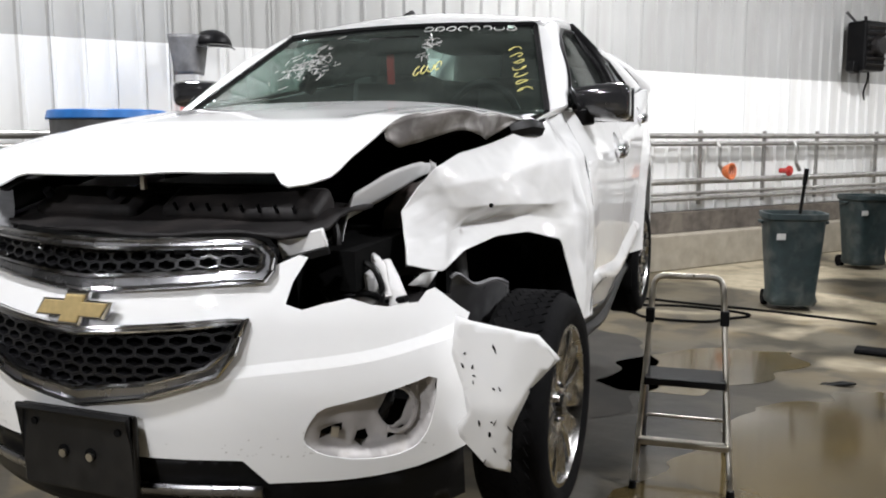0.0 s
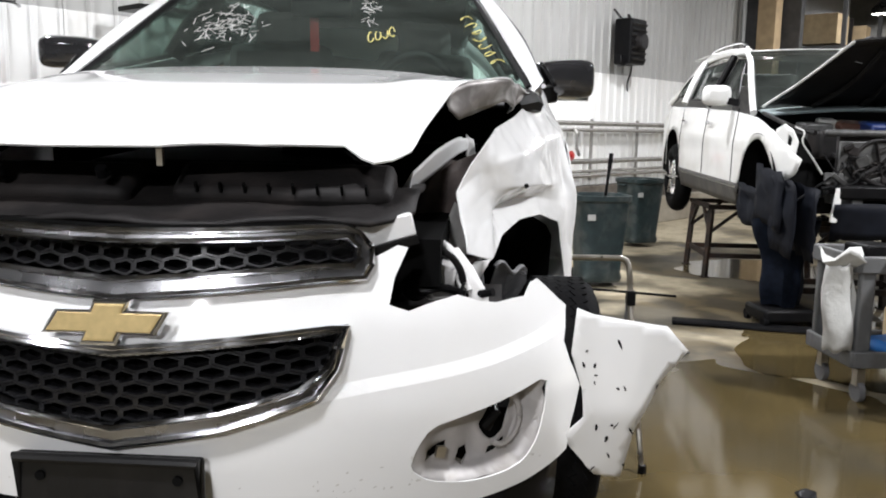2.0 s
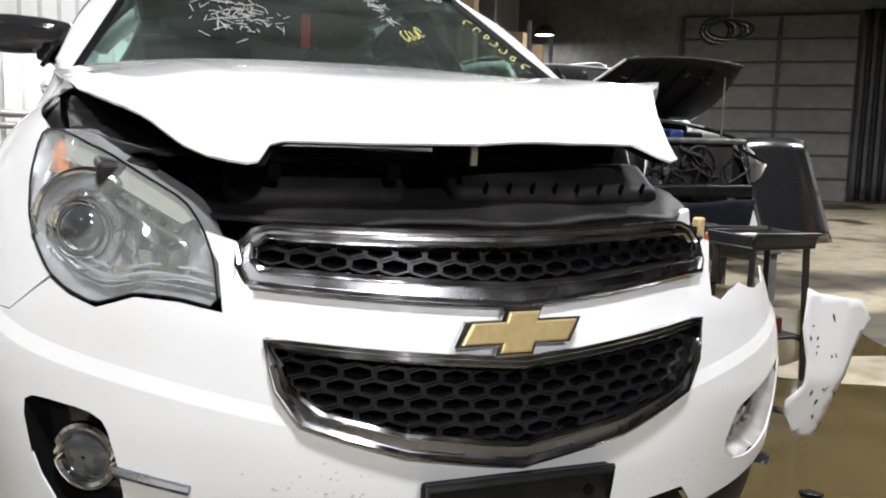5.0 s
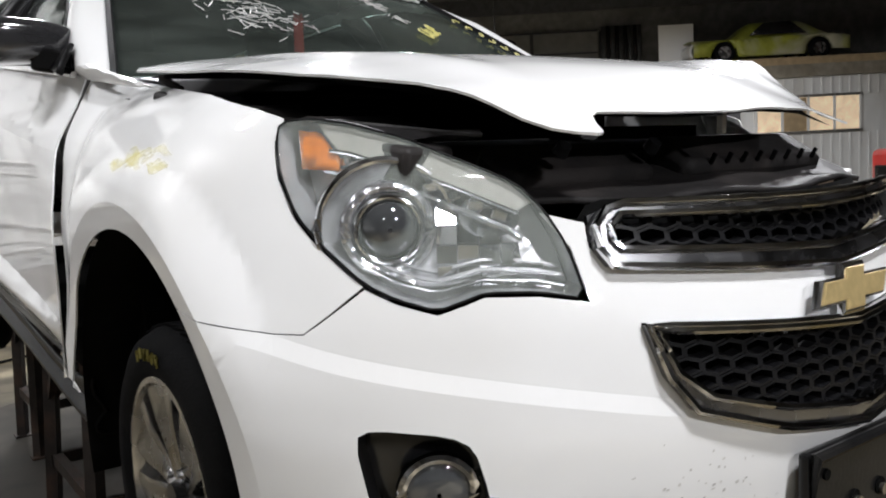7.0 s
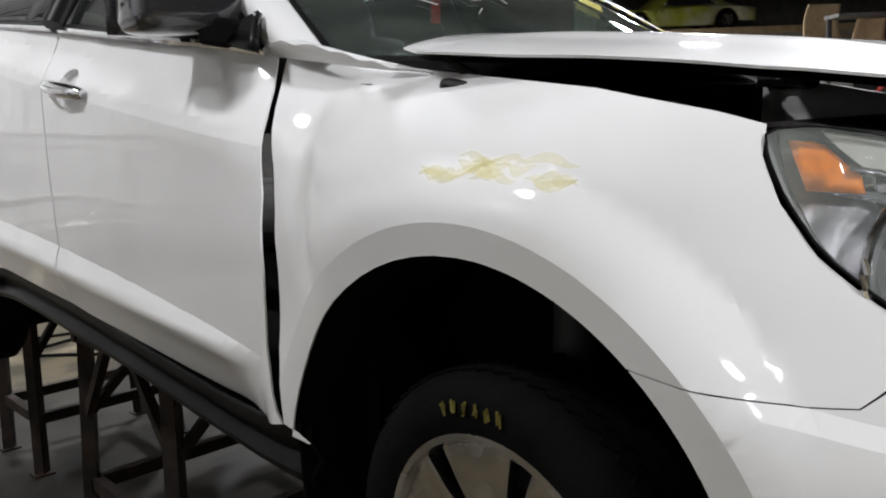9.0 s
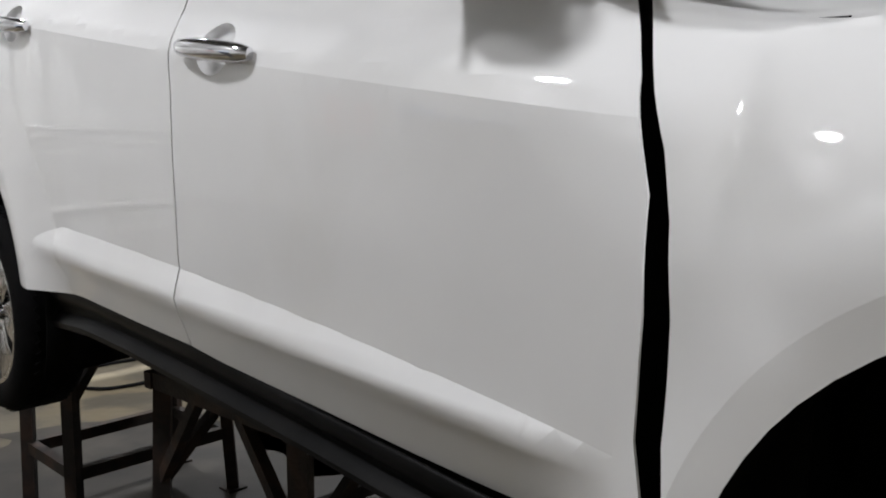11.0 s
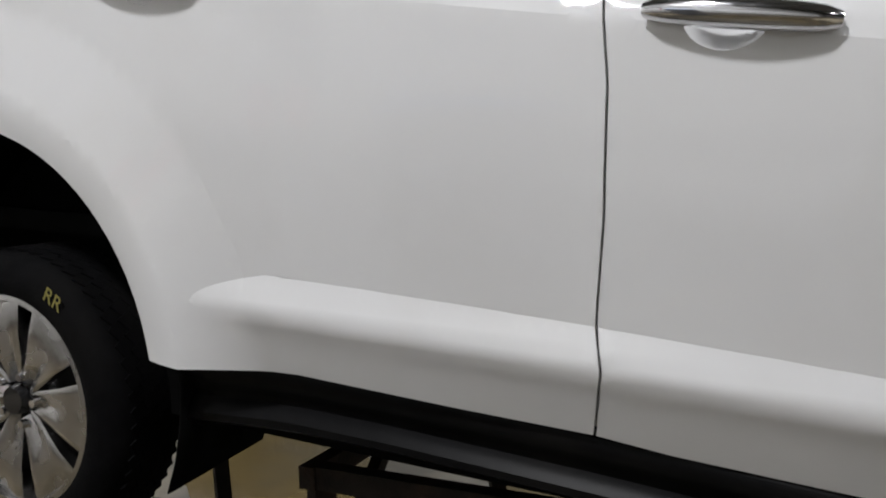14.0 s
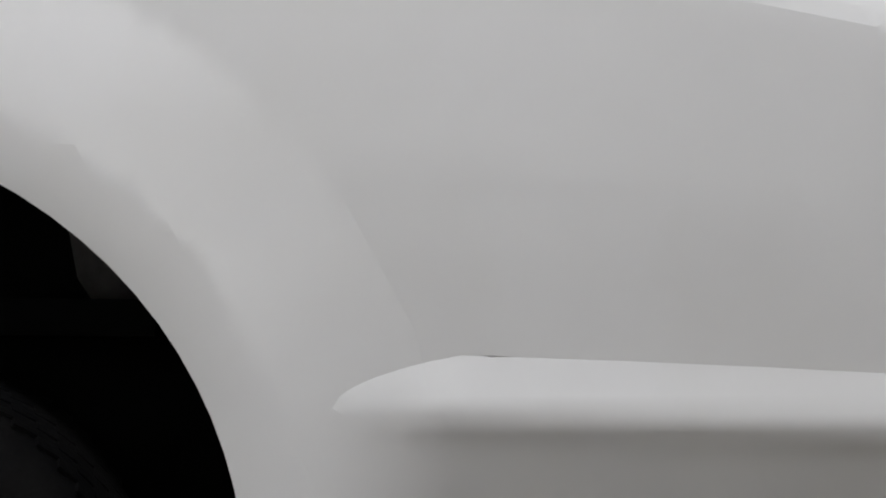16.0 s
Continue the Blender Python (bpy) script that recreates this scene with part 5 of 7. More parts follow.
part("bonnet_hinge", tube_bm([(.70, .2, .70), (.745, .26, .71), (.765, .32, .70), (.74, .38, .70)], [.03, .035, .03, .02], 8), BLACK, bonnet)
part("bonnet_hinge", tube_bm([(-.72, .15, .70), (-.735, .17, .715), (-.74, .20, .725)], .009, 8), DARKGREY, bonnet)
part("bonnet_latch", box_bm((.012, .012, .04), (.0, -.62, .618)), ALU, bonnet, smooth=False)

# slam panel and engine bay behind the gap
part("slam_panel", sheet_bm([(-.50, -.60), (-.42, -.66), (0, -.73), (.42, -.66), (.5, -.58), (.5, -.34), (-.5, -.36)], lambda x, y: (x, y, .507 + .035 * float(ramp(-.62, -.45, y)) + .008 * math.sin(17 * x) * math.sin(21 * y)), (), .05, centre=(0, -.4, -2)), DUCT, car, "black plastic cover over the slam panel", solid=.01)
for xx, ww, zz in ((-.27, .34, .55), (.22, .46, .555)):
    part("air_duct_cover", box_bm((ww, .12, .07), (xx, -.50, zz - .015), Euler((.5, 0, 0)).to_matrix()), DUCT, car, bevel=.02)
for k in range(8):
    part("cover_rib", box_bm((.005, .008, .022), (.05 + k * .05, -.568, .55), Euler((.5, 0, 0)).to_matrix()), VOID, car, smooth=False)
for xx in (-.36, -.14):
    part("cover_clip", cyl_bm(.014, .012, .02, pose(xx, -.58, .58, 40), 12), BLACK, car)
# black slab under the bonnet, the bay's shade painted in
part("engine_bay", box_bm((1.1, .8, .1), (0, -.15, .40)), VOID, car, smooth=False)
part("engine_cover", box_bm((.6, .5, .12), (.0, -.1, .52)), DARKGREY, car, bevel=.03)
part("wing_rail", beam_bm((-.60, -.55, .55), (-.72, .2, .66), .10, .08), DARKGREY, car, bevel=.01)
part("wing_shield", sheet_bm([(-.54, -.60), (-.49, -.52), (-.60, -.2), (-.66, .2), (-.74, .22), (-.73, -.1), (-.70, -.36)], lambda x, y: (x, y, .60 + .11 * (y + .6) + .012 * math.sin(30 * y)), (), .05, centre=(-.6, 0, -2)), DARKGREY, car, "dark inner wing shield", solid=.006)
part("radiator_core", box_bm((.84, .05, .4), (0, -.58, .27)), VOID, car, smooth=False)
# added black slab that darkens the hollow behind the bumper
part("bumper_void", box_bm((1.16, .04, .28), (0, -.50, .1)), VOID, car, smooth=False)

# fog lamps
fg = part("fog_lamp", sheet_bm([(a, b) for a, b in FOG_R], on_skin(-.05), (), .03), GLOSSBLACK, car, "round fog lamp in a black recess")
fe = [on_skin(0)(*p) for p in densify(FOG_R, .03)]
fi = [on_skin(-.05)(*p) for p in densify(FOG_R, .03)]
part("recess_wall", grid_bm(len(fe), 1, lambda u, v: (fe, fi)[int(v)][int(round(u * len(fe))) % len(fe)]), BLACK, fg)
fm = Matrix.Translation(on_skin(-.03)(-.735, .115)) @ Vector((-.5, -.85, 0)).to_track_quat('Z', 'Y').to_matrix().to_4x4()
part("lamp_ring", tube_bm([fm @ Vector((math.cos(a) * .052, math.sin(a) * .052, .01)) for a in np.linspace(0, 2 * math.pi, 28, endpoint=False)], .009, 8, closed=True), CHROME, fg)
part("lamp_glass", grid_bm(20, 6, lambda u, v: fm @ Vector((math.cos(6.2832 * u) * .05 * math.cos(v * 1.5), math.sin(6.2832 * u) * .05 * math.cos(v * 1.5), .02 * math.sin(v * 1.5)))), bpy.data.materials["smoked_projector_lens"], fg)
part("chrome_blade", tube_bm([on_skin(.004)(-.67 + .13 * t_, .108 - .02 * t_) for t_ in np.linspace(0, 1, 8)], .008, 6), SATIN, fg)
FOG_EDGE = np.array(densify(FOG_L, .012))


def pocket_fn(u, z):
    """A shallow pocket that opens smoothly from the inner side."""
    d = float(np.hypot(FOG_EDGE[:, 0] - u, FOG_EDGE[:, 1] - z).min())
    return on_skin(-.004 - .05 * float(ramp(0, .022, d)) * float(ramp(.0, .15, u - .53)) + .006 * math.sin(60 * u) * float(ramp(.01, .03, d)))(u, z)


hole = [(.760 + .036 * math.cos(a) + .006 * math.sin(3 * a) + .012 * math.sin(a), .136 + .05 * math.sin(a) + .005 * math.cos(5 * a)) for a in np.linspace(0, 2 * math.pi, 20, endpoint=False)]
fl = part("fog_lamp_pocket", sheet_bm(FOG_L, pocket_fn, (hole, [(.575, .068), (.628, .082), (.63, .102), (.58, .09)], [(.655, .055), (.672, .04), (.692, .058), (.685, .08), (.664, .078)], [(.735, .052), (.785, .074), (.778, .085), (.738, .066)]), .014), FASCIA_IN, car, "empty fog lamp pocket with broken mounts", solid=.003)
part("broken_mount", tube_bm([Vector(on_skin(-.035)(.762 + .044 * math.cos(a), .130 + .054 * math.sin(a))) for a in np.linspace(-2.2, 1.6, 20)], .006, 6), FASCIA_IN, fl)
part("bulb_holder", tube_bm([on_skin(-.07)(.755, .155), on_skin(-.03)(.74, .15), on_skin(-.045)(.728, .115)], .011, 8), BLACK, fl)
part("metal_clip", box_bm((.018, .01, .022)), ALU, fl, smooth=False).matrix_basis = Matrix.Translation(on_skin(-.026)(.612, .084)) @ pose(0, 0, 0, 0, 10, 25)

# torn-off bumper corner
flap = [(.828, .332), (.862, .318), (.93, .306), (1.012, .292), (1.058, .24), (1.0, .175), (.955, .075), (.938, -.05), (.882, -.043), (.824, .03), (.818, .06), (.85, .1), (.845, .16), (.82, .24)]


def flap_y(x, z):
    """The loose corner is bent along two creases."""
    return -.605 + .22 * max(0, .115 - z) + .16 * max(0, x - .93 - .25 * (z - .1)) - .10 * max(0, .86 - x) + .012 * math.sin(11 * x + 9 * z)


part("torn_bumper_corner", sheet_bm(flap, lambda x, z: (x, flap_y(x, z), z), (), .02, centre=(.8, 2, .1)), PAINT, car, "torn white bumper corner with dark chips", solid=.004)
rnd8 = random.Random(12)
for k in range(24):
    x_, z_ = rnd8.uniform(.84, 1.0), rnd8.uniform(-.03, .27) ** 1.0
    if inside((x_, z_), flap):
        w_, h_, t_ = rnd8.uniform(.0015, .004), rnd8.uniform(.002, .011), rnd8.uniform(-.6, .6)
        part("paint_chip", sheet_bm([(x_ + w_ * math.cos(a) * (1 + .3 * math.sin(3 * a + k)) + t_ * h_ * math.sin(a), z_ + h_ * math.sin(a)) for a in np.linspace(0, 2 * math.pi, 9, endpoint=False)], lambda p, q: (p, flap_y(p, q) - .0014, q), (), .01, centre=(.8, 2, .1)), BLACK, car, smooth=False)

# crushed front wing and the torn-open lamp corner
CAGE = [[(.60, -.27, .57), (.565, -.313, .514), (.578, -.33, .46), (.592, -.345, .42), (.60, -.361, .382)],
        [(.631, -.225, .623), (.642, -.205, .565), (.645, -.192, .508), (.654, -.19, .44), (.658, -.25, .342)],
        [(.65, -.10, .652), (.70, -.09, .575), (.72, -.06, .498), (.645, -.07, .445), (.679, -.13, .382)],
        [(.70, .07, .674), (.76, .07, .58), (.79, .09, .486), (.705, .06, .452), (.724, .02, .398)],
        [(.738, .24, .702), (.80, .24, .60), (.825, .244, .468), (.775, .18, .44), (.786, .14, .395)],
        [(.775, .40, .724), (.845, .41, .60), (.868, .42, .46), (.868, .38, .40), (.85, .30, .346)]]
CAGE.append([skin(2.03, .742, 1), skin(1.94, .60, 1), skin(1.91, .42, 1), skin(1.91, .2, 1, -.008), skin(1.89, .05, 1, -.008)])
CAGE.append([skin(2.113, .752, 1), skin(2.044, .60, 1), skin(2.003, .42, 1), skin(2.004, .2, 1), skin(1.958, .05, 1)])
cbm = bmesh.new()
cv = [[cbm.verts.new([float(k) for k in p]) for p in col] for col in CAGE]
for c0, c1 in zip(cv, cv[1:]):
    for k in range(4):
        cbm.faces.new((c0[k], c1[k], c1[k + 1], c0[k + 1]))
bmesh.ops.recalc_face_normals(cbm, faces=cbm.faces[:])
if sum(f.normal.x for f in cbm.faces) < 0:
    bmesh.ops.reverse_faces(cbm, faces=cbm.faces[:])
cwing = part("crushed_wing", cbm, PAINT, car, "crumpled white front wing with sharp folds")
cwing.modifiers.new("round", 'SUBSURF').levels = 4
cwing.modifiers["round"].render_levels = 4
cwing.modifiers["round"].subdivision_type = 'SIMPLE'
sm = cwing.modifiers.new("soft_folds", 'SMOOTH')
sm.factor, sm.iterations = .5, 5
tx_ = bpy.data.textures.new("crumple", 'CLOUDS')
tx_.noise_scale = .16
dm = cwing.modifiers.new("crumple", 'DISPLACE')
dm.texture, dm.strength, dm.mid_level = tx_, .014, .5
tx2 = bpy.data.textures.new("fine_crumple", 'CLOUDS')
tx2.noise_scale = .05
dm2 = cwing.modifiers.new("fine_crumple", 'DISPLACE')
dm2.texture, dm2.strength, dm2.mid_level = tx2, .005, .5
so = cwing.modifiers.new("thickness", 'SOLIDIFY')
so.thickness, so.offset = .003, -1


def ribbon(pts_, widths, n=26):
    """A bent strip of sheet metal along a line, with a width and direction at each place."""
    t0 = np.linspace(0, 1, len(pts_))

    def fn(u, v):
        c = np.array([np.interp(u, t0, [p[k] for p in pts_]) for k in range(3)])
        w = np.array([np.interp(u, t0, [p[k] for p in widths]) for k in range(3)])
        return tuple(c + w * (v - .5) * (1 + .12 * math.sin(9 * u) * (v > .5)) + .003 * math.sin(17 * u + 4 * v))
    return grid_bm(n, 5, fn)


part("bent_inner_rail", ribbon([(.585, -.15, .615), (.555, -.18, .605), (.505, -.29, .575), (.455, -.40, .535), (.435, -.43, .47), (.42, -.43, .40), (.425, -.42, .33)], [(.0, .02, .03), (.02, .02, .05), (.03, -.01, .075), (.05, .0, .085), (.055, .0, .05), (.05, .02, .02), (.035, .02, .02)]), PAINT, car, "bent white inner rail", solid=.004)
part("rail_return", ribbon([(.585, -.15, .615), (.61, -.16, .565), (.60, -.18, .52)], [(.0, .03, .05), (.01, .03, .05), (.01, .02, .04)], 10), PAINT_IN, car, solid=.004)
part("inner_wing_panel", sheet_bm([(0, 0), (.13, -.02), (.15, .12), (.08, .17), (.02, .10)], lambda a, b: (.46 + a, -.24 + .6 * a + .01 * math.sin(30 * b), .40 + b + .2 * a), (), .04, centre=(.5, 1, .3), jitter=.3), mat("rusty_dark_panel", (.07, .055, .05), rough=.6, noise_amt=.4, noise_scale=14, stain=(.03, .03, .03), stain_amt=.6, stain_scale=8), car, "dark bent inner panel", solid=.004)
part("wing_shard", sheet_bm([(0, .016), (.035, .038), (.072, .049), (.046, -.002)], lambda a, b: (.581 + a, -.31 + .5 * a, .30 + b + .01 * math.sin(40 * a)), (), .03, centre=(.5, 1, .3)), PAINT, car, solid=.003)
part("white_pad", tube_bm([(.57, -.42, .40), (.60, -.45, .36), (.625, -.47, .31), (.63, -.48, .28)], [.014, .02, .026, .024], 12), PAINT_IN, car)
# black slab added behind the torn corner to block light
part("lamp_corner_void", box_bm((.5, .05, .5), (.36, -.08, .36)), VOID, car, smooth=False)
part("lamp_corner_floor", box_bm((.30, .30, .02), (.53, -.40, .275)), DARKGREY, car, smooth=False)
part("lamp_bracket_strip", box_bm((.115, .02, .048), (.445, -.61, .477), Euler((0, -.24, .3)).to_matrix()), PAINT, car, bevel=.005)
part("lamp_bracket_strip", box_bm((.12, .018, .016), (.452, -.615, .446), Euler((0, -.24, .3)).to_matrix()), BLACK, car)
lc = Matrix.Translation((.541, -.466, .35))
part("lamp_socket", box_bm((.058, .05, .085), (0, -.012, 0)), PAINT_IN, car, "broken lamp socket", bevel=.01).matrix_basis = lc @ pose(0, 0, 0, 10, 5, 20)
part("socket_hoop", tube_bm([lc @ Vector((math.cos(a) * .055, -.035, -.01 + math.sin(a) * .075)) for a in np.linspace(-.3, 3.45, 18)], .008, 8), BLACK, car)
part("socket_shell", cyl_bm(.05, .03, .09, lc @ pose(-.1, .02, -.02, 70, 20), 18), BLACK, car, bevel=.006)
part("apron_panel", sheet_bm([(.43, .40), (.46, .50), (.50, .535), (.555, .575), (.62, .60), (.615, .55), (.585, .50), (.60, .42), (.62, .33), (.50, .31)], lambda a, b: (a, -.20 + .02 * math.sin(22 * a + 9 * b) + .05 * (b - .4), b), (), .03, centre=(.5, 1, .4), jitter=.3), mat("brown_primed_panel", (.12, .095, .088), rough=.5, noise_amt=.4, noise_scale=16, stain=(.02, .018, .018), stain_amt=.6, stain_scale=9), car, "dark brown inner wing panel, buckled", solid=.003)
part("apron_brace", sheet_bm([(.528, .352), (.535, .40), (.545, .44), (.563, .485), (.58, .47), (.592, .42), (.61, .355)], lambda a, b: (a, -.262 + .25 * (a - .53), b), (), .025, centre=(.5, 1, .4)), mat("dull_grey_primer", (.33, .32, .31), rough=.5, noise_amt=.3, noise_scale=14), car, "grey primed brace behind the wing", solid=.004)
part("bulb_holder", cyl_bm(.026, .03, .05, Matrix.Translation((.492, -.50, .335)) @ pose(0, 0, 0, 75, 0, 15), 18), BLACK, car, "black round bulb holder", bevel=.006)
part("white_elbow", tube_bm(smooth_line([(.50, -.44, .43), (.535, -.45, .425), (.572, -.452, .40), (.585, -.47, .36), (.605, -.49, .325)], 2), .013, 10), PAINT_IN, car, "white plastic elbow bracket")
part("alloy_bracket", beam_bm((.44, -.52, .375), (.515, -.50, .36), .018, .012), ALU, car)
part("dangling_loom", tube_bm(smooth_line([(.46, -.5, .37), (.5, -.53, .33), (.56, -.52, .345), (.6, -.47, .31), (.66, -.5, .33)], 2), .009, 8), BLACK, car)
part("dangling_loom", tube_bm(smooth_line([(.44, -.45, .52), (.47, -.48, .44), (.45, -.5, .38), (.49, -.5, .33)], 2), .011, 8), DARKGREY, car)
part("punched_hole", cyl_bm(.007, .005, .006, Matrix.Translation((.739, -.068, .503)) @ Vector((.7, -.7, .1)).to_track_quat('Z', 'Y').to_matrix().to_4x4(), 14), VOID, car)
LINERM = mat("glossy_grey_liner", (.06, .06, .062), rough=.25, coat=.5, noise_amt=.3, noise_scale=12, stain=(.15, .15, .15), stain_amt=.5, stain_scale=5)
part("loose_liner", grid_bm(18, 14, lambda u, v: (.662 + .085 * u - .035 * v * (1 - u) - .02 * math.sin(math.pi * u) * v, -.20 + .25 * u - .06 * math.sin(math.pi * u) + .02 * v, .318 - .07 * u * u - .15 * v + .012 * math.sin(9 * u))), LINERM, car, "loose grey arch liner", solid=.004)
part("liner_flange", tube_bm([(.662 + .085 * u, -.203 + .25 * u - .06 * math.sin(math.pi * u), .318 - .07 * u * u + .012 * math.sin(9 * u)) for u in np.linspace(0, 1, 14)], .006, 6), MIDGREY, car)

# wheels


def wheel(hub, sd):
    x0, y0, z0 = hub
    w = part("wheel", cyl_bm(.03, .03, .1, Matrix.Rotation(radians(90), 4, 'Y'), 20), MIDGREY, car, "silver alloy wheel with black tyre")
    w.matrix_basis = Matrix.Translation(hub) @ Matrix.Rotation(0 if sd > 0 else math.pi, 4, 'Z')
    prof_ = [(-.08, .235), (-.088, .26), (-.09, .29), (-.082, .318), (-.06, .334), (.01, .338), (.075, .334), (.106, .318), (.12, .288), (.118, .26), (.108, .238)]
    bm = bmesh.new()
    n = 64
    rings = [[bm.verts.new((x_ - .02, math.cos(2 * math.pi * k / n) * r_, math.sin(2 * math.pi * k / n) * r_)) for x_, r_ in prof_] for k in range(n)]
    for k in range(n):
        a, b = rings[k], rings[(k + 1) % n]
        for j in range(len(prof_) - 1):
            bm.faces.new((a[j], a[j + 1], b[j + 1], b[j]))
    ty = part("tyre", bm, RUBBER, w, "worn black tyre")
    tr = bmesh.new()
    for k in range(60):
        for j, xx in enumerate((-.062, -.03, .005, .04)):
            a = 2 * math.pi * (k + .5 * (j % 2)) / 60
            m = Matrix.Rotation(a, 4, 'X') @ Matrix.Translation((xx, 0, .337)) @ Matrix.Rotation(.5, 4, 'Z') @ Matrix.Diagonal((.034, .031, .004, 1))
            bmesh.ops.create_cube(tr, size=1, matrix=m)
    tagged(part("tread", tr, RUBBER, ty, smooth=False), kind="stuff")
    bm = bmesh.new()
    prof2 = [(.085, .236), (.094, .240), (.095, .228), (.08, .220), (.02, .21), (-.11, .205)]
    rings = [[bm.verts.new((x_ - .005, math.cos(2 * math.pi * k / n) * r_, math.sin(2 * math.pi * k / n) * r_)) for x_, r_ in prof2] for k in range(n)]
    for k in range(n):
        a, b = rings[k], rings[(k + 1) % n]
        for j in range(len(prof2) - 1):
            bm.faces.new((a[j], a[j + 1], b[j + 1], b[j]))
    part("rim", bm, ALLOY, w, "bright alloy rim")
    for k in range(7):
        a = 2 * math.pi * k / 7 + .2
        bm = bmesh.new()
        secs = [(.04, .024, .066), (.09, .036, .072), (.15, .054, .082), (.205, .074, .085), (.229, .082, .080)]
        rr = []
        for r_, hw, xo in secs:
            rr.append([bm.verts.new((xx, yy, r_)) for xx, yy in ((xo - .03, -hw), (xo - .004, -hw), (xo, -hw * .72), (xo - .012, 0), (xo, hw * .72), (xo - .004, hw), (xo - .03, hw))])
        for a_, b_ in zip(rr, rr[1:]):
            for j in range(6):
                bm.faces.new((a_[j], a_[j + 1], b_[j + 1], b_[j]))
        sp = part("spoke", bm, ALLOY, w, smooth=True)
        sp.matrix_basis = Matrix.Rotation(a, 4, 'X')
    part("centre_cap", cyl_bm(.036, .03, .02, pose(.072, 0, 0, 0, 90), 24), GLOSSBLACK, w)
    for k in range(5):
        a = 2 * math.pi * k / 5
        part("wheel_nut", cyl_bm(.011, .009, .03, pose(.062, math.cos(a) * .056, math.sin(a) * .056, 0, 90), 8), CHROME, w)
    part("brake_disc", cyl_bm(.16, .16, .02, pose(-.02, 0, 0, 0, 90), 32), BEAM, w)
    part("wheel_back", cyl_bm(.205, .205, .01, pose(-.09, 0, 0, 0, 90), 32), VOID, w)
    return w


for hub, sd in (((-.76, -.01, -.085), -1), ((.845, .03, -.105), 1), ((-.80, 2.93, -.08), -1), ((.665, 2.93, -.225), 1)):
    wh = wheel(hub, sd)
    if sd < 0 and hub[1] < 1:
        for k in range(6):
            a = radians(108 if hub[1] < 1 else 62) - k * .085
            part("tyre_mark", tube_bm([(.1005 + .002, math.cos(a + .03 * t_) * (.285 + .012 * math.sin(9 * t_ + k)), math.sin(a + .03 * t_) * (.285 + .012 * math.sin(9 * t_ + k))) for t_ in np.linspace(0, 1, 5)], .0028, 4), mat("dull_yellow_crayon", (.30, .26, .07), rough=.9) if "dull_yellow_crayon" not in bpy.data.materials else bpy.data.materials["dull_yellow_crayon"], wh)
tx = bpy.data.curves.new("crayon_letters", 'FONT')
tx.body, tx.size, tx.extrude, tx.align_x, tx.align_y = "RR", .046, .0006, 'CENTER', 'CENTER'
tx.materials.append(bpy.data.materials["dull_yellow_crayon"])
tob = new("crayon_letters", tx)
tob.parent = car
tob.matrix_basis = Matrix.Translation((-.9035, 2.762, .168)) @ Matrix.Rotation(radians(-90), 4, 'Z') @ Matrix.Rotation(radians(90), 4, 'X') @ Matrix.Rotation(radians(-28), 4, 'Z')
part("front_axle", bar_bm((-.72, 0, -.05), (.72, 0, -.05), .035), BEAM, car)
part("rear_axle", bar_bm((-.72, 2.93, -.07), (.72, 2.93, -.07), .045), BEAM, car)
for sd in (-1, 1):
    part("suspension_strut", bar_bm((sd * .62, 0, -.02), (sd * .56, .05, .45), .045), BEAM, car)



def settle(ob):
    """The body hangs down on its damaged side towards the tail."""
    me = ob.data
    co = np.empty(len(me.vertices) * 3, dtype=np.float32)
    me.vertices.foreach_get("co", co)
    p = co.reshape(-1, 3)
    w = ramp(-.3, .6, p[:, 0])
    up = ramp(.6, .95, p[:, 2])
    low, high = .15 * ramp(.5, 1.45, p[:, 1]), .12 * ramp(1.1, 2.7, p[:, 1])
    p[:, 2] -= w * (low + (high - low) * up)
    p[:, 0] -= w * .068 * np.maximum(0, p[:, 1] - .55)
    me.vertices.foreach_set("co", co)
    me.update()


for ob in car.children_recursive:
    if ob.type == 'MESH' and ob.matrix_basis == Matrix() and (ob.parent == car or ob.parent.matrix_basis == Matrix()):
        settle(ob)

# ---- steel stands under the car ----


def trestle(name, matrix, w, d, h, label, group):
    """A welded stand: four square legs, rails and slanting braces."""
    t = thing(name, matrix, label, "stand", group)
    for sx_ in (-1, 1):
        for sy_ in (-1, 1):
            part("leg", beam_bm((sx_ * w / 2, sy_ * d / 2, 0), (sx_ * w / 2 * .92, sy_ * d / 2 * .92, h - .03), .05, .05), STEEL_RUST, t, smooth=False)
            part("foot_plate", box_bm((.09, .09, .012), (sx_ * w / 2, sy_ * d / 2, .006)), STEEL_RUST, t, smooth=False)
    for z_ in (.3 * h, h - .03):
        for sy_ in (-1, 1):
            part("rail", beam_bm((-w / 2, sy_ * d / 2 * .95, z_), (w / 2, sy_ * d / 2 * .95, z_), .04, .05), STEEL_RUST, t, smooth=False)
        for sx_ in (-1, 1):
            part("rail", beam_bm((sx_ * w / 2 * .95, -d / 2, z_), (sx_ * w / 2 * .95, d / 2, z_), .04, .05), STEEL_RUST, t, smooth=False)
    for sx_ in (-1, 1):
        for sy_ in (-1, 1):
            part("brace", beam_bm((sx_ * w / 2 * .93, sy_ * d / 2 * .95, h * .62), (sx_ * w / 2 * .35, sy_ * d / 2 * .95, h - .05), .032, .032), STEEL_RUST, t, smooth=False)
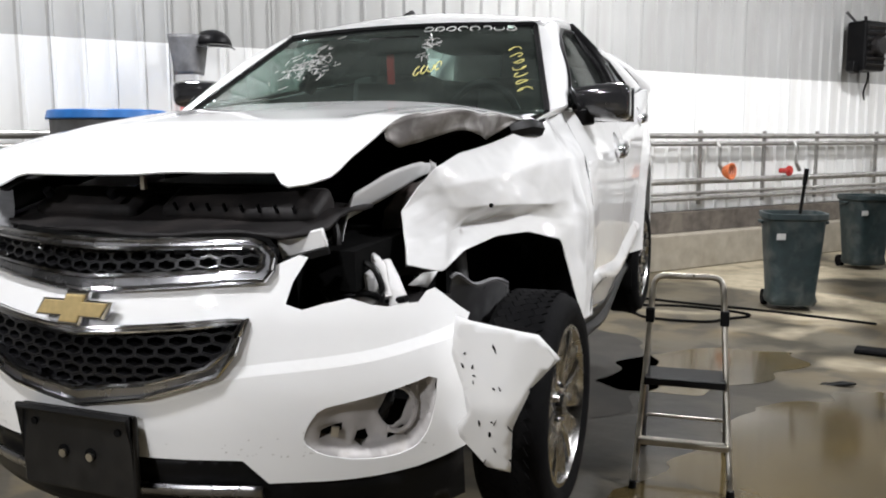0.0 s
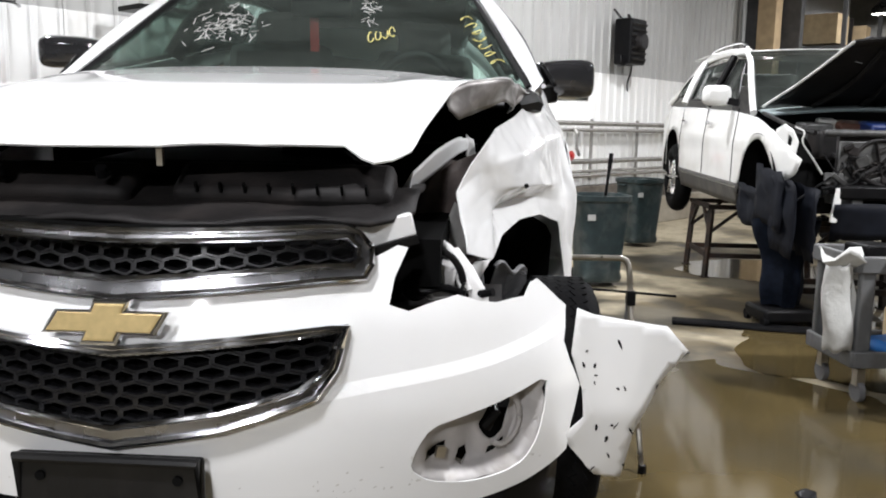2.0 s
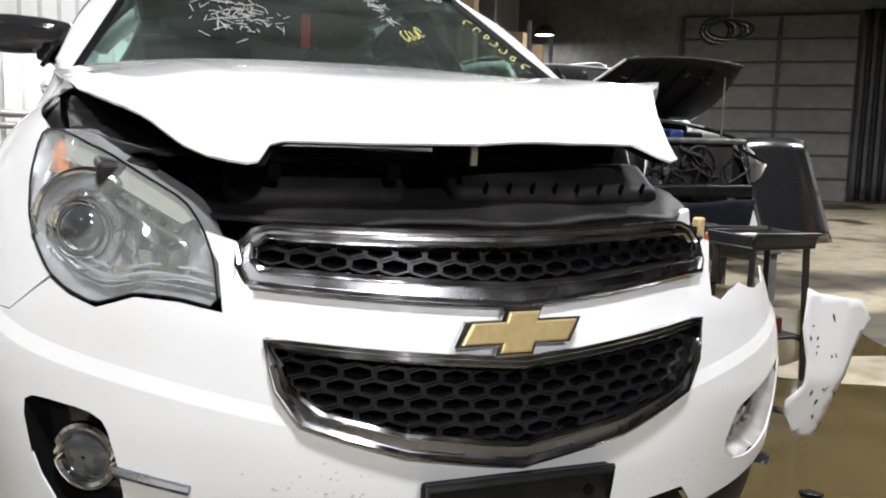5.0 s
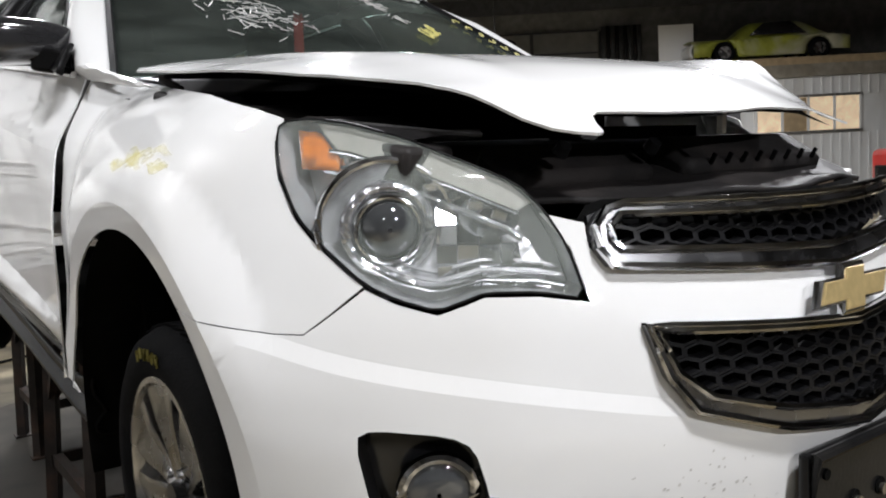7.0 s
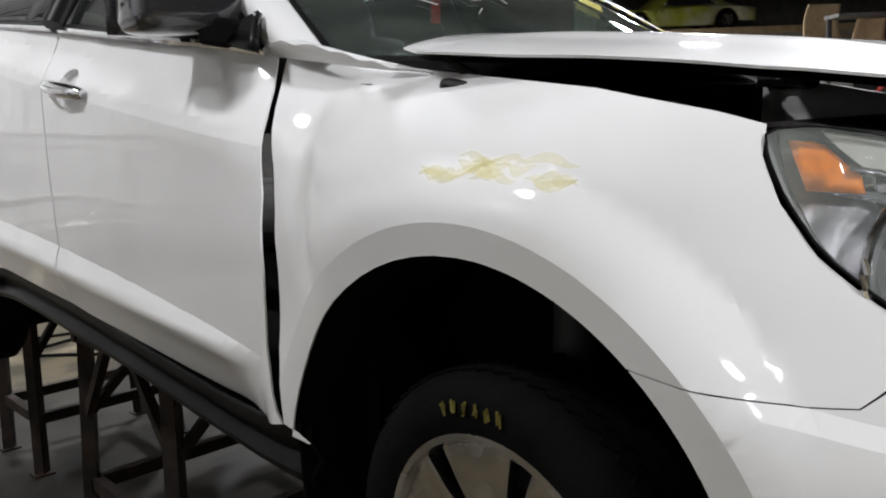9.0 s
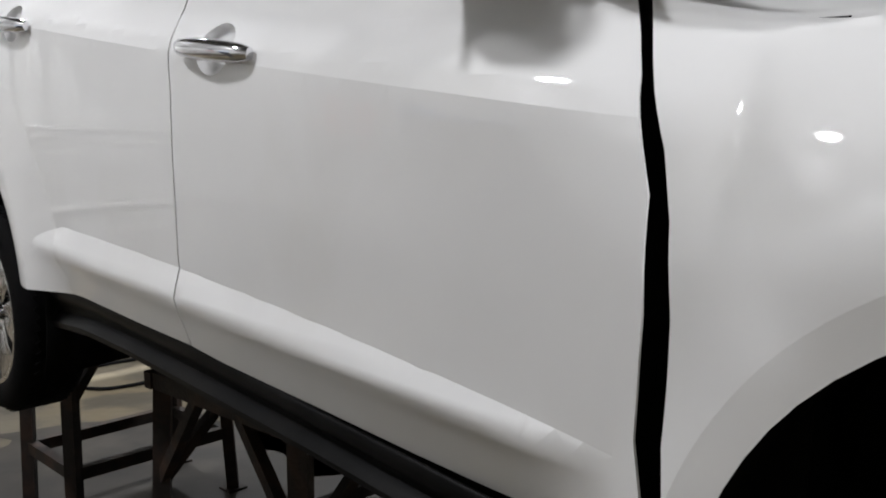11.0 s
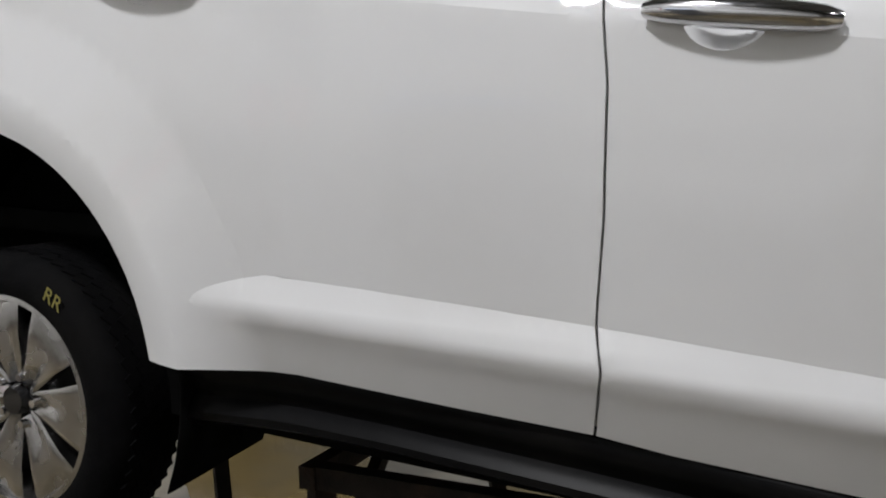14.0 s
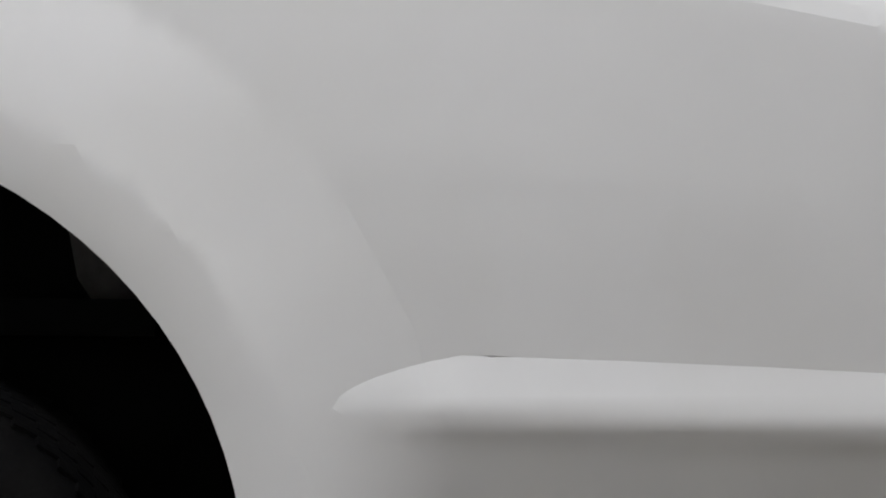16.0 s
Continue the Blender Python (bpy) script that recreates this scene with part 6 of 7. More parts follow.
            part("brace", beam_bm((sx_ * w / 2 * .95, sy_ * d / 2 * .93, h * .62), (sx_ * w / 2 * .95, sy_ * d / 2 * .3, h - .05), .032, .032), STEEL_RUST, t, smooth=False)
    return t


trestle("car_stand", pose(-.12, 1.95, 0, 0, 0, 0), 1.08, .75, .88, "rusty brown welded steel stand under the sills", "stands under the wrecked car")
trestle("car_stand", pose(-.2, 3.5, 0, 0, 0, 0), .7, .5, .90, "rusty brown welded steel stand under the tail", "stands under the wrecked car")
trestle("car_stand", pose(0, -.05, 0, 0, 0, 0), .8, .5, .80, "rusty brown welded steel stand under the front axle", "stands under the wrecked car")

# ---- step ladder ----
lad = thing("step_ladder", pose(1.14, 1.62, 0, 0, 0, 4), "small worn aluminium step ladder with one dark tread", "ladder")
for sd in (-1, 1):
    part("front_rail", tube_bm(smooth_line([(sd * .215, -.17, 0), (sd * .19, -.06, .38), (sd * .165, .02, .78), (sd * .16, .035, .92), (sd * .145, .04, .965), (sd * .11, .04, .975)], 2), .014, 8), ALU, lad)
    part("rear_leg", tube_bm([(sd * .205, .42, 0), (sd * .185, .2, .5), (sd * .17, .06, .8)], .012, 8), MIDGREY, lad)
    part("foot", cyl_bm(.02, .018, .04, pose(sd * .215, -.17, .02), 10), BLACK, lad)
    part("foot", cyl_bm(.02, .018, .04, pose(sd * .205, .42, .02), 10), BLACK, lad)
    part("hinge_collar", box_bm((.04, .05, .07), (sd * .167, .02, .79)), BLACK, lad, bevel=.006)
part("grab_bar", bar_bm((-.115, .04, .975), (.115, .04, .975), .014), ALU, lad)
part("tread", box_bm((.36, .22, .035), (0, .0, .50)), BLACK, lad, "dark ribbed tread", bevel=.006, smooth=False)
part("lower_rung", box_bm((.40, .05, .03), (0, -.12, .22)), ALU, lad, bevel=.006, smooth=False)
part("rear_rung", bar_bm((-.2, .33, .2), (.2, .33, .2), .009), ALU, lad)

# ---- wheeled bins ----


def bin_(matrix, label):
    b = thing("wheeled_bin", matrix, label, "bin", "wheeled bins")
    bm = bmesh.new()
    rings = []
    for z_, w_, d_ in ((.06, .21, .20), (.10, .225, .215), (.16, .21, .20), (.86, .265, .26), (.88, .285, .28), (.93, .285, .28), (.93, .262, .257), (.2, .2, .19)):
        ring = []
        for k in range(24):
            a = 2 * math.pi * k / 24
            c_, s_ = math.cos(a), math.sin(a)
            ring.append(bm.verts.new((w_ * math.copysign(abs(c_) ** .45, c_), d_ * math.copysign(abs(s_) ** .45, s_), z_)))
        rings.append(ring)
    for a_, b_ in zip(rings, rings[1:]):
        for k in range(24):
            bm.faces.new((a_[k], a_[(k + 1) % 24], b_[(k + 1) % 24], b_[k]))
    bm.faces.new(rings[0][::-1])
    bm.faces.new(rings[-1])
    part("tub", bm, BINM, b)
    for sd in (-1, 1):
        part("wheel", cyl_bm(.075, .075, .05, pose(sd * .19, .2, .075, 0, 90), 20), RUBBER, b)
        part("side_grip", box_bm((.03, .16, .03), (sd * .29, 0, .84)), BINM, b, bevel=.008)
    part("label_patch", box_bm((.08, .004, .06), (-.16, -.262, .72)), BAGM, b, smooth=False)
    return b


bin_(pose(1.70, 6.25, 0, 0, 0, 12), "dark green wheeled bin with a broom in it")
bin_(pose(2.62, 9.35, 0, 0, 0, 25), "dark green wheeled bin by the ribbed wall")
broom = thing("broom", pose(1.70, 6.3, .25, 4, 5, 0), "black-handled broom standing in the bin", "broom")
part("handle", bar_bm((0, 0, 0), (0, 0, 1.08), .016), BLACK, broom)
part("grip", bar_bm((0, 0, .95), (0, 0, 1.1), .022), RUBBER, broom)

# ---- puddles ----
MUD = mat("muddy_water", (.085, .063, .027), rough=.10, noise_amt=.35, noise_scale=1.2, stain=(.05, .045, .034), stain_amt=.7, stain_scale=.9)


def puddle(pts, seed=1):
    """A shallow pool with a ragged rim."""
    rnd = random.Random(seed)
    loop = []
    for k, p in enumerate(densify(rounded(pts, 2), .16)):
        r_ = .07 * math.sin(2.1 * k + seed) + .05 * math.sin(.83 * k) + rnd.uniform(-.05, .05)
        loop.append((p[0] + r_, p[1] + r_ * math.cos(k)))
    o = part("puddle", sheet_bm(rounded(loop, 1), lambda a, b: (a, b, .003), (), .4, centre=(0, 0, -5)), MUD, None, smooth=False)
    return tagged(o, "shallow muddy puddle on the concrete floor", "puddle", "puddles", "structure")


puddle([(.6, -1.2), (2.6, -1.7), (4.8, -.8), (4.4, 1.6), (3.2, 2.4), (2.6, 3.1), (2.1, 3.6), (1.45, 2.9), (1.2, 2.2), (.9, 1.2)])
puddle([(.4, 2.9), (1.0, 3.0), (1.55, 3.5), (1.8, 4.3), (1.3, 4.5), (.7, 4.1)])
puddle([(2.2, 3.4), (3.2, 2.7), (4.9, 2.6), (5.4, 4.2), (4.4, 5.0), (2.8, 4.6)], 5)
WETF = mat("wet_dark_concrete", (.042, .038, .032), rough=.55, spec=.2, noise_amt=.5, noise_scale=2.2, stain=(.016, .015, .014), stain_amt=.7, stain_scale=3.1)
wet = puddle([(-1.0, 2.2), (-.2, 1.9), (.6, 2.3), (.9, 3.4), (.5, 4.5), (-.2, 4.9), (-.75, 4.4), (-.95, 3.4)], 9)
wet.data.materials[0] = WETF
puddle([(2.6, 7.0), (3.9, 6.6), (4.8, 7.4), (4.4, 8.3), (3.1, 8.2)])

# ---- floor clutter ----
matm = thing("floor_strip", pose(2.75, 4.5, 0, 0, 0, -12), "dark rubber strip lying on the wet floor", "mat")
part("strip", grid_bm(30, 6, lambda u, v: (-.62 + 1.35 * u, -.09 + .18 * v, .03 + .012 * math.sin(8 * u) * math.sin(3 * v))), RUBBER, matm, solid=.03)
for k, (cx, cy, sz) in enumerate(((1.95, 3.6, .11), (2.25, 1.1, .07), (2.05, 1.28, .05), (2.9, 1.7, .06), (1.62, 1.1, .05), (2.2, .7, .08))):
    sc = thing("floor_scrap", pose(cx, cy, 0, 0, 0, 40 * k), "broken black plastic scrap on the floor", "scrap", "floor scraps")
    part("shard", sheet_bm([(-sz, -.03), (sz * .6, -.04), (sz, .0), (sz * .3, .05), (-sz * .8, .03)], lambda a, b: (a, b, .012 + .012 * math.sin(20 * a)), (), .03, centre=(0, 0, -1)), BLACK, sc, solid=.01)
hose = thing("floor_hose", pose(0, 0, 0), "thin black air hose looped on the floor", "hose")
part("loop", tube_bm([(.75 + .55 * math.cos(a) * (1 + .2 * math.sin(3 * a)), 5.6 + .35 * math.sin(a), .012) for a in np.linspace(0, 6.9, 60)], .012, 6), RUBBER, hose)
part("tail", tube_bm(smooth_line([(-.6, 6.0, .012), (.1, 6.3, .012), (.8, 6.1, .012), (1.5, 6.0, .012), (2.4, 5.7, .012)], 3), .012, 6), RUBBER, hose)


# ---- second car, stripped at the front ----
SUV = Matrix.Translation((3.84, 4.93, 1.09)) @ Matrix.Rotation(radians(1.05), 4, 'X') @ Matrix.Rotation(radians(.6), 4, 'Z') @ Matrix.Scale(1.084, 4)
suv = thing("stripped_car", SUV, "dusty white car with bonnet propped open and front end stripped", "car")


SILLM = mat("dusty_grey_sill_plastic", (.055, .053, .05), rough=.6, noise_amt=.3, noise_scale=7, stain=(.12, .11, .095), stain_amt=.5, stain_scale=5)


def tall(z):
    return z if z < .66 else .66 + (z - .66) * 1.26


def suv_side(sd):
    """Side of the second car: y along, z up from the hub."""
    def fn(y, z):
        x = .95 - .03 * float(ramp(.3, .62, z)) - .06 * float(ramp(-.05, -.3, z)) - .10 * float(ramp(-.2, -.75, y)) - .12 * float(ramp(3.2, 3.9, y)) - .55 * max(0, z - .62) - .2 * max(0, z - .62) ** 2
        return (sd * x, y, tall(z))
    return fn


def arch_yz(c, r, z0, n=14):
    a0 = math.asin(z0 / r)
    return [(c + r * math.cos(math.pi - a0 - (math.pi - 2 * a0) * k / n), r * math.sin(math.pi - a0 - (math.pi - 2 * a0) * k / n)) for k in range(n + 1)]


for sd in (-1, 1):
    fn = suv_side(sd)
    low = [(-.52, .12), (-.42, .12)] + arch_yz(0, .40, .06) + [(.5, -.02), (2.5, -.02)] + arch_yz(3.02, .42, .0) + [(3.9, .0), (4.02, .3), (3.98, .62), (3.6, .67), (2.0, .645), (.7, .61), (.1, .56), (-.3, .47), (-.55, .33), (-.7, .28), (-.62, .17)]
    side = part("side_panel", sheet_bm(low, fn, (), .07, centre=(0, 1.7, .3)), PAINT2, suv, "white side with door lines", solid=.006)
    for yy in (.62, 1.62, 2.62):
        part("door_gap", tube_bm([tuple(Vector(fn(yy + (.06 if yy > 2.5 and z_ < .2 else 0), z_)) + Vector((sd * .001, 0, 0))) for z_ in np.linspace(.02, .63, 10)], .005, 4), BLACK, side)
    for yy in (1.42, 2.42):
        part("door_handle", bar_bm(Vector(fn(yy - .09, .50)) + Vector((sd * .03, 0, 0)), Vector(fn(yy + .09, .51)) + Vector((sd * .03, 0, 0)), .014), CHROME, side)
    part("sill_cladding", sheet_bm([(.40, .02), (2.62, .02), (2.60, -.17), (.55, -.17)], lambda y, z, sd=sd: (sd * (.955 - .25 * max(0, -z)), y, z), (), .1, centre=(0, 1.7, .3)), SILLM, suv, "dark grey sill", solid=.02)
    for g_ in ([(.78, .68), (1.56, .70), (1.56, 1.0), (1.32, .99)], [(1.68, .70), (2.55, .72), (2.75, .98), (1.68, 1.01)], [(2.68, .73), (3.5, .76), (3.0, .98), (2.88, .98)]):
        part("side_window", sheet_bm(g_, fn, (), .12, centre=(0, 1.7, .3)), GLASS_DARK, suv, solid=.004, shadow=False)
        part("window_trim", tube_bm([fn(*p) for p in densify(g_, .1)], .009, 6, closed=True), BLACK, suv)
    for nm, pts_, r0 in (("windscreen_pillar", [(.86, .42, .60), (.78, .8, .80), (.67, 1.25, 1.02), (.65, 1.5, 1.06)], .04), ("centre_pillar", [(.93, 1.62, .66), (.78, 1.62, .9), (.70, 1.64, 1.03)], .05), ("rear_pillar", [(.92, 2.62, .69), (.80, 2.72, .9), (.68, 2.8, 1.03)], .05), ("roof_rail", [(.65, 1.4, 1.05), (.64, 2.2, 1.08), (.63, 3.0, 1.05), (.66, 3.5, .9), (.8, 3.85, .7)], .045), ("roof_bar", [(.6, 1.6, 1.10), (.6, 1.75, 1.15), (.59, 2.8, 1.15), (.59, 2.95, 1.09)], .014)):
        part(nm, tube_bm([(sd * x_, y_, tall(z_)) for x_, y_, z_ in smooth_line(pts_, 2)], r0 * (.7 if "pillar" in nm else .9), 10), {"roof_bar": CHROME, "centre_pillar": BLACK, "rear_pillar": PAINT2}.get(nm, PAINT2), suv)
    mh = part("door_mirror", box_bm((.24, .13, .17), (sd * 1.07, .78, .74)), PAINT2, suv, "white door mirror", bevel=.05)
    part("mirror_arm", beam_bm((sd * .90, .70, .68), (sd * 1.0, .76, .70), .05, .06), BLACK, mh)
    part("arch_liner", grid_bm(24, 2, lambda u, v, sd=sd: (sd * (.94 - .3 * v), math.cos(math.pi * (1.05 - 1.1 * u)) * .44, math.sin(math.pi * (1.05 - 1.1 * u)) * .44)), VOID, suv, solid=.004)
    part("arch_liner", grid_bm(24, 2, lambda u, v, sd=sd: (sd * (.94 - .3 * v), 3.02 + math.cos(math.pi * (1.05 - 1.1 * u)) * .44, math.sin(math.pi * (1.05 - 1.1 * u)) * .44)), VOID, suv, solid=.004)
part("roof", grid_bm(10, 14, lambda u, v: ((u - .5) * 1.32, 1.28 + 2.1 * v, 1.14 + .07 * math.sin(math.pi * min(1, v * 1.3 + .1) * .5) + .03 * (1 - (2 * u - 1) ** 2) - .12 * max(0, v - .6) ** 2)), PAINT2, suv, "white roof", solid=.01)
part("windscreen", grid_bm(12, 8, lambda u, v: ((u - .5) * 2 * (.84 - .17 * v), .44 + .84 * v - .1 * (1 - (2 * u - 1) ** 2), .62 + .53 * v)), GLASS_DARK, suv, "windscreen", solid=.004, shadow=False)
part("tailgate", grid_bm(10, 8, lambda u, v: ((u - .5) * 1.7 * (1 - .36 * float(ramp(.5, 1, v))), 3.95 - .5 * max(0, v - .5) * 2 * v, -.05 + 1.1 * v)), PAINT2, suv, solid=.01)
part("floor_pan", box_bm((1.7, 3.9, .12), (0, 1.7, -.08)), VOID, suv, smooth=False)
part("firewall", box_bm((1.7, .06, .7), (0, .46, .27)), VOID, suv, smooth=False)
for sx_ in (-.4, .4):
    part("seat_back", box_bm((.5, .16, .62), (sx_, 1.75, .55), Euler((-.2, 0, 0)).to_matrix()), SEATM, suv, bevel=.05)
# propped bonnet
HOODM = mat("bonnet_underside_black", (.014, .013, .0125), rough=.6, noise_amt=.4, noise_scale=6, bump=.2, bump_scale=20, spec=.2)


def hood(u, v):
    """The raised bonnet narrows towards its front edge, which is bowed."""
    x = (u - .5) * 2
    half = .80 - .25 * v ** 1.6
    return (x * half, .36 - 1.02 * v - .05 * (1 - x * x) * v, .645 + .43 * v - .05 * math.sin(math.pi * v) + .035 * (1 - x * x) * (.4 + .6 * v))


hd = part("bonnet", grid_bm(18, 14, hood), HOODM, suv, "bonnet propped open, dark underside", solid=.02)
part("bonnet_rim", tube_bm([tuple(Vector(hood(0, v)) + Vector((-.004, 0, .004))) for v in np.linspace(0, 1, 14)], .011, 6), PAINT2, hd, "worn white bonnet edge")
part("bonnet_rim", tube_bm([tuple(Vector(hood(u, 1)) + Vector((0, -.006, .004))) for u in np.linspace(0, 1, 16)], .014, 6), HOODM, hd)
part("bonnet_rim", tube_bm([tuple(Vector(hood(1, v)) + Vector((.004, 0, .004))) for v in np.linspace(0, 1, 14)], .006, 6), MIDGREY, hd, "worn bonnet edge")
for k in range(4):
    u_ = .2 + .2 * k
    part("underside_rib", tube_bm([tuple(Vector(hood(u_ + .05 * math.sin(3 * v + k), v)) - Vector((0, 0, .02))) for v in np.linspace(.1, .92, 9)], .022, 6), HOODM, hd)
rnd5 = random.Random(77)
for k in range(22):
    u_, v_ = rnd5.uniform(.1, .95), rnd5.uniform(.72, 1.0)
    p0 = Vector(hood(u_, v_)) + Vector((0, -.012, .012))
    p1 = p0 + Vector((rnd5.uniform(-.12, .12), rnd5.uniform(-.04, .02), rnd5.uniform(-.03, .035)))
    part("torn_trim", tube_bm([p0, p0.lerp(p1, .5) + Vector((0, 0, .012)), p1], rnd5.uniform(.003, .007), 5), (ALU, HOODM, MIDGREY)[k % 3], hd)
part("bonnet_prop", bar_bm((.56, -.45, .50), (.50, -.52, 1.03), .008), ALU, suv, "thin bonnet prop")
# the cowl's glassy reflection is painted in as pale blue
SCUT = mat("pale_blue_cowl_reflection", (.30, .36, .37), rough=.3, noise_amt=.3, noise_scale=9)
part("scuttle", grid_bm(16, 4, lambda u, v: ((u - .5) * 1.62, .42 - .30 * v - .06 * math.sin(math.pi * u), .605 + .05 * math.sin(math.pi * u) - .03 * v)), SCUT, suv, "scuttle with a pale reflection painted in", solid=.02)
part("wing_channel", tube_bm(smooth_line([(-.80, .34, .60), (-.83, .0, .555), (-.80, -.3, .50), (-.72, -.55, .46)], 2), .018, 8), DARKGREY, suv)
part("wing_channel", tube_bm(smooth_line([(.80, .34, .60), (.83, .0, .555), (.80, -.3, .50), (.72, -.55, .46)], 2), .018, 8), DARKGREY, suv)
TORNM = mat("torn_black_sheet", (.007, .008, .012), rough=.6, spec=.15, noise_amt=.4, noise_scale=11, stain=(.013, .016, .024), stain_amt=.5, stain_scale=4)
BLUEENG = mat("deep_blue_engine_plastic", (.012, .03, .13), rough=.45, noise_amt=.3, noise_scale=12)
GREYALU = mat("dusty_cast_alloy", (.10, .10, .098), rough=.5, metal=.4, noise_amt=.4, noise_scale=14, stain=(.03, .03, .03), stain_amt=.6, stain_scale=10)
eng = [("engine_block", (.62, .42, .34), (0, -.1, .27), GREYALU), ("blue_engine_cover", (.34, .26, .09), (-.02, -.08, .49), BLUEENG), ("blue_reservoir", (.14, .14, .11), (.24, -.2, .50), BLUEENG), ("battery", (.26, .18, .2), (.52, .0, .44), BLACK), ("fuse_box", (.22, .2, .14), (-.52, .02, .46), GREYALU), ("radiator_core", (1.16, .03, .40), (0, -.585, .25), DARKGREY), ("radiator_support", (1.36, .06, .05), (0, -.62, .465), GREYALU), ("crash_bar", (1.30, .08, .10), (.06, -.70, .06), BLACK), ("lower_support", (1.25, .06, .05), (.04, -.64, -.10), DARKGREY), ("coolant_tank", (.14, .14, .14), (-.38, .15, .49), BAGM), ("air_box", (.3, .28, .2), (-.48, -.28, .37), DARKGREY), ("copper_cover", (.2, .2, .06), (-.24, .08, .51), mat("rust_brown_cover", (.11, .05, .035), rough=.6, noise_amt=.3, noise_scale=15)), ("abs_block", (.12, .14, .12), (.38, .1, .5), GREYALU)]
for nm, sz, lcn, m_ in eng:
    part(nm, box_bm(sz, lcn, Euler((.03 * len(nm) % .2, .02, .04 * (len(nm) % 5) - .08)).to_matrix() if nm not in ("radiator_core", "radiator_support", "crash_bar", "lower_support") else None), m_, suv, bevel=.02)
for k in range(3):
    part("condenser_tank", box_bm((.34, .02, .3 + .04 * k), (-.40 + .40 * k, -.607, .26 - .01 * k)), (GREYALU, DARKGREY, DUCT)[k], suv, bevel=.012)
for k in range(26):
    rr = random.Random(k + 300)
    c_ = Vector((rr.uniform(-.62, .10), -.645 + rr.uniform(-.02, .02), rr.uniform(.08, .42)))
    part("crumpled_bracket", box_bm((rr.uniform(.03, .13), .02, rr.uniform(.02, .09)), c_, Euler((rr.uniform(-.4, .4), rr.uniform(-1.2, 1.2), rr.uniform(-.5, .5))).to_matrix()), (GREYALU, DUCT, BLACK)[k % 3], suv, bevel=.006)
part("bumper_beam_skin", grid_bm(14, 4, lambda u, v: ((u - .5) * 1.34 + .05, -.74 - .05 * math.sin(math.pi * u) + .05 * v, -.02 - .24 * v + .012 * math.sin(9 * u + 4 * v))), TORNM, suv, "dark lower bumper remains", solid=.01)
for sx_ in (-.30, .22):
    part("fan_shroud", tube_bm([(sx_ + .17 * math.cos(a), -.625, .25 + .17 * math.sin(a)) for a in np.linspace(0, 2 * math.pi, 28, endpoint=False)], .014, 6, closed=True), DUCT, suv)
    for k in range(6):
        a = k * math.pi / 3 + sx_
        part("fan_blade", beam_bm((sx_ + .02 * math.cos(a), -.62, .25 + .02 * math.sin(a)), (sx_ + .155 * math.cos(a), -.62, .25 + .155 * math.sin(a)), .085, .008), DUCT, suv)
for k in range(16):
    rr = random.Random(k + 40)
    p0 = (rr.uniform(-.68, .68), -.56 + rr.uniform(-.03, .1), rr.uniform(.28, .52))
    part("loose_hose", tube_bm(smooth_line([p0, (p0[0] + rr.uniform(-.12, .12), -.64, p0[2] - .06), (p0[0] + rr.uniform(-.22, .22), -.67, p0[2] - rr.uniform(.1, .22)), (p0[0] + rr.uniform(-.3, .3), -.63, p0[2] - rr.uniform(.15, .4))], 2), rr.uniform(.005, .016), 8), (BLACK, DARKGREY, DUCT)[k % 3], suv)
part("frame_rail", beam_bm((-.46, -.2, .0), (-.46, -.72, .02), .08, .12), GREYALU, suv, bevel=.01)
part("frame_rail", beam_bm((.50, -.2, .0), (.50, -.72, .02), .08, .12), GREYALU, suv, bevel=.01)
part("dangling_wing_edge", sheet_bm([(0, .06), (.10, .10), (.2, .06), (.27, -.02), (.24, -.13), (.15, -.19), (.05, -.16), (-.05, -.12)], lambda a, b: (-.92 + a * .25, -.34 - a * 1.0, .42 + b), ([(.15, .03), (.2, .0), (.19, -.06), (.14, -.04)],), .04, centre=(0, 1, .3)), PAINT2, suv, "bent white wing tip with a hole", solid=.006)
part("white_cable", tube_bm(smooth_line([(-.86, -.55, .50), (-.80, -.60, .47), (-.84, -.62, .40), (-.76, -.63, .30), (-.68, -.63, .18)], 2), .007, 6), BAGM, suv, "pale hanging cable")


def torn_sheet(x0, y0, z0, run, drop, seed):
    """Stiff sheet hanging in angular folds."""
    rr = random.Random(seed)
    bump = [[rr.uniform(-.03, .03) for _ in range(8)] for _ in range(8)]

    def fn(u, v):
        b = .6 * bump[round(u * 6)][round(v * 6)]
        return (x0 + .05 * u + b, y0 - run * u + .5 * b, z0 - drop * v - .05 * u + .5 * b)
    return grid_bm(6, 6, fn)


part("hanging_liner", torn_sheet(-.97, -.12, .22, .48, .42, 5), TORNM, suv, "loose dark arch liner", solid=.008)
part("hanging_liner", torn_sheet(-.93, -.40, .16, .34, .52, 8), TORNM, suv, "loose dark arch liner", solid=.008)
part("hanging_liner", torn_sheet(-.80, -.50, .12, .30, .50, 14), TORNM, suv, "loose dark arch liner", solid=.008)
part("hanging_liner", torn_sheet(-.99, .22, .06, .46, .30, 21), TORNM, suv, "loose dark arch liner", solid=.008)
part("wheel_hub", cyl_bm(.10, .09, .16, pose(-.72, 0, -.10, 0, 90), 20), GREYALU, suv, bevel=.012)
part("brake_disc", cyl_bm(.16, .16, .025, pose(-.80, 0, -.10, 0, 90), 28), GREYALU, suv)
part("strut", tube_bm([(-.66, 0, -.1), (-.62, .02, .2), (-.58, .04, .45)], .045, 10), BLACK, suv)
part("hanging_bracket", box_bm((.05, .02, .24), (-.60, -.72, -.03), Euler((0, .12, 0)).to_matrix()), PAINT2, suv, bevel=.006)


